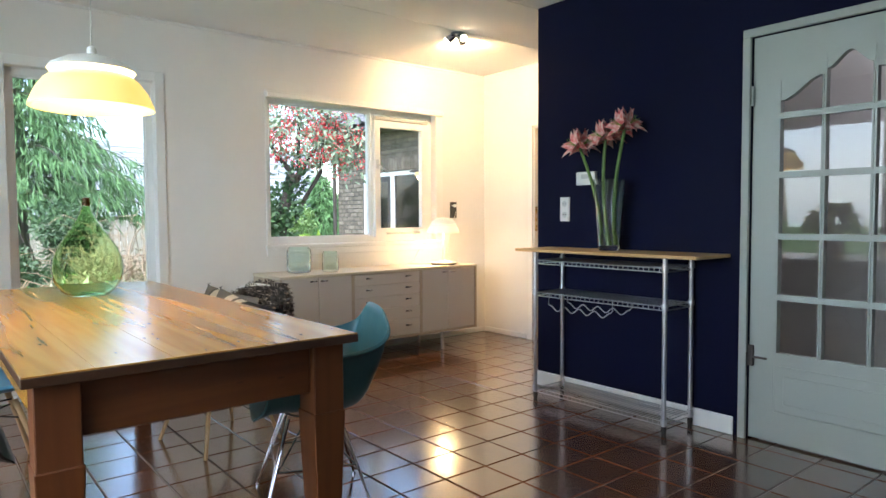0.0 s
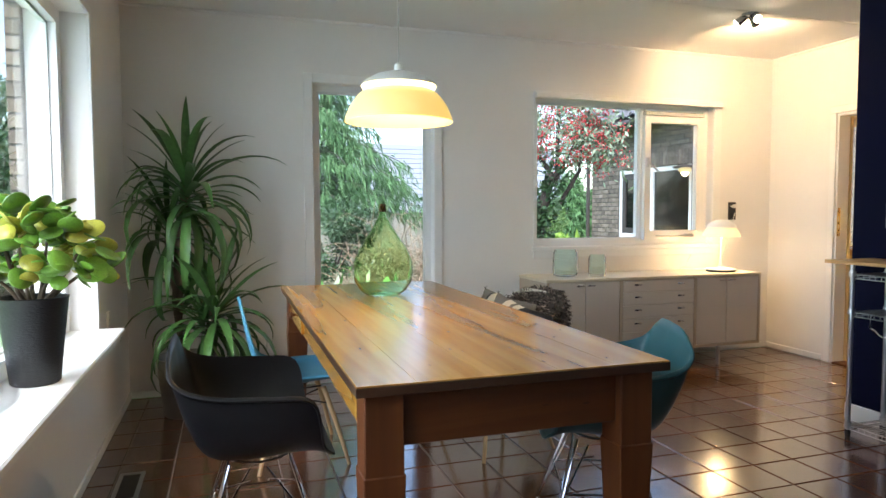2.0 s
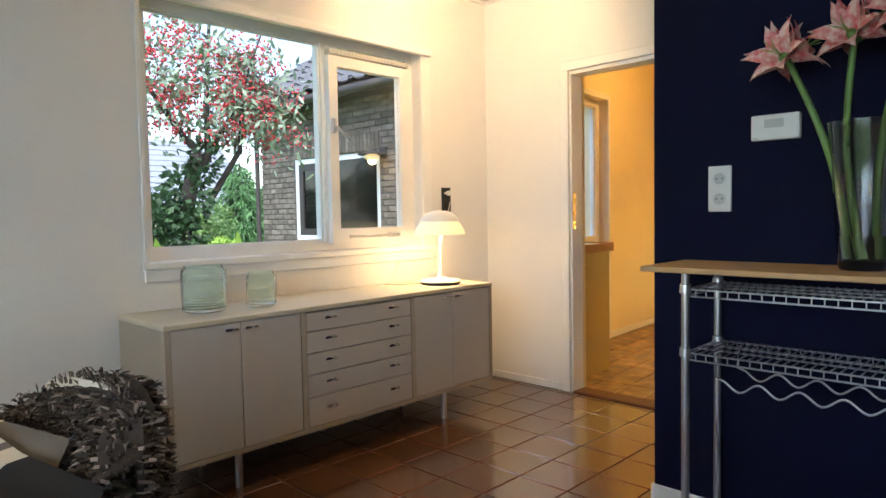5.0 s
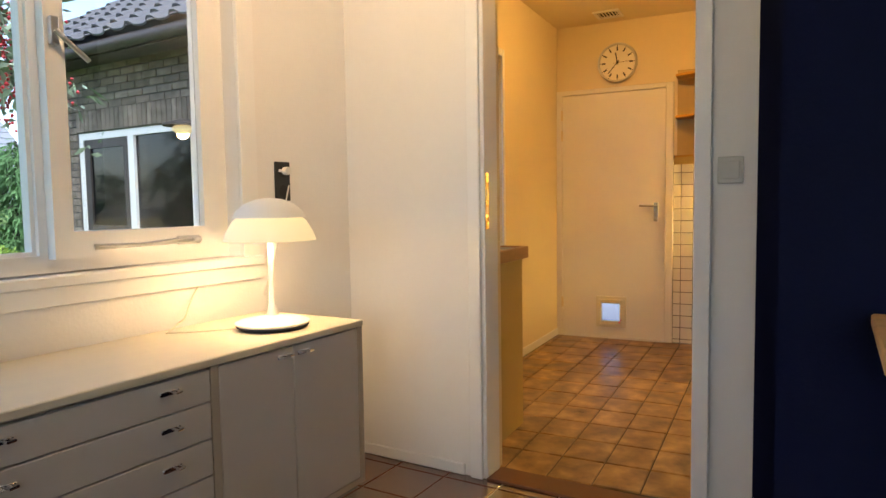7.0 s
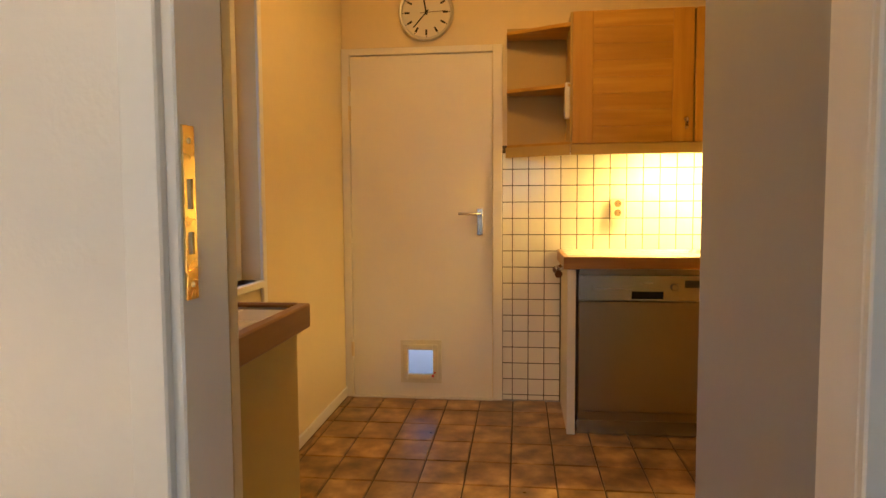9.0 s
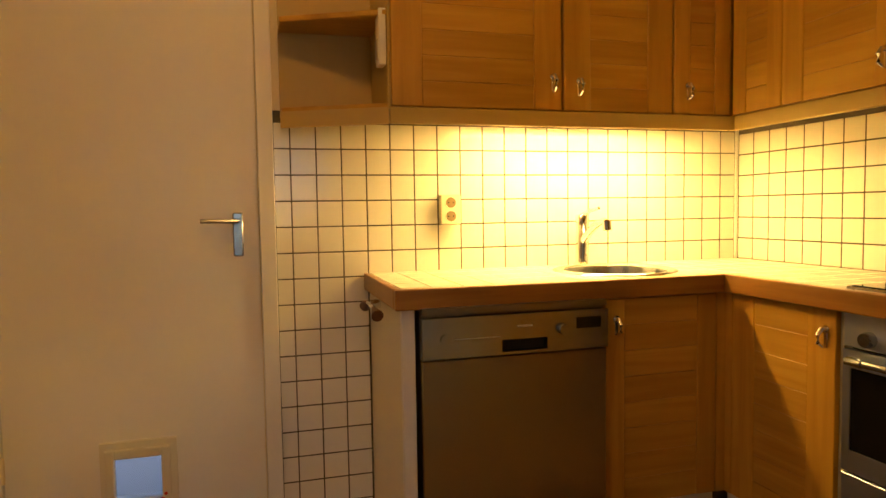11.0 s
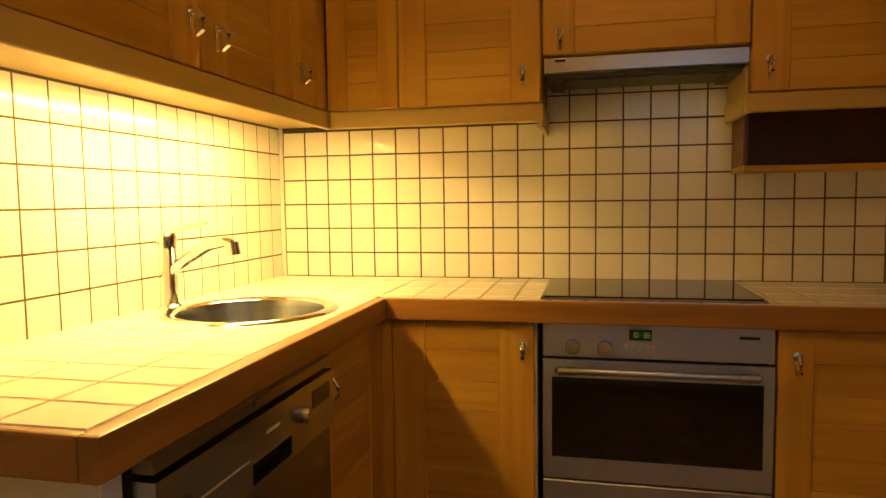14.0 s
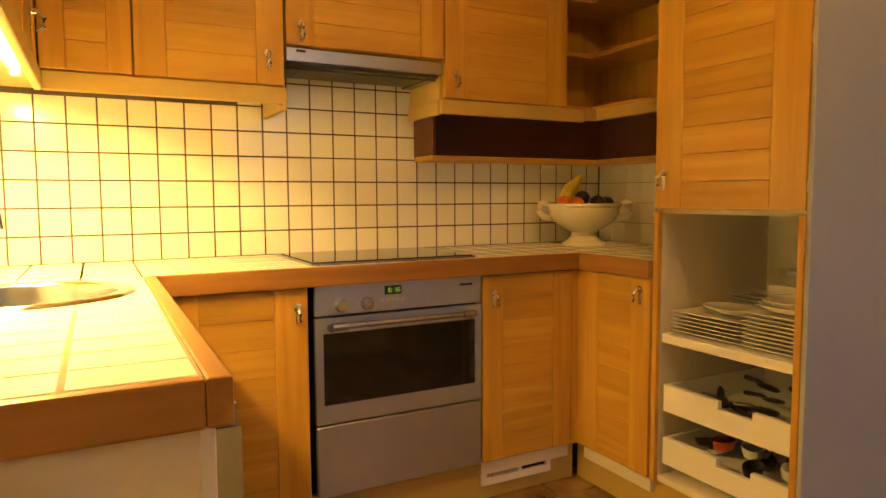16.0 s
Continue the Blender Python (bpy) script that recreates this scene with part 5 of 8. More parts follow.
tagged(part("pile", tufts(), PILE, fur), "", "", "", "stuff")


def striped(name, bands, axis):
    """Woven cloth in stripes across one axis of the cushion."""
    mat, nt, b = nodes(name)
    tc, sep = nt.nodes.new("ShaderNodeTexCoord"), nt.nodes.new("ShaderNodeSeparateXYZ")
    nt.links.new(tc.outputs["Object"], sep.inputs[0])
    mr = nt.nodes.new("ShaderNodeMapRange")
    mr.inputs[1].default_value, mr.inputs[2].default_value = -0.24, 0.24
    nt.links.new(sep.outputs[axis], mr.inputs[0])
    r = nt.nodes.new("ShaderNodeValToRGB")
    r.color_ramp.interpolation = "CONSTANT"
    while len(r.color_ramp.elements) < len(bands):
        r.color_ramp.elements.new(0.5)
    for e, (at, c) in zip(r.color_ramp.elements, bands):
        e.position, e.color = at, (*c, 1)
    nt.links.new(mr.outputs[0], r.inputs[0])
    nt.links.new(r.outputs[0], b.inputs["Base Color"])
    b.inputs["Roughness"].default_value = 0.9
    bumped(nt, b, noise_tex(nt, 260, 3), 0.5)
    return mat


LINEN, TAUPE, BLK = (0.60, 0.54, 0.44), (0.13, 0.115, 0.10), (0.014, 0.014, 0.016)


def cushion(label, mat, m):
    ob = tagged(new("cushion"), label, "cushion", "cushions on the chair")
    ORIGIN[ob] = Vector((0, 0, 0))
    bm = bmesh.new()
    n = 18
    tops = {}
    for s in (1, -1):
        for i in range(n + 1):
            for j in range(n + 1):
                u, v = 2 * i / n - 1, 2 * j / n - 1
                if s < 0 and (i in (0, n) or j in (0, n)):
                    tops[s, i, j] = tops[1, i, j]
                    continue
                h = 0.075 * ((1 - u * u) * (1 - v * v)) ** 0.45 + 0.006 * noise.noise((u * 3, v * 3, s))
                pinch = 1 - 0.07 * (1 - abs(u) * abs(v)) * max(abs(u), abs(v)) ** 4
                tops[s, i, j] = bm.verts.new((0.225 * u * pinch, 0.225 * v * pinch, s * h))
        for i in range(n):
            for j in range(n):
                q = [tops[s, i, j], tops[s, i + 1, j], tops[s, i + 1, j + 1], tops[s, i, j + 1]]
                bm.faces.new(q if s > 0 else q[::-1])
    part("cover", bm, mat, ob, "", True)
    for sx in (-1, 1):
        for sy in (-1, 1):
            part("tassel", merge(*[rod((sx * 0.222, sy * 0.222, 0), (sx * (0.229 + 0.004 * k), sy * (0.238 - 0.004 * k), -0.003 * k), 0.002, 0.0008, 6) for k in range(4)]), BLACKSHELL, ob)
    ob.matrix_world = m
    return ob


cushion("cushion with linen, taupe and ochre stripes on the fur-draped chair", striped("striped_linen", [(0, TAUPE), (0.46, LINEN), (0.74, BLK), (0.78, TAUPE)], 1), pose(1.68, 3.47, 0.585, 0, -66, 20) @ Matrix.Rotation(radians(-7), 4, "Z") @ Matrix.Scale(0.96, 4))
cushion("black and white striped cushion leaning on the fur-draped chair", striped("striped_black", [(0, BLK), (0.46, LINEN), (0.56, TAUPE), (0.61, LINEN), (0.72, TAUPE)], 1), pose(1.665, 3.29, 0.575, 0, -64, 24) @ Matrix.Rotation(radians(-13), 4, "Z") @ Matrix.Scale(0.94, 4))

# ---- pendant lamp ----
PX, PY, PB = 0.972, 2.78, 1.60
pend = thing("pendant_lamp", (PX, PY, PB), "two-tiered white glass pendant lamp, lit", "lamp")
SHADEGLOW, b_nt, b_b = nodes("lit_opal_shade")
b_b.inputs["Base Color"].default_value = (0.80, 0.68, 0.36, 1)
b_b.inputs["Roughness"].default_value = 0.3
b_b.inputs["Emission Color"].default_value = (1.0, 0.62, 0.13, 1)
b_b.inputs["Emission Strength"].default_value = 0.19
low = part("lower_shade", lathe([(0.1410, 0.1221), (0.1645, 0.1032), (0.1927, 0.0645), (0.2143, 0.0155), (0.2162, 0.0000), (0.2124, 0.0034), (0.1880, 0.0619), (0.1579, 0.1015), (0.1372, 0.1187), (0.1410, 0.1221)], (PX, PY, PB), 56), SHADEGLOW, pend, "glowing opal glass skirt", True)
part("upper_shade", lathe([(0.0000, 0.2021), (0.0423, 0.1995), (0.0940, 0.1849), (0.1410, 0.1591), (0.1532, 0.1419), (0.1485, 0.1419), (0.1363, 0.1548), (0.0893, 0.1789), (0.0376, 0.1935), (0.0000, 0.1952)], (PX, PY, PB), 56), SHADE, pend, "white cap", True)
part("inner_glass", lathe([(0.1485, 0.1410), (0.1429, 0.1290), (0.1128, 0.1161), (0.0940, 0.1135), (0.0940, 0.1170), (0.1109, 0.1195), (0.1391, 0.1316)], (PX, PY, PB), 48), glow("lit_opal_ring", (1.0, 0.82, 0.42), 1.1), pend, "bright opal ring", True)
part("bulb", ball((PX, PY, PB + 0.10), 0.032, (1, 1, 1.25)), glow("lit_bulb", (1.0, 0.75, 0.4), 9.0), pend, "", True)
part("fitting", lathe([(0.008, 0.235), (0.016, 0.228), (0.018, 0.195), (0.0, 0.195)], (PX, PY, PB), 20), SHADE, pend, "", True)
part("cable", rod((PX, PY, PB + 0.228), (PX, PY, 2.6), 0.0022, n=6), GREYPL, pend, "thin grey cable")

# ---- green demijohn ----
demi = thing("demijohn", (1.075, 3.53, TZ), "large round green glass bottle on the table", "bottle")
prof = [(0.0, 0.012), (0.05, 0.004), (0.085, 0.0), (0.118, 0.022), (0.148, 0.07), (0.158, 0.125), (0.152, 0.18), (0.128, 0.235), (0.092, 0.29), (0.056, 0.345), (0.030, 0.395), (0.022, 0.425), (0.022, 0.44), (0.028, 0.443), (0.028, 0.462), (0.020, 0.466)]
inner = [(max(r - 0.006, 0.0), z + 0.004) for r, z in prof if r > 0.02][::-1] + [(0.0, 0.018)]
part("glass_body", lathe(prof + inner, (1.075, 3.53, TZ), 64), GREENGLASS, demi, "", True)
part("cork", lathe([(0, 0.47), (0.017, 0.47), (0.016, 0.43), (0, 0.43)], (1.075, 3.53, TZ), 20), DARKWOOD, demi, "dark cork stopper", True)

# ---- things on the sideboard ----
def ribbed_jar(x, y, r, h, label):
    ob = thing("glass_jar", (x, y, ST), label, "jar", "jars on the sideboard")
    out = [(0, 0.0), (r * 0.8, 0.0), (r * 0.92, 0.006)]
    n = 15
    for k in range(n):
        z = 0.012 + (h - 0.03) * k / n
        out += [(r * (0.97 + 0.03 * math.sin(k / n * 3.1)), z), (r * (1.0 + 0.03 * math.sin(k / n * 3.1)), z + (h - 0.03) / n * 0.5)]
    out += [(r * 0.86, h - 0.01), (r * 0.84, h), (r * 0.80, h), (r * 0.82, h - 0.012), (r * 0.93, h - 0.03), (r * 0.93, 0.02), (0, 0.014)]
    part("glass_wall", lathe(out, (x, y, ST), 48), AQUA, ob, "", True)


ribbed_jar(2.79, 4.72, 0.095, 0.205, "wide ribbed aqua glass jar on the sideboard")
ribbed_jar(3.03, 4.65, 0.066, 0.165, "smaller ribbed aqua glass jar on the sideboard")

lx, ly = 4.195, 4.64
tl = thing("table_lamp", (lx, ly, ST), "white mushroom table lamp, lit, on the sideboard", "lamp")
part("base", lathe([(0, 0.045), (0.02, 0.043), (0.05, 0.034), (0.11, 0.026), (0.122, 0.021), (0.118, 0.014), (0.10, 0.013), (0, 0.013)], (lx, ly, ST), 48), SHADE, tl, "white enamel base", True)
part("foot", lathe([(0, 0), (0.108, 0), (0.119, 0.009), (0.116, 0.013), (0.10, 0.014), (0, 0.014)], (lx, ly, ST), 48), RUBBER, tl, "black foot", True)
part("stem", lathe([(0.022, 0.04), (0.011, 0.08), (0.009, 0.16), (0.010, 0.26), (0.012, 0.30)], (lx, ly, ST), 20), SHADE, tl, "", True)
TSHADE, b_nt, b_b = nodes("lit_lamp_shade")
b_b.inputs["Base Color"].default_value = (0.80, 0.74, 0.58, 1)
b_b.inputs["Emission Color"].default_value = (1.0, 0.76, 0.36, 1)
b_b.inputs["Emission Strength"].default_value = 0.19
part("lower_shade", lathe([(0.095, 0.375), (0.118, 0.355), (0.140, 0.318), (0.150, 0.290), (0.146, 0.290), (0.135, 0.318), (0.114, 0.352), (0.092, 0.371)], (lx, ly, ST), 48), TSHADE, tl, "glowing opal skirt", True)
part("upper_shade", lathe([(0, 0.43), (0.04, 0.426), (0.08, 0.410), (0.108, 0.385), (0.118, 0.365), (0.114, 0.365), (0.10, 0.382), (0.07, 0.405), (0, 0.422)], (lx, ly, ST), 48), SHADE, tl, "white dome", True)
part("bulb", ball((lx, ly, ST + 0.325), 0.026, (1, 1, 1.3)), glow("lit_small_bulb", (1.0, 0.75, 0.4), 8.0), tl, "", True)
part("flex", tube([(lx - 0.09, ly + 0.06, ST + 0.008), (4.02, 4.78, ST + 0.004), (3.95, 4.86, ST + 0.004), (4.05, 4.90, ST + 0.03), (4.12, 4.945, ST + 0.09), (4.17, 4.95, 0.90)], 0.003, 6), IVORY, tl, "pale flex", True)

# ---- sockets and switches ----
def wall_socket(name, at, axis, out, mat, label, count=2, m=ONE, kind="socket", pitch=0.071):
    """A flush plate with round wells, or a rocker; axis is across the wall, out the way it faces."""
    ob = thing(name, at, label, kind, "", m)
    x, y, z = at

    def b(du, dz, w, h, d0, d1, bev=0.003):
        if axis == "x":
            return box(x + out * d0, y + du - w, z + dz - h, x + out * d1, y + du + w, z + dz + h, bev)
        return box(x + du - w, y + out * d0, z + dz - h, x + du + w, y + out * d1, z + dz + h, bev)

    hh = pitch / 2 * count + (0.009 if pitch > 0.06 else 0.005)
    part("plate", b(0, 0, 0.04, hh, 0, 0.011), mat, ob)
    for k in range(count):
        dz = (k - (count - 1) / 2) * pitch
        if kind == "socket":
            c = Vector((x + out * 0.0112, y, z + dz)) if axis == "x" else Vector((x, y + out * 0.0112, z + dz))
            d = Vector((out, 0, 0)) if axis == "x" else Vector((0, out, 0))
            well = part("well", merge(tube([c + Vector((0, 0.022 * math.cos(a), 0.022 * math.sin(a))) if axis == "x" else c + Vector((0.022 * math.cos(a), 0, 0.022 * math.sin(a))) for a in [i * math.pi / 10 for i in range(21)]], 0.0022, 6)), mat, ob, "", True)
            # Flat disc, coloured darker than its plate like a shaded recess.
            part("socket_face", rod(c - d * 0.001, c + d * 0.0006, 0.0205, n=24), GREYPL if mat is PLASTIC else (WELLBROWN if mat is IVORY else DARK), ob)
            for s in (-1, 1):
                e = c + (Vector((0, 0.0095 * s, 0)) if axis == "x" else Vector((0.0095 * s, 0, 0)))
                part("pin_hole", rod(e, e + d * 0.0012, 0.0028, n=10), INK, well)
        else:
            part("rocker", b(0, dz, 0.029, 0.029, 0.011, 0.016, 0.002), mat, ob)
    return ob


wall_socket("small_socket", (-0.33, 4.184, 0.65), "x", 1, PLASTIC, "small white socket beside the window sill", 1)
wall_socket("wall_socket", (3.81, 2.868, 1.225), "x", -1, PLASTIC, "white double wall socket on the blue wall")
wall_socket("light_switch", (5.0, 3.342, 1.243), "x", -1, GREYPL, "pale grey light switch beside the kitchen doorway", 1, ONE, "switch")
bs = thing("wall_socket", (4.578, 4.96, 1.246), "black double wall socket with a metal frame and a plug", "socket")
part("plate", box(4.538, 4.948, 1.168, 4.618, 4.96, 1.324, 0.003), INK, bs)
for z in (1.285, 1.207):
    part("well", rod((4.578, 4.9475, z), (4.578, 4.949, z), 0.024, n=24), DARK, bs)
part("plug", merge(rod((4.585, 4.948, 1.288), (4.585, 4.925, 1.288), 0.016), box(4.55, 4.935, 1.283, 4.60, 4.947, 1.293, 0.002)), PLASTIC, bs, "white plug", True)
part("flex", tube([(4.60, 4.94, 1.23), (4.585, 4.94, 1.18), (4.56, 4.945, 1.10), (4.52, 4.95, 0.95), (4.46, 4.952, 0.80)], 0.003, 6), PLASTIC, bs, "white flex", True)

th = thing("thermostat", (3.81, 2.683, 1.42), "white room thermostat with a grey display", "thermostat")
part("case", box(3.782, 2.608, 1.378, 3.81, 2.758, 1.462, 0.006, 2), PLASTIC, th)
part("display", box(3.7805, 2.655, 1.418, 3.7825, 2.715, 1.446), GREYPL, th, "grey display")
part("buttons", box(3.781, 2.735, 1.384, 3.7825, 2.752, 1.389), GREYPL, th)

spot = thing("ceiling_spotlight", (3.76, 3.91, 2.6), "brushed steel ceiling light with three lit spots", "lamp")
part("rose", lathe([(0, 0), (0.055, 0), (0.055, -0.018), (0.05, -0.022), (0, -0.022)], (3.76, 3.91, 2.6), 32), STEEL, spot, "", True)
lit = glow("lit_spot", (1.0, 0.82, 0.55), 14.0)
for k, a in enumerate((20, 140, 262)):
    d = Vector((math.cos(radians(a)), math.sin(radians(a)), -0.75)).normalized()
    base = Vector((3.76, 3.91, 2.575)) + Vector((d.x, d.y, 0)) * 0.05
    sp = part("spot_head", merge(rod(base - d * 0.01, base + d * 0.055, 0.022, 0.030, 20), rod(Vector((3.76, 3.91, 2.58)), base, 0.006)), STEEL, spot, "", True)
    part("spot_lens", rod(base + d * 0.055, base + d * 0.058, 0.026, n=20), lit, sp, "lit lens")

# ---- wire rack by the blue wall ----
RX0, RX1, RY0, RY1 = 3.51, 3.77, 1.93, 2.86
rack = thing("wire_rack", ((RX0 + RX1) / 2, (RY0 + RY1) / 2, 0), "galvanised wire rack with three shelves", "rack")
for x in (RX0, RX1):
    for y in (RY0, RY1):
        p = part("post", merge(rod((x, y, 0.05), (x, y, 0.955), 0.0125, n=14), *[rod((x, y, 0.08 + 0.0254 * k), (x, y, 0.084 + 0.0254 * k), 0.0132, n=14) for k in range(33)]), ZINC, rack, "grooved steel post", True)
        part("foot", lathe([(0.014, 0.05), (0.015, 0.03), (0.011, 0.0), (0, 0)], (x, y, 0), 14), RUBBER, p, "black foot", True)
        for z in (0.075, 0.695, 0.90):
            part("collar", lathe([(0.0125, -0.014), (0.019, -0.012), (0.017, 0.016), (0.0125, 0.018)], (x, y, z), 16), ZINC, p, "", True)
truss = bpy.data.meshes.new("truss_wire")
bm = rod((0, 0, 0), (0, 0, -0.022), 0.002, n=5)
bm.to_mesh(truss)
bm.free()
truss.materials.append(ZINC)
for z in (0.075, 0.695, 0.90):
    wires = []
    for dz in (0.0, -0.022):
        wires += [rod((x, RY0, z + dz), (x, RY1, z + dz), 0.003, n=6) for x in (RX0, RX1)] + [rod((RX0, y, z + dz), (RX1, y, z + dz), 0.003, n=6) for y in (RY0, RY1)]
    sh = part("wire_shelf", merge(*wires), ZINC, rack)
    for k in range(1, 38):
        y = RY0 + (RY1 - RY0) * k / 38
        part("wire", rod((RX0, y, z + 0.004), (RX1, y, z + 0.004), 0.0021, n=5), ZINC, sh)
    pieces("truss_wire", truss, [Matrix.Translation(Vector((x, RY0 + (RY1 - RY0) * k / 28, z)) - ORIGIN[rack]) for x in (RX0, RX1) for k in range(29)], sh)
    for x in (RX0 + 0.09, RX0 + 0.17):
        part("stay_wire", rod((x, RY0, z), (x, RY1, z), 0.003, n=6), ZINC, sh)
for x in (RX0 + 0.03, RX1 - 0.05):
    pts = [(x, 2.76, 0.70), (x, 2.77, 0.68), (x, 2.775, 0.62)]
    for k in range(41):
        u = k / 40
        pts.append((x, 2.76 - 0.46 * u, 0.600 + 0.016 * math.cos(u * math.pi * 8)))
    pts += [(x, 2.285, 0.63), (x, 2.29, 0.70)]
    part("bottle_holder", tube(pts, 0.0035, 6), ZINC, rack, "wavy wire bottle holder", True)
board = thing("console_board", (3.63, 2.35, 0.955), "oak board lying on the wire rack", "board")
part("board", box(3.455, 1.72, 0.955, 3.795, 2.99, 0.973, 0.003), SHELFWOOD, board)

# ---- vase with amaryllis ----
vx, vy, vz = 3.655, 2.40, 0.972
vase = thing("glass_vase", (vx, vy, vz), "tall clear flared glass vase on the oak board", "vase")
part("glass_wall", lathe([(0, 0), (0.058, 0), (0.064, 0.01), (0.078, 0.22), (0.095, 0.425), (0.091, 0.425), (0.073, 0.22), (0.058, 0.03), (0.0, 0.03)], (vx, vy, vz), 48), CLEAR, vase, "", True)
part("water", lathe([(0, 0.031), (0.056, 0.031), (0.062, 0.10), (0, 0.10)], (vx, vy, vz), 40), glass("vase_water", (0.93, 0.95, 0.85), 0.0, 1.33), vase, "", True)
flowers = [((vx - 0.02, vy + 0.03), (vx - 0.03, vy + 0.20, 1.60), 1), ((vx + 0.01, vy + 0.005), (vx, vy + 0.03, 1.64), -1), ((vx + 0.01, vy - 0.03), (vx - 0.01, vy - 0.115, 1.69), -1)]


def petal(length, width):
    bm = bmesh.new()
    rows = []
    for j in range(9):
        s = j / 8
        w = width * math.sin(math.pi * min(1, s * 0.93 + 0.07)) ** 0.8
        r = 0.012 + 0.055 * s ** 1.3
        z = length * (s - 0.28 * s * s * s)
        rows.append([bm.verts.new((w * u, r + 0.012 * (1 - u * u) * s + (0.03 * s ** 4), z)) for u in (-1, -0.5, 0, 0.5, 1)])
    for a, b in zip(rows, rows[1:]):
        for i in range(4):
            bm.faces.new((a[i], a[i + 1], b[i + 1], b[i]))
    return bm


for base, head, lean in flowers:
    fl = thing("amaryllis", (base[0], base[1], vz + 0.04), "pink and white amaryllis with a thick green stem in the vase", "flower", "flowers in the vase")
    h = Vector(head)
    b0 = Vector((base[0], base[1], vz + 0.04))
    pts = [b0 + (h - b0) * (k / 10) + Vector((0, 0.03 * lean * math.sin(k / 10 * math.pi), 0)) * -1 for k in range(11)]
    part("stem", tube(pts, 0.0115, 10, 0.009), STEM, fl, "thick green stem", True)
    for turn, tilt in ((0, 62), (120, 70), (235, 58)):
        m0 = Matrix.Translation(h) @ Matrix.Rotation(radians(turn + 40), 4, "Z") @ Matrix.Rotation(radians(tilt), 4, "Y")
        bloom = part("bloom", moved(lathe([(0.005, -0.03), (0.011, 0.0), (0.014, 0.02), (0.006, 0.03)], (0, 0, 0), 10), m0), STEM, fl, "", True)
        for k in range(6):
            pm = m0 @ Matrix.Rotation(radians(60 * k + (8 if k % 2 else 0)), 4, "Z")
            part("petal", moved(petal(0.102 if k % 2 else 0.094, 0.025), pm), PETAL, bloom, "", True)
        tagged(part("stamens", merge(*[tube([m0 @ Vector((0, 0, 0.02)), m0 @ Vector((0.008 * math.cos(a), 0.008 * math.sin(a), 0.07)), m0 @ Vector((0.02 * math.cos(a), 0.02 * math.sin(a), 0.095))], 0.0012, 5) for a in (0, 1.3, 2.6, 3.9, 5.2)]), LIME, bloom), "", "", "", "stuff")

# ---- floor grille ----
gr = thing("floor_grille", (-0.14, 3.40, 0), "brown metal floor grille beside the wall", "grille")
part("frame", moved(pierced("x", 0, 0.008, -0.16, 0.16, -0.055, 0.055, [(-0.14, 0.14, -0.038, 0.038)]), Matrix.Translation((-0.14, 3.40, 0.008)) @ Matrix.Rotation(radians(90), 4, "Y")), ZINC, gr)
part("backing", box(-0.178, 3.26, 0.0005, -0.102, 3.54, 0.003), DARK, gr)
for k in range(9):
    part("slat", box(-0.176 + k * 0.0084, 3.262, 0.002, -0.173 + k * 0.0084, 3.538, 0.007), GUTTER, gr)

# ---- yucca ----
yx, yy = 0.06, 4.50
pot = thing("plant_pot", (yx, yy, 0), "dull zinc floor pot on the tiles", "pot")
part("pot_wall", lathe([(0, 0), (0.135, 0), (0.14, 0.005), (0.185, 0.355), (0.189, 0.36), (0.185, 0.365), (0.178, 0.355), (0.170, 0.30), (0, 0.30)], (yx, yy, 0), 48), ZINCPOT, pot, "", True)
part("soil", lathe([(0, 0.315), (0.10, 0.312), (0.171, 0.302)], (yx, yy, 0), 32), SOIL, pot)


def strap_leaf(length, width, droop):
    """A long pointed blade, folded along its middle, that arches over."""
    bm = bmesh.new()
    rows = []
    n = 9
    p, ang = Vector((0, 0, 0)), radians(86)
    for j in range(n + 1):
        s = j / n
        w = width * (0.55 + 0.9 * s if s < 0.5 else 1.0) * (1 - max(0, (s - 0.45) / 0.55) ** 1.6) + 0.0012
        nrm = Vector((0, -math.sin(ang), math.cos(ang)))
        rows.append([bm.verts.new(p + Vector((-w, 0, 0)) + nrm * w * 0.45), bm.verts.new(p.copy()), bm.verts.new(p + Vector((w, 0, 0)) + nrm * w * 0.45)])
        ang -= radians(droop) * (0.25 + 1.5 * s) / n
        p = p + Vector((0, math.cos(ang), math.sin(ang))) * (length / n)
    for a, b in zip(rows, rows[1:]):
        bm.faces.new((a[0], a[1], b[1], b[0]))
        bm.faces.new((a[1], a[2], b[2], b[1]))
    me = bpy.data.meshes.new("leaf")
    bm.to_mesh(me)
    bm.free()
    me.materials.append(LEAF)
    me.polygons.foreach_set("use_smooth", [True] * len(me.polygons))
    return me


yucca = thing("yucca_plant", (yx, yy, 0.31), "tall yucca with two crowns of long green leaves", "plant")
part("trunk", tube([(yx - 0.04, yy, 0.30), (yx - 0.05, yy, 0.7), (yx - 0.03, yy - 0.01, 1.05), (yx + 0.02, yy - 0.02, 1.42)], 0.036, 12, 0.028), BARK, yucca, "rough brown trunk", True)
part("trunk", tube([(yx + 0.08, yy - 0.04, 0.30), (yx + 0.13, yy - 0.06, 0.5), (yx + 0.16, yy - 0.07, 0.66)], 0.028, 12, 0.022), BARK, yucca, "rough brown trunk", True)
part("trunk", tube([(yx - 0.02, yy, 0.62), (yx - 0.10, yy - 0.02, 0.95), (yx - 0.09, yy - 0.03, 1.20)], 0.022, 10, 0.018), BARK, yucca, "rough brown trunk", True)
kinds = [strap_leaf(0.66, 0.0265, d) for d in (35, 75, 120, 160)]
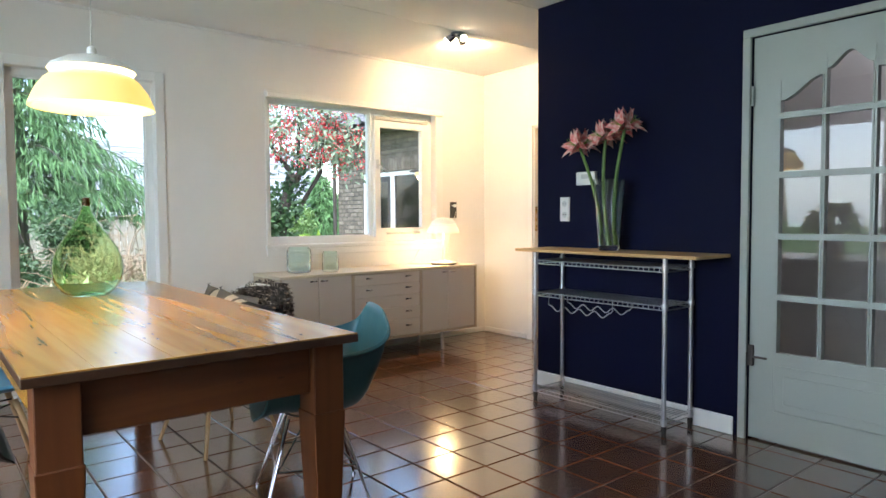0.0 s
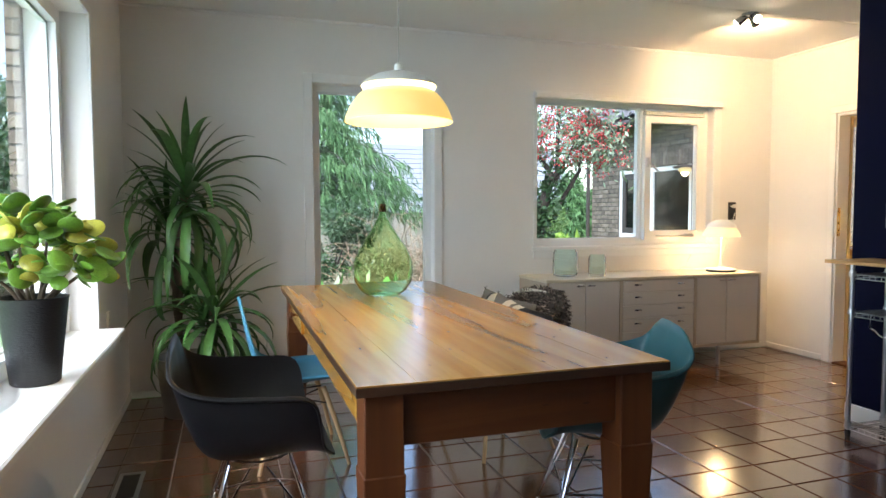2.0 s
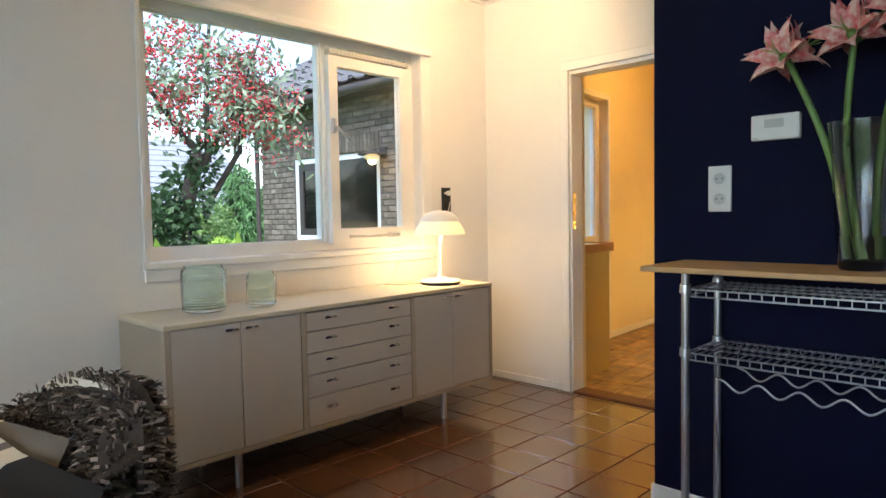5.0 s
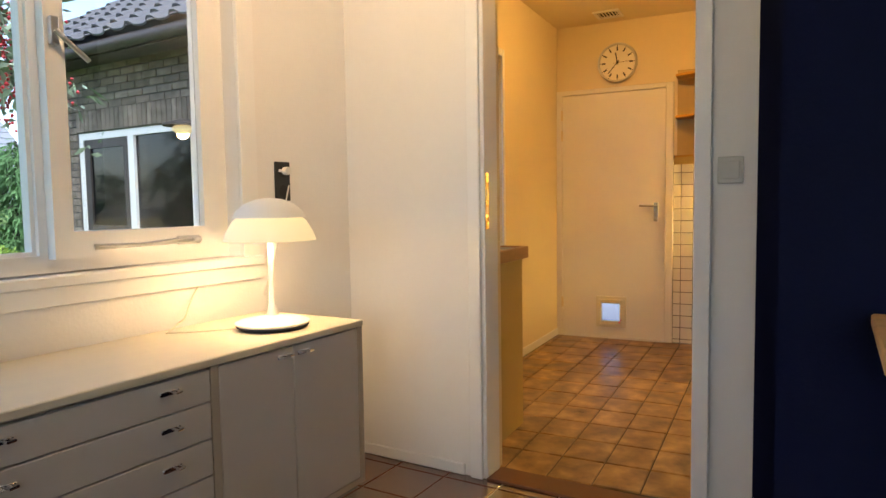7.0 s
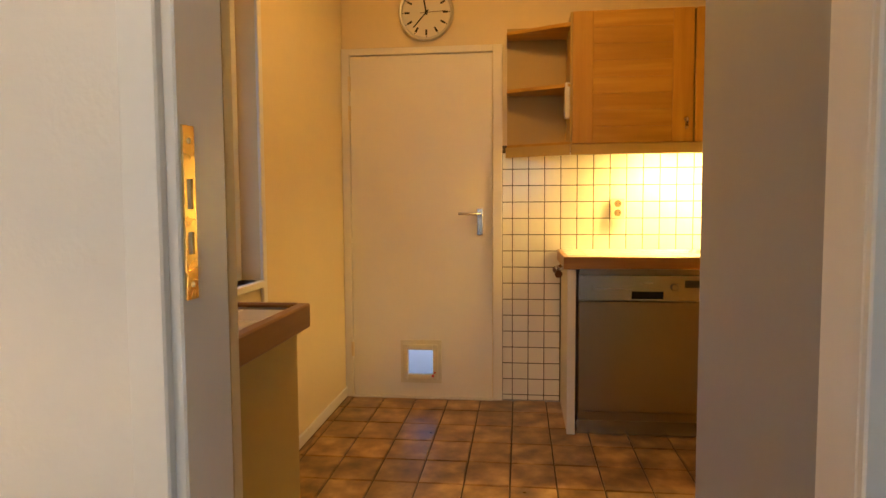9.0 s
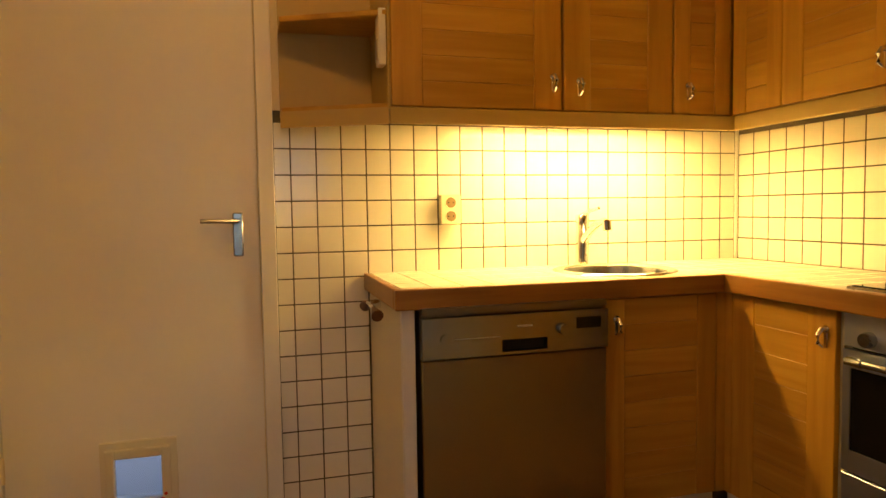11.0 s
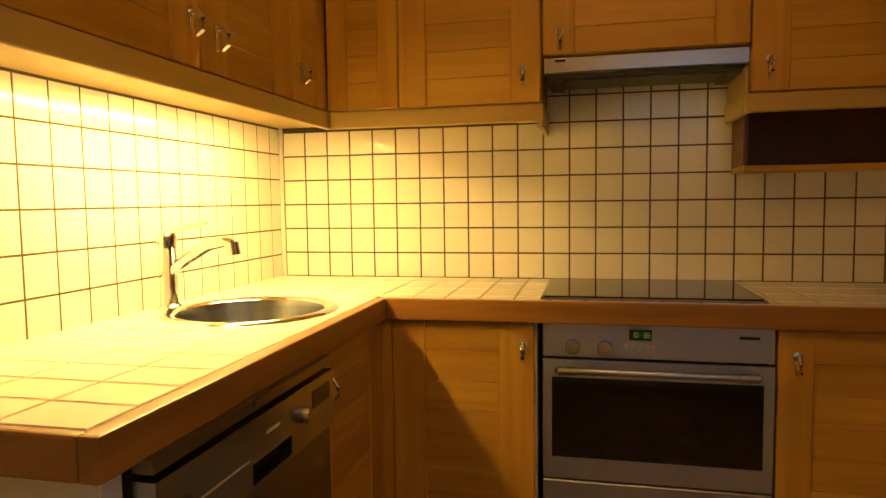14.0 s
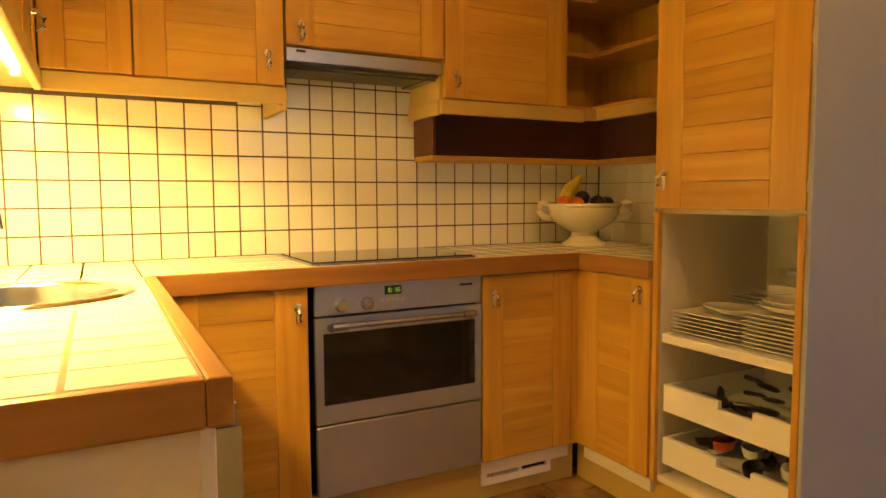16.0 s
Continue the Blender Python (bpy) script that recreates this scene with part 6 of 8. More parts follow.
rng = random.Random(11)
for (cx, cy, cz), count, size, up in (((yx + 0.02, yy - 0.03, 1.40), 58, 1.04, 0.0), ((yx - 0.09, yy - 0.03, 1.18), 34, 0.92, 0.0), ((yx + 0.17, yy - 0.08, 0.66), 50, 0.95, 0.0), ((yx + 0.10, yy - 0.10, 0.62), 22, 0.75, 0.0)):
    spots = []
    for k in range(count):
        tilt = 6 + 118 * (k / count) ** 0.85
        az = k * 137.5 + rng.uniform(-14, 14)
        if math.cos(radians(az + 90)) < -0.35 and tilt > 50:
            tilt *= 0.62
        kind = kinds[min(3, int((k / count) * 3.4 + rng.uniform(0, 0.8)))]
        sc = size * rng.uniform(0.72, 1.05) * (0.92 if k < 4 else 1)
        m = Matrix.Translation(Vector((cx, cy, cz - 0.16 * k / count)) - ORIGIN[yucca]) @ Matrix.Rotation(radians(az), 4, "Z") @ Matrix.Rotation(radians(-tilt), 4, "X") @ Matrix.Rotation(radians(rng.uniform(-15, 15)), 4, "Y") @ Matrix.Scale(sc, 4)
        ok = m @ Vector((0, 0.15, 0.45)) + ORIGIN[yucca]
        if ok.x < -0.27 or ok.y > 4.90 or (m @ Vector((0, 0.3, 0.45)) + ORIGIN[yucca]).x < -0.30:
            m = m @ Matrix.Scale(0.6, 4)
            ok = m @ Vector((0, 0.25, 0.5)) + ORIGIN[yucca]
            if ok.x < -0.30 or ok.y > 4.93:
                continue
        spots.append((kind, m))
    for kind, m in spots:
        o = new("leaf", kind)
        o.parent, o.matrix_basis = yucca, m

# ---- jade plant on the sill ----
jx, jy, jz = -0.335, 2.78, 0.65
jp = thing("plant_pot", (jx, jy, jz), "rough black ceramic pot on the window sill", "pot")
part("pot_wall", lathe([(0, 0), (0.072, 0), (0.078, 0.006), (0.092, 0.14), (0.108, 0.285), (0.112, 0.30), (0.106, 0.302), (0.098, 0.28), (0.0, 0.27)], (jx, jy, jz), 40), BLACKPOT, jp, "", True)
jade = thing("jade_plant", (jx, jy, jz + 0.27), "bushy jade plant with round green and yellowing leaves", "plant")
rng = random.Random(5)


def disc_leaf(mat):
    bm = bmesh.new()
    n = 14
    ring = [bm.verts.new((0.5 * math.sin(2 * math.pi * k / n) * (0.92 + 0.08 * math.cos(2 * math.pi * k / n)), 0.52 - 0.5 * math.cos(2 * math.pi * k / n), 0.08)) for k in range(n)]
    c = bm.verts.new((0, 0.5, 0.0))
    for k in range(n):
        bm.faces.new((c, ring[k], ring[(k + 1) % n]))
    low = bmesh.ops.extrude_face_region(bm, geom=bm.faces[:])
    bmesh.ops.translate(bm, verts=[g for g in low["geom"] if isinstance(g, bmesh.types.BMVert)], vec=(0, 0, 0.06))
    bmesh.ops.recalc_face_normals(bm, faces=bm.faces[:])
    me = bpy.data.meshes.new("leaf")
    bm.to_mesh(me)
    bm.free()
    me.materials.append(mat)
    me.polygons.foreach_set("use_smooth", [True] * len(me.polygons))
    return me


green, yellow = disc_leaf(JADE), disc_leaf(JADEY)
for k in range(9):
    a = k * 2.4
    r = 0.06 + 0.10 * (k % 3) / 2
    tip = Vector((jx + r * math.cos(a) * 1.2, jy + r * math.sin(a) * 1.3, jz + 0.40 + 0.05 * (k % 4)))
    part("branch", tube([(jx + 0.02 * math.cos(a), jy + 0.02 * math.sin(a), jz + 0.26), Vector((jx, jy, jz + 0.33)) + Vector((math.cos(a), math.sin(a), 0)) * r * 0.6, tip], 0.009, 8, 0.004), BARK, jade, "", True)
for k in range(230):
    th_, ph = rng.uniform(0, 2 * math.pi), rng.uniform(-0.25, 1.45)
    rad = rng.uniform(0.12, 0.21)
    c = Vector((jx + rad * 1.12 * math.cos(th_) * math.cos(ph), jy + rad * 1.25 * math.sin(th_) * math.cos(ph), jz + 0.40 + rad * 1.05 * math.sin(ph)))
    if c.x < -0.43:
        c.x = -0.43 + rng.uniform(0, 0.03)
    o = new("leaf", yellow if rng.random() < 0.28 else green)
    o.parent = jade
    s = rng.uniform(0.050, 0.092)
    o.matrix_basis = Matrix.Translation(c - ORIGIN[jade]) @ Euler((rng.uniform(-0.9, 0.9), rng.uniform(-0.9, 0.9), th_ - 1.57 + rng.uniform(-0.6, 0.6))).to_matrix().to_4x4() @ Matrix.Scale(s, 4)

# ---- kitchen: small things ----
sink = thing("sink", (7.775, 3.055, CT), "round stainless steel sink set into the tiles", "sink", m=KM)
part("rim", lathe([(0.188, 0.000), (0.194, 0.006), (0.212, 0.008), (0.222, 0.005), (0.226, 0.0005)], (7.775, 3.055, CT), 64), CHROME, sink, "polished steel rim", True)
part("bowl", lathe([(0.188, 0.0), (0.184, -0.02), (0.176, -0.10), (0.155, -0.140), (0.11, -0.152), (0.035, -0.157), (0, -0.157)], (7.775, 3.055, CT), 64), STEEL, sink, "", True)
part("drain", lathe([(0.040, -0.154), (0.038, -0.150), (0.028, -0.152), (0.010, -0.153), (0, -0.150)], (7.775, 3.055, CT), 32), CHROME, sink, "round chrome drain", True)

tap = thing("tap", (8.015, 3.06, CT), "chrome mixer tap with a lever on top", "tap", m=KM @ Matrix.Translation((8.015, 3.06, CT)) @ Matrix.Scale(1.2, 4) @ Matrix.Translation((-8.015, -3.06, -CT)))
part("base", lathe([(0.030, 0), (0.030, 0.006), (0.024, 0.012), (0, 0.012)], (8.015, 3.06, CT), 28), CHROME, tap, "", True)
part("body", lathe([(0.0, 0.01), (0.022, 0.01), (0.021, 0.05), (0.020, 0.13), (0.021, 0.135), (0.021, 0.165), (0.016, 0.172), (0, 0.172)], (8.015, 3.06, CT), 28), CHROME, tap, "", True)
part("spout", merge(tube([(8.005, 3.06, CT + 0.085), (7.96, 3.060, CT + 0.115), (7.91, 3.06, CT + 0.142), (7.87, 3.06, CT + 0.150), (7.855, 3.06, CT + 0.146)], 0.0135, 14, 0.012), rod((7.853, 3.06, CT + 0.150), (7.849, 3.06, CT + 0.122), 0.014, 0.014, 16)), CHROME, tap, "", True)
part("lever", merge(tube([(8.015, 3.06, CT + 0.168), (7.98, 3.055, CT + 0.182), (7.92, 3.05, CT + 0.192)], 0.009, 12, 0.005)), CHROME, tap, "", True)

ds = wall_socket("double_socket", (8.036, 3.61, 1.135), "x", -1, IVORY, "ivory surface-mounted double socket on the kitchen tiles", 2, KM, pitch=0.052)
part("housing", box(8.036, 3.573, 1.079, 8.0695, 3.647, 1.191, 0.004), IVORY, ds)

tubelight = thing("cabinet_tube_light", (7.79, 3.09, UB), "slim fluorescent tube light under the wall cabinets", "light", m=KM)
part("holder", box(7.775, 2.62, UB - 0.014, 7.825, 3.56, UB - 0.0005, 0.003), PLASTIC, tubelight, "white light holder")
part("tube", rod((7.80, 2.66, UB - 0.022), (7.80, 3.52, UB - 0.022), 0.006, n=12), glow("lit_tube", (1.0, 0.74, 0.30), 14.0), tubelight, "glowing tube", True)
for y in (2.645, 3.535):
    part("end_cap", box(7.787, y - 0.015, UB - 0.036, 7.813, y + 0.015, UB - 0.012, 0.003), PLASTIC, tubelight)

clock = thing("wall_clock", (8.06, 4.70, 2.267), "round white wall clock with a steel rim and black hour marks", "clock", m=KM)
face_m = Matrix.Translation((8.068, 4.70, 2.267)) @ Matrix.Rotation(radians(-90), 4, "Y")
part("rim", moved(lathe([(0.157, 0.0), (0.160, 0.02), (0.155, 0.034), (0.144, 0.032), (0.140, 0.022)], (0, 0, 0), 56), face_m), ZINC, clock, "brushed steel rim", True)
part("face", moved(lathe([(0.142, 0.0), (0.142, 0.018), (0, 0.018)], (0, 0, 0), 48), face_m), CLOCKFACE, clock, "white dial")
CLK = Matrix.Translation((8.048, 4.70, 2.267))


def clock_bar(angle, r0, r1, w, depth):
    return moved(box(-depth, -w / 2, r0, 0, w / 2, r1), CLK @ Matrix.Rotation(radians(angle), 4, "X"))


for k in range(12):
    part("hour_mark", clock_bar(-30 * k, 0.096, 0.127, 0.011, 0.0012), INK, clock)
for k in range(60):
    if k % 5 == 0:
        part("minute_mark", clock_bar(-6 * k, 0.131, 0.140, 0.004, 0.001), INK, clock)
part("hour_pointer", clock_bar(-10, -0.015, 0.082, 0.009, 0.003), INK, clock)
part("minute_pointer", clock_bar(-138, -0.02, 0.112, 0.006, 0.005), INK, clock)
part("second_pointer", clock_bar(87, -0.035, 0.115, 0.0022, 0.0062), WELLBROWN, clock)
part("boss", moved(lathe([(0.009, 0), (0.009, 0.006), (0, 0.007)], (0, 0, 0), 20), Matrix.Translation((8.048, 4.70, 2.267)) @ Matrix.Rotation(radians(-90), 4, "Y")), INK, clock)

vent = thing("ceiling_vent", (7.80, 4.72, 2.6), "small square white vent in the kitchen ceiling", "vent", m=KM)
part("frame", merge(box(7.70, 4.62, 2.585, 7.90, 4.645, 2.599, 0.003), box(7.70, 4.795, 2.585, 7.90, 4.82, 2.599, 0.003), box(7.70, 4.645, 2.585, 7.725, 4.795, 2.599, 0.003), box(7.875, 4.645, 2.585, 7.90, 4.795, 2.599, 0.003)), PLASTIC, vent)
for k in range(6):
    part("slat", moved(box(-0.075, -0.010, -0.001, 0.075, 0.010, 0.001), Matrix.Translation((7.80, 4.658 + 0.025 * k, 2.592)) @ Matrix.Rotation(radians(35), 4, "X")), PLASTIC, vent)
part("backing", box(7.71, 4.63, 2.5985, 7.89, 4.81, 2.5995), DARK, vent)

device = thing("white_control_box", (7.79, 3.905, 1.70), "small white control box on the end shelf's side", "control box", m=KM)
part("case", box(7.772, 3.900, 1.615, 7.835, 3.925, 1.80, 0.006, 2), PLASTIC, device)
part("face_plate", box(7.778, 3.925, 1.63, 7.829, 3.928, 1.70, 0.001), GREYPL, device)

# footed fruit bowl in the corner by the tall cupboard
FB = (5.745, 2.495, CT)
bowl = thing("fruit_bowl", FB, "cream ceramic footed bowl with two scrolled ends", "bowl", m=KM)
part("body", lathe([(0, 0.0), (0.092, 0.0), (0.094, 0.012), (0.072, 0.022), (0.055, 0.040), (0.056, 0.058), (0.085, 0.075), (0.125, 0.10), (0.148, 0.135), (0.152, 0.165), (0.160, 0.172), (0.160, 0.182), (0.150, 0.182), (0.142, 0.150), (0.115, 0.11), (0, 0.09)], FB, 56), CERAMIC, bowl, "", True)
for sgn in (-1, 1):
    p = [(0.140, 0.120), (0.175, 0.125), (0.195, 0.15), (0.190, 0.18), (0.172, 0.188), (0.158, 0.178)]
    part("scroll", tube([(FB[0] + sgn * a * 0.75, FB[1] - sgn * a * 0.66, FB[2] + b) for a, b in p], 0.017, 12, 0.013), CERAMIC, bowl, "ceramic scroll", True)


def fruit(name, bm, mat, label, at):
    ob = mesh_object(name, moved(bm, Matrix.Translation(-Vector(at))), mat, True)
    ob.matrix_world = KM @ Matrix.Translation(at)
    return tagged(ob, label, name, "fruit in the bowl")


for k in range(4):
    c = (FB[0] - 0.02, FB[1] - 0.03, FB[2] + 0.16)
    a = radians(-48 + (k - 1.5) * 34)
    pts, widths = [], (0.35, 0.42, 0.8, 1.0, 1.0, 0.95, 0.8, 0.55, 0.28)
    for i in range(9):
        s = i / 8
        out = 0.012 + 0.075 * math.sin(s * 2.3)
        pts.append((c[0] + out * math.cos(a) - 0.03 * math.sin(a) * 0, c[1] + out * math.sin(a), c[2] + 0.145 - 0.15 * s))
    bm = tube(pts, 0.018, 7)
    bm.verts.ensure_lookup_table()
    for i in range(9):
        mid = Vector(pts[i])
        for v in bm.verts[i * 7:(i + 1) * 7]:
            v.co = mid + (v.co - mid) * widths[i]
    fruit("banana", bm, BANANA, "ripe yellow banana hanging from its bunch in the bowl", c)
for k, (dx, dy, dz) in enumerate(((-0.01, 0.075, 0.185), (-0.085, 0.045, 0.18), (-0.10, -0.02, 0.165), (0.03, 0.085, 0.15), (0.045, 0.04, 0.205))):
    at = (FB[0] + dx, FB[1] + dy, FB[2] + dz)
    fruit("plum", ball(at, 0.034, (1, 1.05, 0.95)), PLUM, "dark purple plum in the fruit bowl", at)
for dx, dy, dz in ((0.085, 0.05, 0.175), (0.105, -0.005, 0.18), (0.06, -0.05, 0.18)):
    at = (FB[0] + dx, FB[1] + dy, FB[2] + dz)
    fruit("orange", ball(at, 0.037), ORANGE, "small orange in the fruit bowl", at)


# crockery on the shelf of the tall cupboard
def plate_stack(x, y, size, count, turn=0.0):
    bm = bmesh.new()
    rings = []
    for s, z in ((0.30, 0.0), (0.34, 0.002), (0.50, 0.012), (0.50, 0.014), (0.33, 0.005), (0.0, 0.005)):
        if s:
            rings.append([bm.verts.new((size * s * (1 if i in (0, 3) else -1) , size * s * (1 if i in (0, 1) else -1), z)) for i in range(4)])
    for a, b in zip(rings, rings[1:]):
        for i in range(4):
            bm.faces.new((a[i], a[(i + 1) % 4], b[(i + 1) % 4], b[i]))
    bm.faces.new(rings[0][::-1])
    bm.faces.new(rings[-1])
    bmesh.ops.recalc_face_normals(bm, faces=bm.faces[:])
    first = tagged(mesh_object("square_plate", bm, PORCELAIN), "square white porcelain plate stacked on the shelf", "plate", "plates on the shelf")
    for k in range(count):
        m = CUP @ pose(x + random.uniform(-0.003, 0.003), y + random.uniform(-0.003, 0.003), 0.656 + 0.0125 * k, 0, 0, turn + random.uniform(-1.2, 1.2))
        if k:
            copy_thing(first, m)
        else:
            first.matrix_world = m


plate_stack(5.845, 3.315, 0.26, 6)
plate_stack(5.88, 3.548, 0.19, 9)
plate_stack(5.62, 3.245, 0.145, 9)
for at, s in (((5.845, 3.33, 0.656 + 0.0125 * 5 + 0.0145), (1.0, 0.72)), ((5.88, 3.55, 0.656 + 0.0125 * 8 + 0.0145), (0.9, 0.7)), ((5.88, 3.548, 0.656 + 0.0125 * 8 + 0.0285), (0.8, 0.62))):
    bm = moved(lathe([(0, 0), (0.06, 0), (0.085, 0.008), (0.110, 0.018), (0.111, 0.021), (0.083, 0.012), (0, 0.006)], (0, 0, 0), 40), Matrix.Diagonal((s[1], s[0], 1, 1)))
    ob = tagged(mesh_object("oval_dish", bm, PORCELAIN, True), "oval white porcelain dish on the stacked plates", "dish", "dishes on the shelf")
    ob.matrix_world = CUP @ Matrix.Translation(at)
for k in range(6):
    bm = box(-0.062 - 0.001 * k, -0.068, 0, 0.062, 0.068, 0.026, 0.004)
    ob = tagged(mesh_object("square_bowl", bm, PORCELAIN), "square white porcelain bowl in a tall stack", "bowl", "stacked bowls")
    ob.matrix_world = CUP @ pose(5.62, 3.39, 0.656 + 0.0268 * k, 0, 0, random.uniform(-1.5, 1.5))
mix = tagged(mesh_object("steel_bowl", lathe([(0, 0), (0.035, 0), (0.058, 0.02), (0.066, 0.05), (0.068, 0.051), (0.064, 0.05), (0.055, 0.02), (0.033, 0.004), (0, 0.004)], (0, 0, 0), 36), CHROME, True), "small shiny steel bowl on top of the white bowls", "bowl")
mix.matrix_world = CUP @ pose(5.62, 3.40, 0.656 + 0.0268 * 6 + 0.0005)
socket_in = thing("cable_box", (5.55, 3.60, 1.02), "small grey cable box inside the cupboard", "box", m=CUP)
part("case", box(5.476, 3.48, 0.985, 5.51, 3.54, 1.035, 0.005, 2), GREYPL, socket_in)
part("lid", box(5.51, 3.487, 0.991, 5.514, 3.533, 1.029, 0.002), GREYPL, socket_in)

# things lying in the two drawers
TOOL = paint("black_utensil_plastic", (0.016, 0.015, 0.018), 0.35, var=0.2)
TOYOR = paint("orange_silicone", (0.55, 0.10, 0.02), 0.45, var=0.1)
for k in range(11):
    x, y, a = random.uniform(5.62, 5.93), random.uniform(3.28, 3.58), random.uniform(20, 150)
    L = random.uniform(0.10, 0.18)
    ob = thing("utensil", (0, 0, 0), "dark kitchen utensil lying in an open drawer", "utensil", "utensils in the drawer")
    part("handle", tube([(-L / 2, 0, 0), (0, 0, 0.006), (L * 0.2, 0, 0)], 0.008, 8, 0.005), TOOL, ob, "", True)
    part("blade", ball((L * 0.38, 0, 0), 0.034, (1.3, 0.85, 0.22), 2), TOOL, ob, "", True)
    ob.matrix_world = CUP @ pose(x, min(max(y, 3.27), 3.55), 0.42 + 0.007 * k, random.uniform(-8, 8), random.uniform(-8, 8), a)
for k in range(14):
    x, y = random.uniform(5.60, 5.93), random.uniform(3.24, 3.60)
    sx, sy, sz = random.uniform(0.03, 0.06), random.uniform(0.02, 0.04), random.uniform(0.02, 0.04)
    mat, lab = ((PORCELAIN, "white plastic lid in the lower drawer"), (TOYOR, "orange silicone mould in the lower drawer"), (TOOL, "black rubber piece in the lower drawer"), (PORCELAIN, "white plastic tub in the lower drawer"))[k % 4]
    ob = tagged(mesh_object("kitchen_oddment", lathe([(0, 0), (0.8, 0), (1, 0.7), (1.02, 1.0), (0.92, 1.0), (0.75, 0.25), (0, 0.2)], (0, 0, 0), 18), mat, True), lab, "container", "contents of the lower drawer")
    ob.matrix_world = CUP @ pose(x, y, 0.224 + 0.004 * k, random.uniform(-15, 15), random.uniform(-15, 15), random.uniform(0, 180)) @ Matrix.Diagonal((sx, sy, sz, 1))

# ---- the garden ----
rng = np.random.default_rng(11)
ground = structure("ground", box(-120, -90, -0.16, 130, 150, -0.12), GRASS, "lawn and garden ground reaching into the distance")


def leaf_mesh(name, pos, along, width, material, fold=0.25):
    """Many small folded leaves: pos is the stalk end, along the leaf's length vector, width its breadth."""
    n = len(pos)
    side = np.cross(along, rng.normal(size=(n, 3)))
    side /= np.linalg.norm(side, axis=1)[:, None] + 1e-9
    up = np.cross(side, along)
    w = np.asarray(width).reshape(-1, 1) * np.ones((n, 1))
    mid = pos + along * 0.5
    v = np.stack([pos, mid + side * w / 2 + up * fold * 0.3, pos + along, mid - side * w / 2 + up * fold * 0.3], axis=1).reshape(-1, 3)
    me = bpy.data.meshes.new(name)
    me.from_pydata(v.tolist(), [], (np.arange(n * 4).reshape(n, 4)[:, [0, 1, 2, 3]]).tolist())
    me.materials.append(material)
    return me


def shell_points(clumps, n):
    """Points in the outer part of uneven clumps given as (x, y, z, rx, ry, rz)."""
    c = np.array(clumps, float)
    vol = (c[:, 3] * c[:, 4] * c[:, 5]) ** 0.75
    k = rng.choice(len(c), n, p=vol / vol.sum())
    d = rng.normal(size=(n, 3))
    d /= np.linalg.norm(d, axis=1)[:, None]
    r = rng.uniform(0.35, 1.08, n) ** 0.6
    return c[k, :3] + d * c[k, 3:] * r[:, None], d


def bough_clumps(centre, radii, n, size):
    out = []
    for _ in range(n):
        d = rng.normal(size=3)
        d /= np.linalg.norm(d)
        s = size * rng.uniform(0.6, 1.3)
        out.append((*(np.array(centre) + d * np.array(radii) * rng.uniform(0.3, 1.0)), s, s, s * 0.8))
    return out


def mesh_part(name, me, parent, label=""):
    ob = new(name, me)
    ob.parent = parent
    ob.matrix_parent_inverse = parent.matrix_world.inverted()
    return tagged(ob, label, "", "", "stuff")


def bush(name, at, radii, material, n, leaf, label, category="shrub", clumps=14, stems=6, stem_mat=None, droop=0.0):
    ob = thing(name, (at[0], at[1], -0.12), label, category)
    centre = (at[0], at[1], at[2])
    for k in range(stems):
        a = 2 * math.pi * k / stems
        tip = (at[0] + 0.6 * radii[0] * math.cos(a), at[1] + 0.6 * radii[1] * math.sin(a), at[2] + radii[2] * 0.4)
        part("stem", tube([(at[0] + 0.03 * math.cos(a), at[1] + 0.03 * math.sin(a), -0.15), ((at[0] * 2 + tip[0]) / 3, (at[1] * 2 + tip[1]) / 3, tip[2] * 0.45), tip], 0.02 + 0.01 * radii[2], 6, 0.005), stem_mat or DARKBARK, ob, "", True)
    pos, d = shell_points(bough_clumps(centre, radii, clumps, min(radii) * 0.5), n)
    pos = pos[pos[:, 2] > -0.1]
    along = (d[: len(pos)] + rng.normal(size=(len(pos), 3)) * 0.6)
    along[:, 2] -= droop
    along *= (leaf * rng.uniform(0.6, 1.3, len(pos)) / np.linalg.norm(along, axis=1))[:, None]
    mesh_part("leaves", leaf_mesh("leaves", pos, along, leaf * 0.45, material, leaf), ob)
    return ob


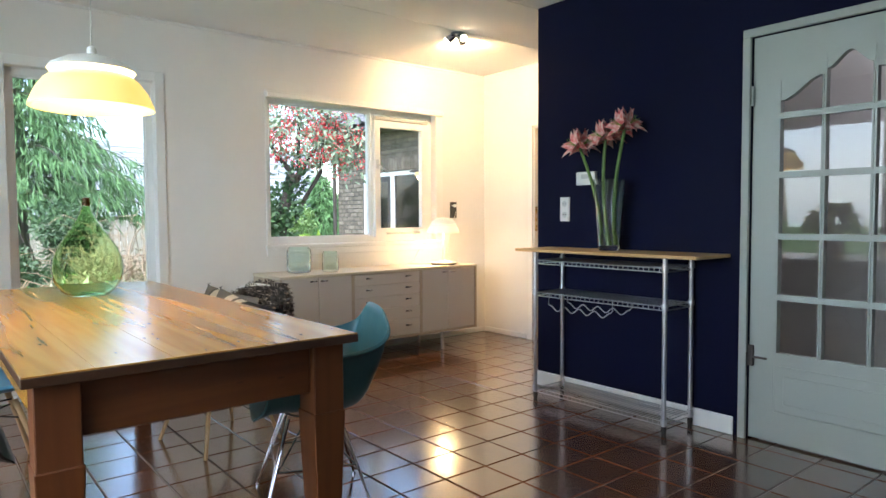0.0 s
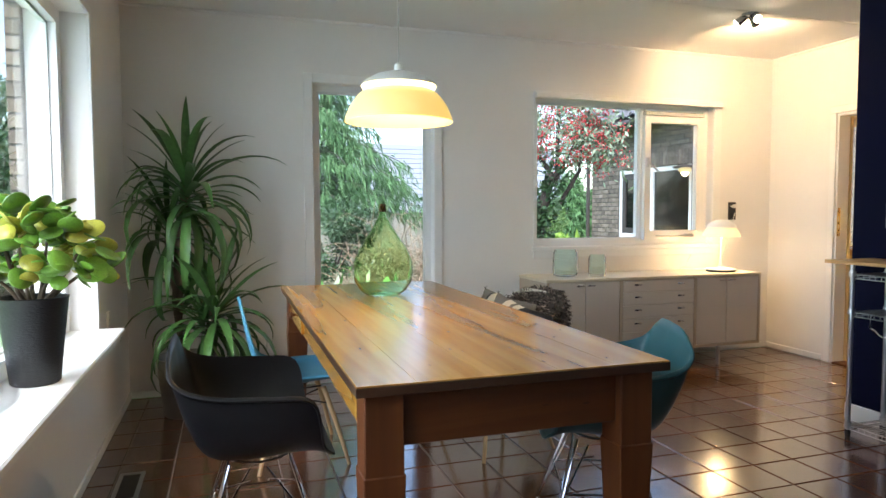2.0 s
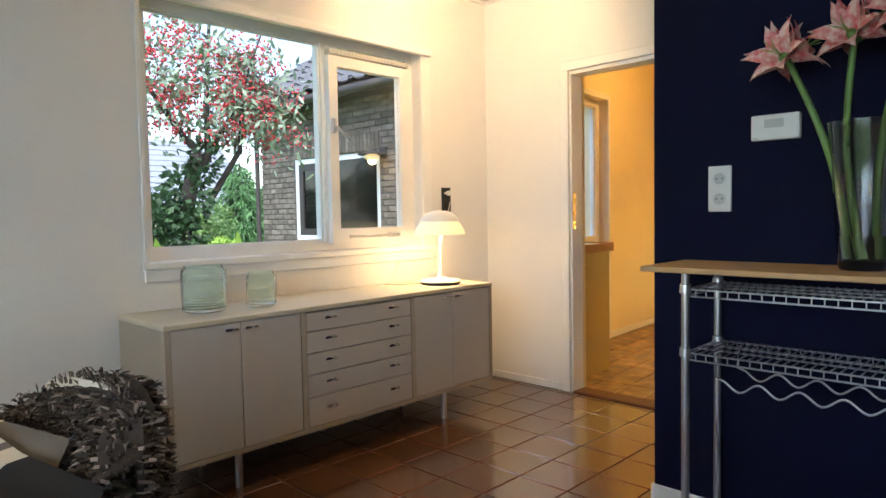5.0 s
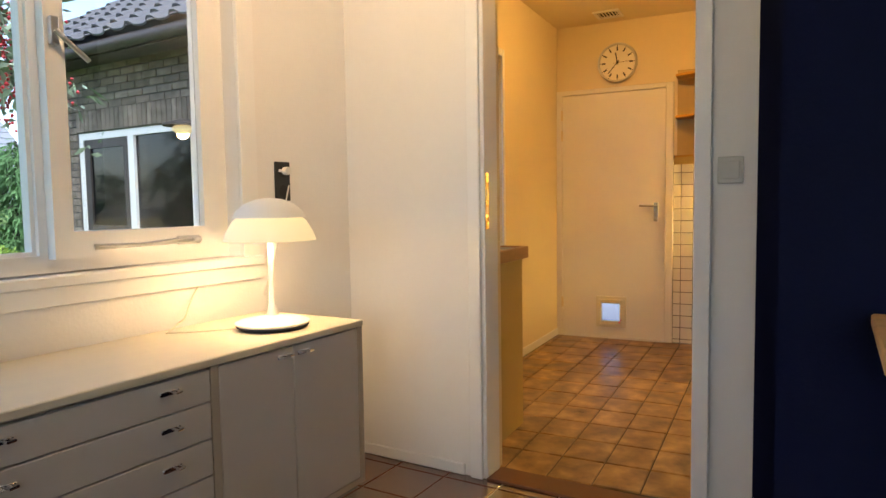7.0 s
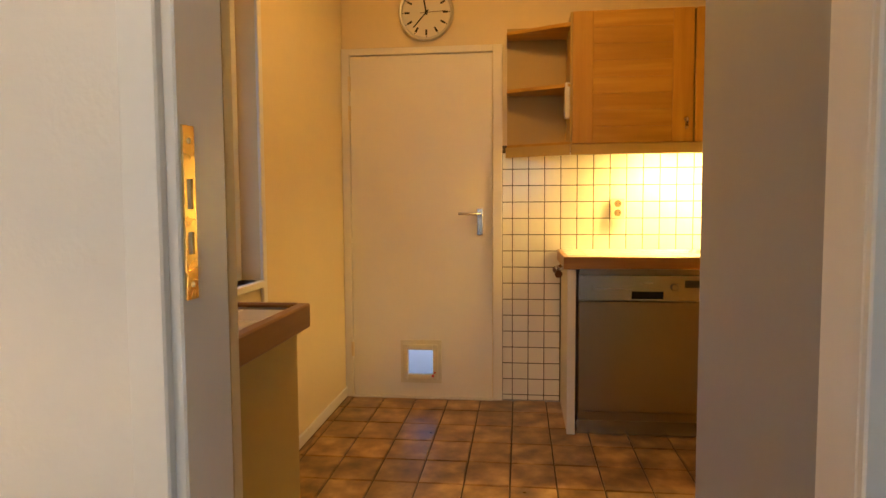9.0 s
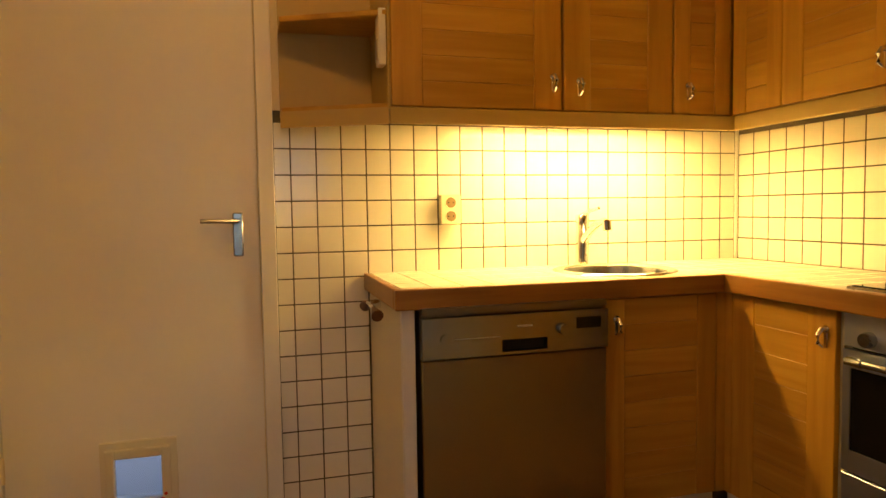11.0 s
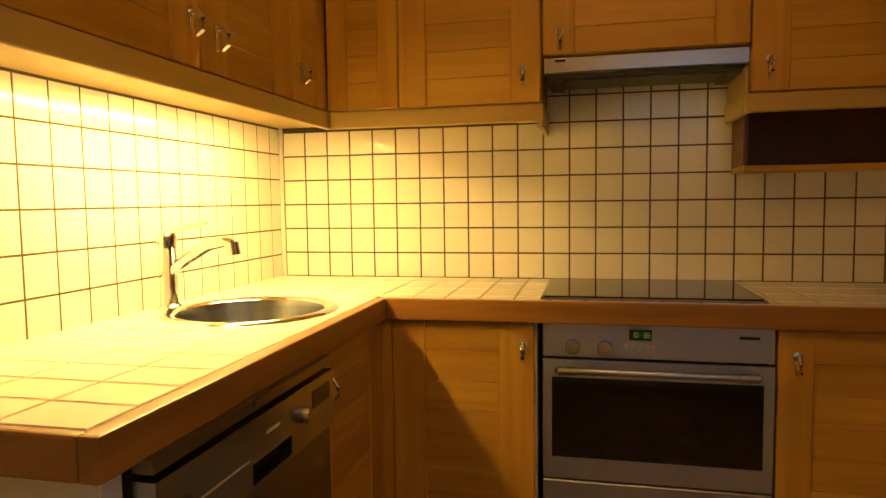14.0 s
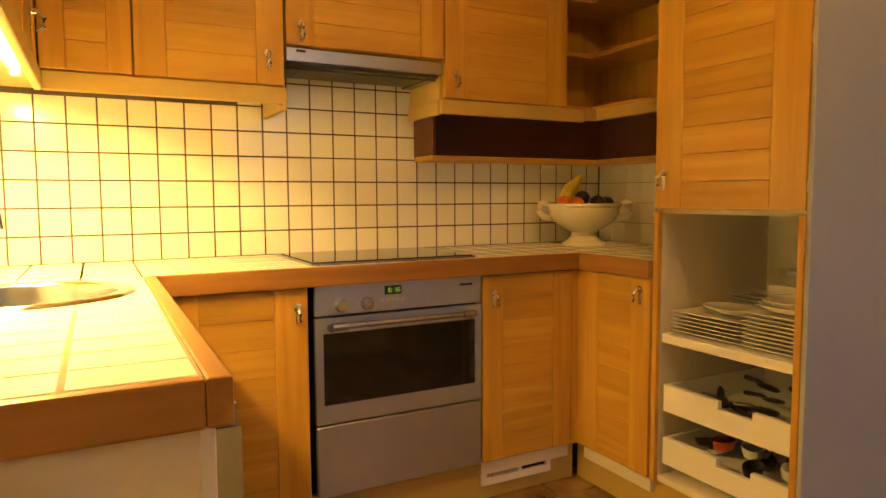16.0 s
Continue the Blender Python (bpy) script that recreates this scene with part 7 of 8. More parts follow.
def conifer(x, y, base, top, radius, label, n_bough, drop=0.30, spread=1.0):
    """A spruce-like tree: boughs that sag, each hung with rows of needle sprays."""
    ob = thing("conifer_tree", (x, y, -0.12), label, "tree")
    part("trunk", tube([(x, y, -0.2), (x + 0.03, y, top * 0.5), (x, y, top)], 0.16, 10, 0.02), DARKBARK, ob, "", True)
    pos, along = [], []
    for k in range(n_bough):
        s = k / n_bough
        z = base + (top - base) * s ** 1.1
        a = k * 2.399 + rng.uniform(-0.3, 0.3)
        length = radius * (1 - s) ** 0.75 * rng.uniform(0.75, 1.2) + 0.12
        limb = []
        for i in range(7):
            q = i / 6
            limb.append(np.array((x + length * q * math.cos(a), y + length * q * math.sin(a), z + 0.10 * length * math.sin(q * 2.2) - 0.22 * length * q * q)))
        part("limb", tube([tuple(p) for p in limb], 0.022, 5, 0.005), DARKBARK, ob)
        m = int(105 * length * spread)
        for q in rng.uniform(0.15, 1.05, m):
            i = min(5, int(q * 6))
            p = limb[i] + (limb[i + 1] - limb[i]) * (q * 6 - i)
            side = np.array((-math.sin(a), math.cos(a), 0)) * rng.normal() * 0.16 * length * (1.1 - 0.5 * q)
            tip = np.array((math.cos(a) * 0.10, math.sin(a) * 0.10, -drop * rng.uniform(0.4, 1.3))) + rng.normal(size=3) * 0.05
            for f in (0.0, 0.5):
                pos.append(p + side + tip * f + rng.normal(size=3) * 0.02)
                along.append(tip * 0.8 + rng.normal(size=3) * 0.045)
    mesh_part("needles", leaf_mesh("needles", np.array(pos), np.array(along), 0.026, CONIFER, 0.05), ob)
    return ob


conifer(1.75, 12.3, 1.45, 5.0, 1.85, "tall drooping conifer behind the garden border", 92, 0.24, 0.75)
conifer(-0.6, 14.0, 0.6, 4.9, 1.7, "tall drooping conifer at the garden's edge", 90, 0.26, 0.8)
conifer(-2.2, 12.5, 0.3, 4.8, 1.7, "dense dark conifer at the garden's edge", 110, 0.25)
conifer(8.2, 14.3, 0.1, 2.25, 0.62, "small upright conifer near the brick wing", 60, 0.14, 1.6)
conifer(9.3, 15.0, 0.1, 1.9, 0.6, "small upright conifer behind the brick wing", 50, 0.14, 1.6)

# tree with red berries, its trunk wrapped in ivy
berry = thing("berry_tree", (4.1, 7.5, -0.12), "small tree with sprays of red berries and an ivy-clad trunk", "tree")
part("trunk", tube([(3.90, 7.5, -0.2), (3.88, 7.5, 0.6), (3.96, 7.48, 1.2), (4.1, 7.5, 1.7)], 0.10, 12, 0.06), DARKBARK, berry, "", True)
limbs = [[(4.1, 7.5, 1.55), (4.35, 7.5, 1.95), (4.65, 7.55, 2.35), (4.75, 7.6, 2.65)], [(4.2, 7.5, 1.6), (3.9, 7.55, 2.0), (3.65, 7.6, 2.4), (3.45, 7.65, 2.8)], [(4.2, 7.5, 1.65), (4.25, 7.6, 2.2), (4.4, 7.8, 2.9), (4.5, 7.9, 3.4)], [(4.12, 7.48, 1.2), (4.45, 7.4, 1.75), (4.45, 7.3, 2.3), (4.6, 7.2, 2.8)], [(4.65, 7.55, 2.35), (4.9, 7.6, 2.40), (5.12, 7.6, 2.2), (5.27, 7.6, 1.98)]]
for line in limbs:
    part("limb", tube(line, 0.032, 7, 0.008), DARKBARK, berry, "", True)
nodes_at = []
for line in limbs:
    for p, q in zip(line[1:], line[2:]):
        for s in np.linspace(0, 1, 7):
            nodes_at.append(np.array(p) + (np.array(q) - np.array(p)) * s)
nodes_at = np.array(nodes_at)
base = np.concatenate([nodes_at[rng.integers(0, len(nodes_at), 1300)] + rng.normal(size=(1300, 3)) * (0.24, 0.28, 0.22), nodes_at[rng.integers(len(nodes_at) - 14, len(nodes_at), 90)] + rng.normal(size=(90, 3)) * 0.06])
base = base[((base[:, 2] > 1.8) | (base[:, 0] < 3.2) | (base[:, 0] > 5.0)) & (base[:, 0] < 4.48 + np.maximum(2.75 - base[:, 2], -0.2) * 0.80) & (base[:, 0] > 3.3)]
LEAFGREY = paint("grey_green_leaf", (0.20, 0.26, 0.17), 0.5, var=0.5, scale=6)
pos = np.repeat(base, 5, axis=0) + rng.normal(size=(len(base) * 5, 3)) * 0.055
along = rng.normal(size=(len(pos), 3)) * (0.05, 0.05, 0.045)
along[:, 2] -= 0.02
mesh_part("leaves", leaf_mesh("leaves", pos, along, 0.032, LEAFGREY, 0.02), berry)
base2 = base[rng.random(len(base)) < 0.42]
pos = np.repeat(base2, 11, axis=0) + rng.normal(size=(len(base2) * 11, 3)) * (0.05, 0.05, 0.032)
octa = np.array([(1, 0, 0), (-1, 0, 0), (0, 1, 0), (0, -1, 0), (0, 0, 1), (0, 0, -1)]) * 0.013
of = np.array([(0, 2, 4), (2, 1, 4), (1, 3, 4), (3, 0, 4), (2, 0, 5), (1, 2, 5), (3, 1, 5), (0, 3, 5)])
me = bpy.data.meshes.new("berries")
me.from_pydata((pos[:, None, :] + octa[None]).reshape(-1, 3).tolist(), [], (of[None] + (np.arange(len(pos)) * 6)[:, None, None]).reshape(-1, 3).tolist())
me.materials.append(BERRY)
mesh_part("berry_spray", me, berry, "clusters of red berries")
pos, d = shell_points([(3.88, 7.5, 0.3, 0.26, 0.25, 0.5), (3.86, 7.5, 0.9, 0.25, 0.25, 0.42), (3.98, 7.48, 1.35, 0.19, 0.2, 0.28), (4.15, 7.46, 1.66, 0.12, 0.14, 0.2), (3.70, 7.5, 1.05, 0.2, 0.25, 0.32)], 2800)
mesh_part("ivy", leaf_mesh("ivy", pos, (d + rng.normal(size=d.shape) * 0.5) * 0.05, 0.05, IVY, 0.02), berry, "dark green ivy")

bush("lime_shrub", (6.15, 10.9, 0.62), (0.32, 0.32, 0.32), LIME, 2600, 0.07, "rounded lime-green shrub near the brick wing")
bush("dark_shrub", (1.75, 9.9, 0.72), (0.75, 0.6, 0.72), IVY, 6500, 0.07, "dense dark green evergreen shrub below the conifer")
bush("dark_shrub", (0.55, 10.4, 0.6), (0.7, 0.6, 0.75), SHRUB, 4200, 0.07, "dark green leafy shrub in the border")
bush("dark_shrub", (-2.4, 9.6, 1.35), (1.1, 1.4, 1.5), IVY, 9000, 0.09, "tall dark evergreen shrub outside the long window", clumps=30)
bush("dark_shrub", (4.9, 10.4, 0.55), (0.6, 0.5, 0.55), SHRUB, 3000, 0.07, "green leafy shrub in the garden border")
bush("dark_shrub", (4.6, 12.6, 0.75), (1.0, 0.6, 0.8), CONIFER, 4500, 0.08, "dark green shrub along the garden fence")
bush("dark_shrub", (6.6, 12.9, 0.7), (0.9, 0.6, 0.75), SHRUB, 4000, 0.08, "dark green shrub beyond the brick wing")
GREYLEAF = paint("withered_leaf", (0.24, 0.22, 0.15), 0.8, var=0.5, scale=6)
for x, y, z, r in ((2.35, 9.3, 0.45, 0.5), (2.9, 9.6, 0.5, 0.55), (3.4, 9.1, 0.4, 0.5), (1.9, 8.6, 0.25, 0.42), (2.55, 8.3, 0.25, 0.45), (1.2, 8.9, 0.3, 0.45), (5.0, 9.0, 0.4, 0.4)):
    bush("withered_shrub", (x, y, z), (r, r * 0.8, r * 0.9), GREYLEAF, 700, 0.055, "half-bare withered border shrub with pale leaves", clumps=10, stems=14, stem_mat=DRY)

# tangle of bare twigs above the border
for k, (x, y) in enumerate(((2.5, 9.0), (2.9, 9.2), (3.25, 9.35), (2.2, 9.35), (3.5, 9.6), (2.7, 9.5))):
    ob = thing("bare_shrub", (x, y, -0.12), "leafless pale brown shrub with tangled twigs", "shrub", "bare shrubs")
    for s in range(22):
        p = np.array((x, y, -0.15)) + rng.normal(size=3) * (0.05, 0.05, 0)
        d = np.array((rng.normal() * 0.32, rng.normal() * 0.3, 1.0))
        line = [p]
        for i in range(6):
            d = d + rng.normal(size=3) * (0.35, 0.35, 0.25)
            d[2] -= 0.09 * i
            line.append(line[-1] + d / np.linalg.norm(d) * rng.uniform(0.22, 0.38))
        part("twig", tube([tuple(q) for q in line], 0.010, 5, 0.003), DRY, ob)

# broad-leaved plants at the lawn's edge
PALELEAF = paint("cream_leaf", (0.55, 0.58, 0.46), 0.5, var=0.2, scale=6)
BROAD = paint("fresh_green_leaf", (0.10, 0.30, 0.045), 0.45, var=0.35, scale=6)
for k, (x, y) in enumerate(((1.0, 7.5), (1.3, 7.2), (1.65, 7.5), (1.95, 7.25), (2.2, 7.6), (0.7, 7.9), (2.5, 7.35), (3.55, 6.9), (3.85, 6.75), (4.15, 6.9), (4.5, 6.8), (1.5, 7.9))):
    ob = thing("broad_leaved_plant", (x, y, -0.12), "low garden plant with broad fresh green leaves", "plant", "border plants")
    tall = 0.55 if x > 3.2 else 0.12
    d = rng.normal(size=(70, 3)) * (1, 1, 0.35)
    d /= np.linalg.norm(d, axis=1)[:, None]
    pos = np.array((x, y, tall)) + d * (0.2, 0.2, 0.28) * rng.uniform(0.2, 1.1, 70)[:, None]
    pos[:, 2] = np.maximum(pos[:, 2], -0.08)
    along = d * 0.17
    along[:, 2] += rng.uniform(-0.02, 0.08, 70)
    mesh_part("leaves", leaf_mesh("leaves", pos[:60], along[:60], 0.10, LIME if x > 3.2 else BROAD, 0.05), ob)
    mesh_part("pale_leaves", leaf_mesh("leaves", pos[60:], along[60:], 0.09, PALELEAF, 0.05), ob, "pale cream leaves")
    for s in range(6):
        part("stalk", tube([(x, y, -0.14), (x + rng.normal() * 0.06, y + rng.normal() * 0.06, tall * 0.5), tuple(pos[s])], 0.007, 5, 0.004), SHRUB, ob)

# rough grass on the near part of the lawn
n = 9000
pos = np.stack([rng.uniform(-0.5, 6.2, n), rng.uniform(5.6, 11, n), np.full(n, -0.125)], axis=1)
along = np.stack([rng.normal(size=n) * 0.025, rng.normal(size=n) * 0.025, rng.uniform(0.04, 0.11, n)], axis=1)
tagged(new("grass", leaf_mesh("grass", pos, along, 0.012, BROAD, 0.01)), "short green garden grass", "grass", "", "stuff")

# Added slab, itself out of view: bounces pale skylight through the cat flap.
structure("pavement_back", box(8.36, 2.4, -0.14, 11.5, 6.8, -0.06), paint("grey_concrete_paving", (0.36, 0.36, 0.37), 0.9, var=0.15, scale=5, bump=0.3), "unseen grey slab added outside to lighten the cat flap")

# ---- brick wing of the house ----
wing = thing("brick_wing", (8, 9, 0), "brown brick wing of the house with a dark tiled roof", "house")
WX, WY0, WY1, WH = 6.6, 7.2, 10.7, 2.62
WIN = (8.02, 9.84, 0.82, 1.93)
part("wall", pierced("x", WX + 0.012, WX + 0.25, WY0 + 0.012, WY1 - 0.012, -0.15, WH, [WIN]), MORTAR, wing, "dark mortar joints")
part("wall", box(WX + 0.25, WY0 + 0.012, -0.15, 12.5, WY0 + 0.25, WH), MORTAR, wing, "dark mortar joints")
part("wall", box(WX + 0.25, WY1 - 0.25, -0.15, 12.5, WY1 - 0.012, WH), MORTAR, wing, "dark mortar joints")
part("inside", box(8.4, WY0 + 0.3, -0.1, 8.45, WY1 - 0.3, WH), GREIGE, wing)
bl = tile_mesh("brick", 0.208, 0.062, 0.02, 0.003, BRICK)
turn = Matrix.Rotation(radians(90), 4, "Z") @ Matrix.Rotation(radians(90), 4, "X")
turn_w = Matrix(((0, 0, -1, 0), (-1, 0, 0, 0), (0, 1, 0, 0), (0, 0, 0, 1)))
turn_s = Matrix(((1, 0, 0, 0), (0, 0, -1, 0), (0, 1, 0, 0), (0, 0, 0, 1)))
o = ORIGIN[wing]
side_b, south_b = [], []
for r in range(37):
    z = -0.11 + 0.074 * r
    for k in range(-1, 18):
        y0 = max(WY0 + 0.219 * k + (0.11 if r % 2 else 0), WY0)
        y1 = min(WY0 + 0.219 * k + (0.11 if r % 2 else 0) + 0.208, WY1)
        for a, b in ((y0, min(y1, WIN[0] - 0.01)), (max(y0, WIN[1] + 0.01), y1)) if (WIN[2] - 0.06 < z < WIN[3] + 0.24) else ((y0, y1),):
            if b - a > 0.02:
                side_b.append(Matrix.Translation((WX - o.x + random.uniform(-0.002, 0.002), (a + b) / 2 - o.y, z - o.z)) @ turn_w @ Matrix.Diagonal(((b - a) / 0.208, 1, 1, 1)))
    for k in range(27):
        x0 = WX + 0.219 * k - (0.11 if r % 2 else 0)
        if x0 > WX - 0.12:
            x0c = max(x0, WX)
            south_b.append(Matrix.Translation(((x0c + x0 + 0.208) / 2 - o.x, WY0 - o.y + random.uniform(-0.002, 0.002), z - o.z)) @ turn_s @ Matrix.Diagonal(((x0 + 0.208 - x0c) / 0.208, 1, 1, 1)))
for k in range(25):
    side_b.append(Matrix.Translation((WX - 0.002 - o.x, WIN[0] + 0.035 + 0.073 * k - o.y, WIN[3] + 0.115 - o.z)) @ turn_w @ Matrix.Rotation(radians(90), 4, "Z"))
pieces("brick", bl, side_b[-300:], wing)
joined("bricks", bl, side_b[:-300] + south_b, wing, BRICK, "grey-brown bricks")
ww = part("window", pierced("x", WX + 0.02, WX + 0.09, WIN[0], WIN[1], WIN[2], WIN[3], [(8.09, 8.93, 0.89, 1.86), (9.02, 9.77, 0.89, 1.86)]), TRIM, wing, "white window frame")
part("sash", pierced("x", WX + 0.03, WX + 0.075, 9.02, 9.77, 0.89, 1.86, [(9.11, 9.68, 0.98, 1.77)]), GUTTER, ww, "dark painted sash")
part("pane", box(WX + 0.05, 8.09, 0.89, WX + 0.056, 8.93, 1.86), BLACKGLASS, ww, "dark reflecting pane")
part("pane", box(WX + 0.05, 9.11, 0.98, WX + 0.056, 9.68, 1.77), BLACKGLASS, ww, "dark reflecting pane")
part("sill", box(WX - 0.05, WIN[0] - 0.03, WIN[2] - 0.05, WX + 0.06, WIN[1] + 0.03, WIN[2], 0.005), GUTTER, ww)
part("soffit", box(6.28, 6.95, 2.58, 6.9, 10.95, 2.61), GUTTER, wing)
part("gutter", merge(tube([(6.25, 6.95, 2.62), (6.25, 10.95, 2.62)], 0.055, 12), box(6.29, 6.95, 2.56, 6.31, 10.95, 2.70)), GUTTER, wing, "dark gutter", True)
part("downpipe", merge(rod((6.55, 10.74, -0.12), (6.55, 10.74, 2.5), 0.035), rod((6.55, 10.74, 2.5), (6.27, 10.74, 2.6), 0.035)), GUTTER, wing, "dark downpipe", True)
slope = math.atan2(2.0, 3.2)
deck = moved(box(0, -2.05, -0.05, 4.3, 2.05, 0), Matrix.Translation((6.25, 8.95, 2.66)) @ Matrix.Rotation(-slope, 4, "Y"))
part("roof_deck", deck, GUTTER, wing)
bm = bmesh.new()
prof = [(-0.15, 0.012), (-0.10, 0.0), (-0.04, 0.0), (0.02, 0.012), (0.07, 0.045), (0.12, 0.05), (0.155, 0.02)]
lo = [[bm.verts.new((x, y, z + dz)) for y, z in prof] for x, dz in ((0.0, 0.035), (0.36, 0.0))]
un = [[bm.verts.new((x, y, z + dz - 0.018)) for y, z in prof] for x, dz in ((0.0, 0.035), (0.36, 0.0))]
for i in range(len(prof) - 1):
    bm.faces.new((lo[0][i], lo[1][i], lo[1][i + 1], lo[0][i + 1]))
    bm.faces.new((lo[0][i + 1], un[0][i + 1], un[0][i], lo[0][i]))
tm = bpy.data.meshes.new("roof_tile")
bm.to_mesh(tm)
bm.free()
tm.materials.append(ROOFT)
roof_m = Matrix.Translation(Vector((6.22, 8.95, 2.68)) - o) @ Matrix.Rotation(-slope, 4, "Y")
pieces("roof_tile", tm, [roof_m @ Matrix.Translation((0.31 * i, -1.95 + 0.30 * k, random.uniform(0, 0.006))) for i in range(13) for k in range(14)], wing)

wall_lamp = thing("wall_lamp", (6.42, 7.93, 1.76), "lit outdoor lamp with a dark round cap on the brick wing", "lamp")
part("cap", lathe([(0, 0.115), (0.03, 0.112), (0.10, 0.092), (0.165, 0.075), (0.165, 0.055), (0.10, 0.060), (0, 0.062)], (6.42, 7.93, 1.80), 32), GUTTER, wall_lamp, "dark metal cap", True)
part("lamp_glass", lathe([(0.055, 0.06), (0.085, 0.045), (0.09, 0.02), (0.06, -0.005), (0, -0.01)], (6.42, 7.93, 1.80), 28), glow("lit_lamp_glass", (1.0, 0.80, 0.45), 0.17), wall_lamp, "glowing glass", True)
part("bracket", merge(box(6.42, 7.915, 1.875, 6.60, 7.945, 1.90, 0.003), box(6.575, 7.87, 1.82, 6.60, 7.99, 1.95, 0.004)), GUTTER, wall_lamp, "dark wall bracket")

# ---- far house and fence ----
far_house = thing("far_house", (6.5, 22, 0), "low neighbouring house with a pale wet roof", "house")
part("wall", box(2.2, 20.6, -0.2, 12, 24, 1.35), GREIGE, far_house)
bm = bmesh.new()
q = [bm.verts.new(p) for p in ((1.9, 20.2, 1.25), (12.3, 20.2, 1.25), (12.3, 23.4, 3.7), (1.9, 23.4, 3.7), (1.9, 25, 1.2), (12.3, 25, 1.2))]
for f in ((0, 1, 2, 3), (3, 2, 5, 4), (0, 3, 4), (1, 5, 2), (0, 4, 5, 1)):
    bm.faces.new([q[i] for i in f])
part("roof", bm, FARROOF, far_house, "pale wet tiled roof")
me = tile_mesh("roof_course", 10.4, 0.30, 0.02, 0.004, FARROOF)
ang = math.atan2(2.45, 3.2)
pieces("roof_course", me, [Matrix.Translation(Vector((7.1, 20.2 + 0.14 + 0.24 * k, 1.25 + 0.11 + 0.184 * k + 0.02)) - ORIGIN[far_house]) @ Matrix.Rotation(ang - 0.05, 4, "X") for k in range(13)], far_house)
for x in (4.2, 6.2, 8.4):
    w = part("window", pierced("y", 20.55, 20.6, x, x + 1.1, 0.45, 1.15, [(x + 0.07, x + 0.52, 0.52, 1.08), (x + 0.58, x + 1.03, 0.52, 1.08)]), TRIM, far_house, "white window")
    part("pane", box(x + 0.05, 20.585, 0.5, x + 1.05, 20.59, 1.1), BLACKGLASS, w)
FENCE = paint("weathered_fence_wood", (0.26, 0.24, 0.21), 0.85, var=0.25, scale=6, stretch=(6, 6, 1), each=0.2)
fence = thing("fence", (5, 16.5, -0.12), "weathered grey wooden garden fence", "fence")
bm = box(-0.07, -0.01, 0, 0.07, 0.01, 1.25, 0.003)
slat = bpy.data.meshes.new("slat")
bm.to_mesh(slat)
bm.free()
slat.materials.append(FENCE)
pieces("slat", slat, [Matrix.Translation((0.15 * k - 9, 0, random.uniform(0, 0.02))) for k in range(120)], fence)
for z in (0.3, 1.0):
    part("rail", box(-4.2, 16.52, z - 0.12, 14, 16.56, z - 0.03), FENCE, fence)

# brick outer leaf beside the long window
leafwall = structure("wall_outer", pierced("x", -0.68, -0.615, -2.3, 4.96, -0.15, 2.7, [(0.36, 3.84, 0.60, 2.24)]), MORTAR, "brick outer face of the house wall")
turn_r = Matrix(((1, 0, 0, 0), (0, 0, -1, 0), (0, 1, 0, 0), (0, 0, 0, 1)))
bh = tile_mesh("brick", 0.062, 0.062, 0.015, 0.003, BRICK)
pieces("brick", bh, [Matrix.Translation((-0.648, 3.83, 0.64 + 0.074 * r)) @ turn_r for r in range(22)], leafwall)

# ---- tiles of floors, walls and worktops ----
me = tile_mesh("floor_tile", 0.239, 0.239, 0.008, 0.003, TERRA)
near, far = [], []
for i in range(-3, 23):
    for j in range(-20, 22):
        x, y = -0.207 + 0.245 * i + 0.1225, 0.022 + 0.245 * j + 0.1225
        x0, x1, y0, y1 = max(x - 0.1195, -0.318), min(x + 0.1195, 5.03), max(y - 0.1195, -2.16), min(y + 0.1195, 4.948)
        if x1 - x0 < 0.02 or y1 - y0 < 0.02 or (y < 3.1 and x0 > 3.82):
            continue
        m = Matrix.Translation(((x0 + x1) / 2, (y0 + y1) / 2, random.uniform(-0.0008, 0.0004))) @ Matrix.Diagonal(((x1 - x0) / 0.239, (y1 - y0) / 0.239, 1, 1)) @ Matrix.Rotation(random.uniform(-0.003, 0.003), 4, "X")
        (near if 0.6 < x < 4.9 and 1.6 < y < 4.95 else far).append(m)
pieces("floor_tile", me, near[:300], floor)
joined("floor_tiles", me, far + near[300:], floor, TERRA, "terracotta floor tiles")

me = tile_mesh("floor_tile", 0.236, 0.186, 0.008, 0.003, KFLOOR)
spots = []
for i in range(13):
    for j in range(16):
        x, y = 5.155 + 0.245 * i + 0.1225, 2.275 + 0.193 * j + 0.09
        x0, x1, y0, y1 = max(x - 0.118, 5.14), min(x + 0.118, KX), max(y - 0.093, KY0), min(y + 0.093, KY1 - 0.012)
        if x1 - x0 < 0.03 or y1 - y0 < 0.03 or (x > 7.6 and y < 3.88) or y < 2.68 or (x < 5.9 and y < 3.7) or (x < 5.75 and y > 4.75):
            continue
        spots.append(Matrix.Translation(((x0 + x1) / 2, (y0 + y1) / 2, -0.003 + random.uniform(-0.001, 0.0008))) @ Matrix.Diagonal(((x1 - x0) / 0.236, (y1 - y0) / 0.186, 1, 1)))
pieces("floor_tile", me, spots, kfloor)

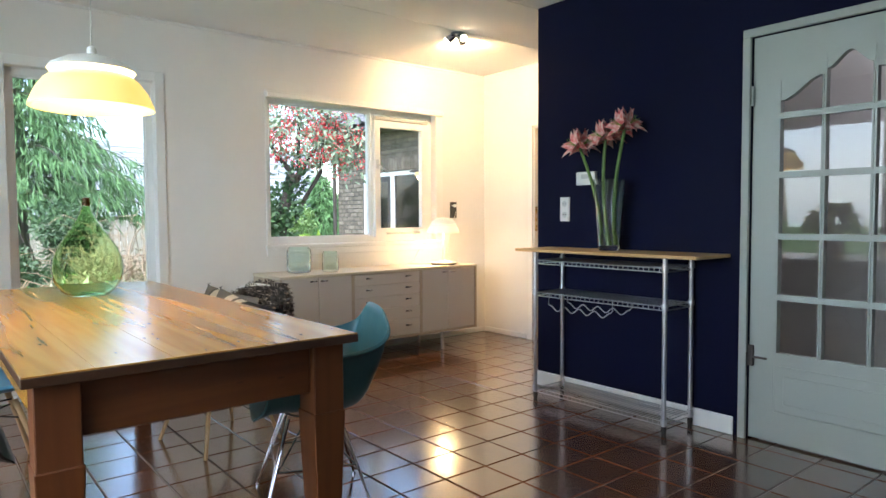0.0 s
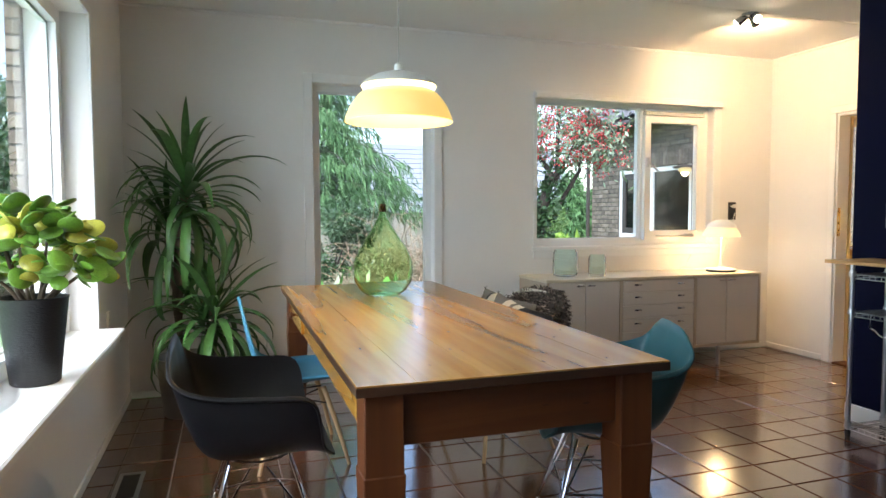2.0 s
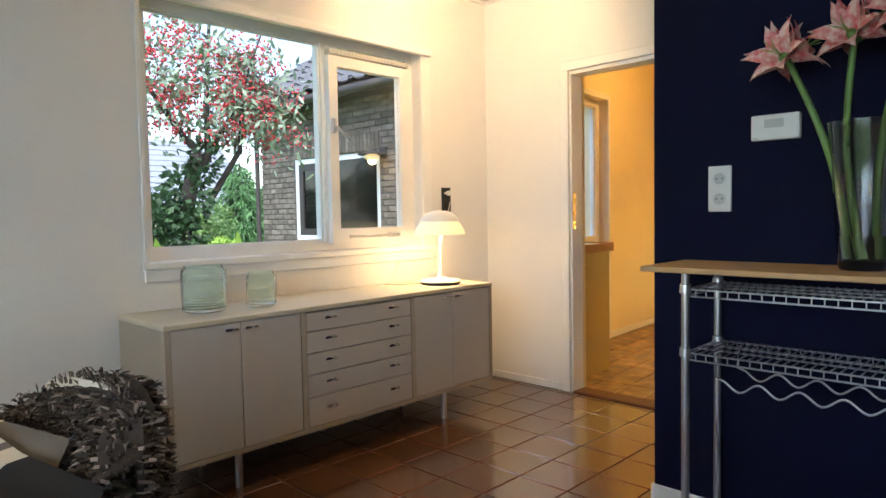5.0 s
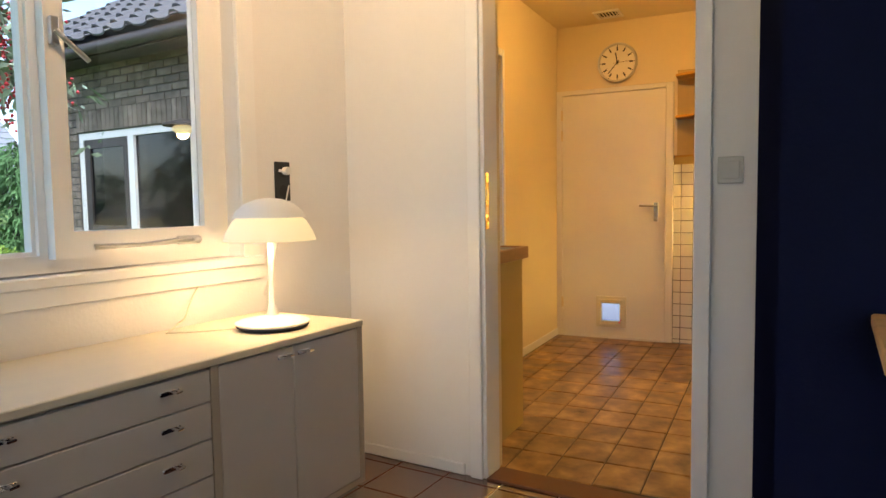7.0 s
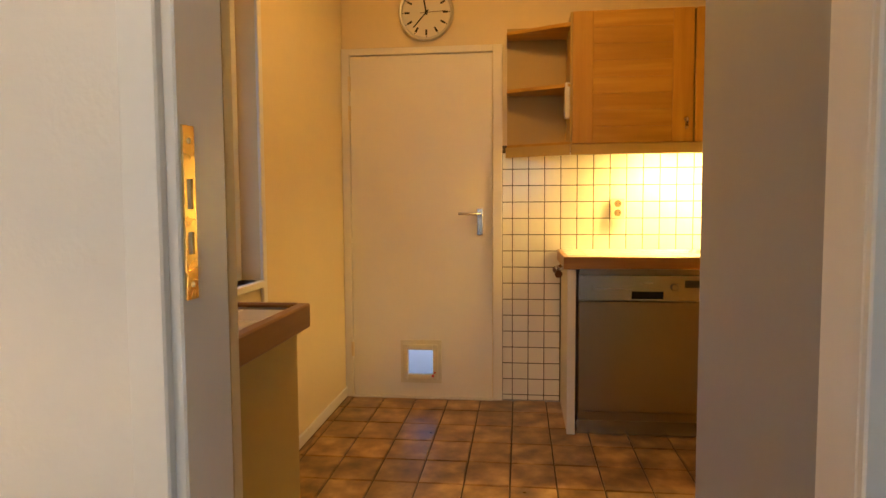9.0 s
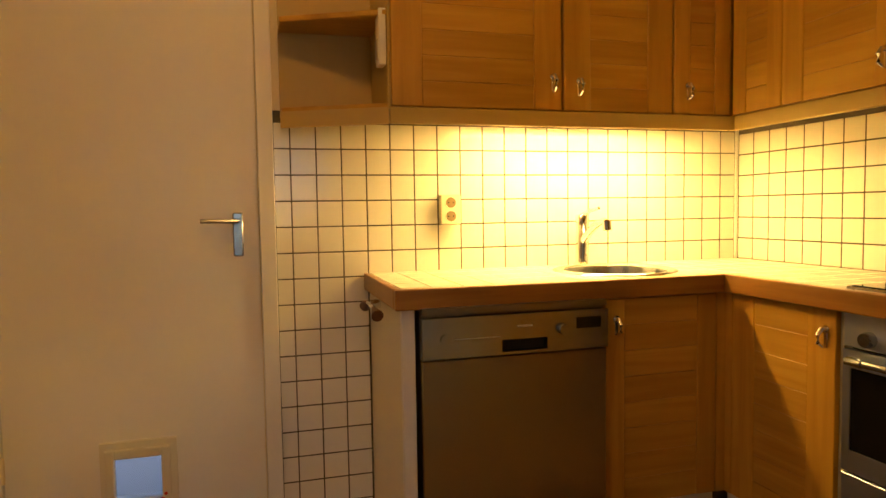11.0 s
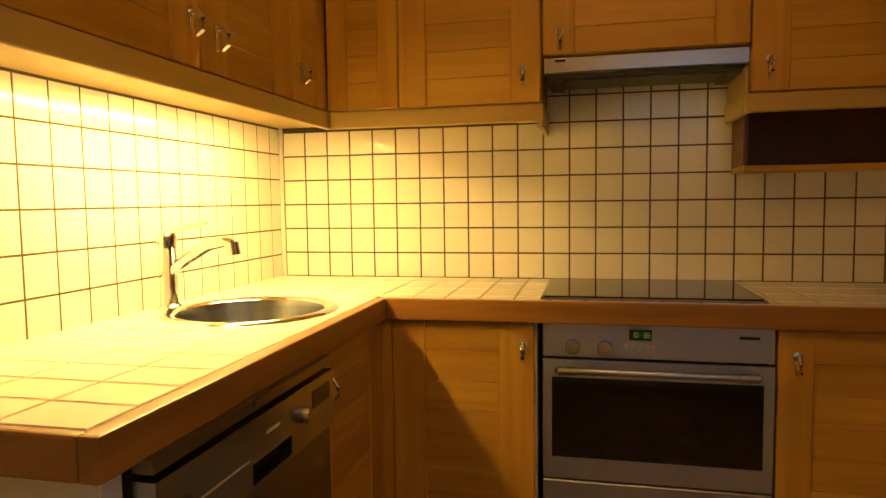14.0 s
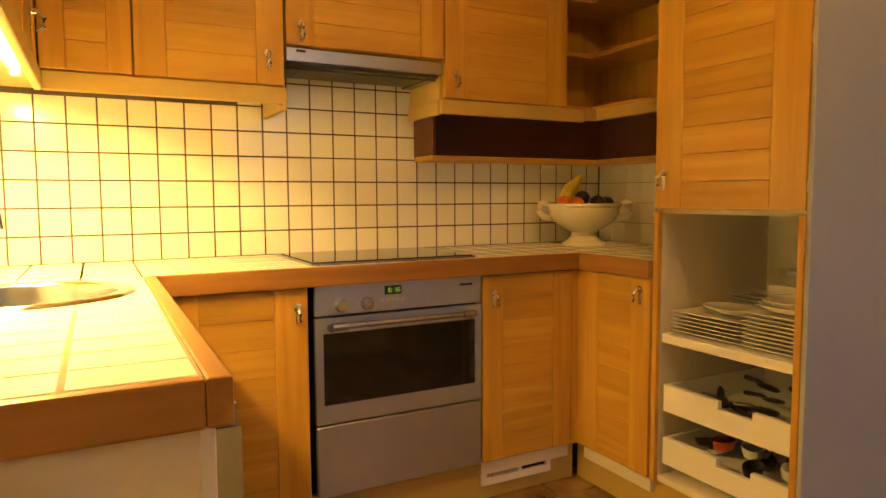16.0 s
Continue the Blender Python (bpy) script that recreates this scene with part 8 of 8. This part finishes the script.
SY, SZ, HX, HZ = 0.0924, 0.0951, 0.0898, 0.0912
me = tile_mesh("wall_tile", 0.0895, 0.0895, 0.006, 0.0016, WTILE)
flat, rest = [], []
turn_x = Matrix.Rotation(radians(-90), 4, "Y")
for j in range(-20, 3):
    for k in range(-10, 7):
        y0, y1 = max(4.111 + SY * (j - 1) + 0.0019, KY0 + 0.012), min(4.111 + SY * j - 0.0019, 4.26)
        z0, z1 = max(0.888 + SZ * k + 0.0019, 0.002), 0.888 + SZ * (k + 1) - 0.0019
        if y1 - y0 < 0.012 or z1 < 0.01 or z1 > 1.49 or (z1 < 0.88 and y0 < 3.9):
            continue
        m = Matrix.Translation((KX, (y0 + y1) / 2, (z0 + z1) / 2)) @ turn_x @ Matrix.Diagonal(((z1 - z0) / 0.0895, (y1 - y0) / 0.0895, 1, 1)) @ Matrix.Rotation(random.uniform(-0.006, 0.006), 4, "X")
        flat.append(m)
pieces("wall_tile", me, flat, wall_sink)
flat = []
turn_y = Matrix.Rotation(radians(-90), 4, "X")
for i in range(-2, 29):
    for k in range(9):
        x0, x1 = max(7.879 - HX * (i + 1) + 0.0022, 5.471), min(7.879 - HX * i - 0.0022, KX - 0.012)
        z0, z1 = 0.899 + HZ * k + 0.0022, 0.899 + HZ * (k + 1) - 0.0022
        if x1 - x0 < 0.01 or (z1 > 1.53 and not (6.40 < x0 < 7.1)) or (x1 < 6.42 and z1 > 1.29):
            continue
        flat.append(Matrix.Translation(((x0 + x1) / 2, KY0, (z0 + z1) / 2)) @ turn_y @ Matrix.Diagonal(((x1 - x0) / 0.0895, (z1 - z0) / 0.0895, 1, 1)) @ Matrix.Rotation(random.uniform(-0.006, 0.006), 4, "X"))
pieces("wall_tile", me, flat, wall_hob)
flat = []
for j in range(10):
    for k in range(4):
        flat.append(Matrix.Translation((5.466, 2.272 + 0.0924 * (j + 0.5), 0.899 + HZ * (k + 0.5))) @ Matrix.Rotation(radians(90), 4, "Y"))
pieces("wall_tile", me, flat[: 9 * 4], wall_return)
structure("grout_sink", box(KX + 0.001, KY0, 0, KX + 0.006, 4.262, 1.50), WGROUT, "dark grout between the wall tiles", KM)
structure("grout_hob", merge(box(5.462, KY0 - 0.006, 0.85, KX, KY0 - 0.001, 1.68)), WGROUT, "dark grout between the wall tiles", KM)
structure("grout_return", box(5.46, KY0, 0.85, 5.4612, 3.15, 1.28), WGROUT, "dark grout between the wall tiles", KM)

me = tile_mesh("worktop_tile", 0.1425, 0.0945, 0.008, 0.002, WTILE)
me2 = tile_mesh("worktop_tile", 0.0945, 0.1425, 0.008, 0.002, WTILE)
SINK = (7.775, 3.055, 0.225)
spots, spots2 = [], []
for i in range(4):
    for j in range(18):
        x0, x1 = 7.523 + 0.148 * i, min(7.523 + 0.148 * i + 0.1445, KX - 0.001)
        y1 = 3.923 - 0.1 * j
        y0 = max(y1 - 0.0965, KY0 + 0.001)
        if y1 - y0 < 0.01 or x1 - x0 < 0.01:
            continue
        near = (min(max(SINK[0], x0), x1) - SINK[0]) ** 2 + (min(max(SINK[1], y0), y1) - SINK[1]) ** 2
        if near < 0.215 ** 2:
            cut = bmesh.new()
            nx, ny = 36, 24
            grid = [[cut.verts.new((x0 + (x1 - x0) * a / nx, y0 + (y1 - y0) * b / ny, CT)) for b in range(ny + 1)] for a in range(nx + 1)]
            for a in range(nx):
                for b in range(ny):
                    mid = (grid[a][b].co + grid[a + 1][b + 1].co) / 2
                    if math.hypot(mid.x - SINK[0], mid.y - SINK[1]) > 0.213:
                        cut.faces.new((grid[a][b], grid[a + 1][b], grid[a + 1][b + 1], grid[a][b + 1]))
            bmesh.ops.delete(cut, geom=[v for v in cut.verts if not v.link_faces], context="VERTS")
            if cut.faces:
                bmesh.ops.dissolve_limit(cut, angle_limit=0.01, verts=cut.verts[:], edges=cut.edges[:])
                whole = bmesh.ops.extrude_face_region(cut, geom=cut.faces[:])
                bmesh.ops.translate(cut, verts=[v for v in whole["geom"] if isinstance(v, bmesh.types.BMVert)], vec=(0, 0, -0.007))
                bmesh.ops.recalc_face_normals(cut, faces=cut.faces[:])
                part("worktop_tile", cut, WTILE, wt)
            continue
        spots.append(Matrix.Translation(Vector(((x0 + x1) / 2, (y0 + y1) / 2, CT)) - ORIGIN[wt]) @ Matrix.Diagonal(((x1 - x0) / 0.1445, (y1 - y0) / 0.0965, 1, 1)))
for i in range(21):
    for j in range(4):
        x1 = 7.5185 - 0.1 * i
        x0, y0 = max(x1 - 0.0965, 5.47), KY0 + 0.001 + 0.148 * j
        y1 = min(y0 + 0.1445, 2.766) if x0 > 6.0 else y0 + 0.1445
        if y1 - y0 < 0.01 or x1 - x0 < 0.01 or (x1 < 6.0 and y0 > 3.1):
            continue
        if 6.46 < x0 and x1 < 7.03 and y1 < 2.75:
            continue
        spots2.append(Matrix.Translation(Vector(((x0 + x1) / 2, (y0 + y1) / 2, CT)) - ORIGIN[wt]) @ Matrix.Diagonal(((x1 - x0) / 0.0965, (y1 - y0) / 0.1445, 1, 1)))
for i in range(5):
    for j in range(2):
        x1 = 5.988 - 0.1 * i
        y0, y1 = 2.862 + 0.148 * j, min(2.862 + 0.148 * j + 0.1445, 3.148)
        spots2.append(Matrix.Translation(Vector((x1 - 0.048, (y0 + y1) / 2, CT)) - ORIGIN[wt]) @ Matrix.Diagonal((1, (y1 - y0) / 0.1445, 1, 1)))
pieces("worktop_tile", me, spots, wt)
pieces("worktop_tile", me2, spots2, wt)

structure("trim_tile_corner", box(KX - 0.012, KY0 - 0.001, 0.9, KX + 0.001, KY0 + 0.012, 1.465, 0.002), PLASTIC, "white plastic corner strip between the tiles", KM)
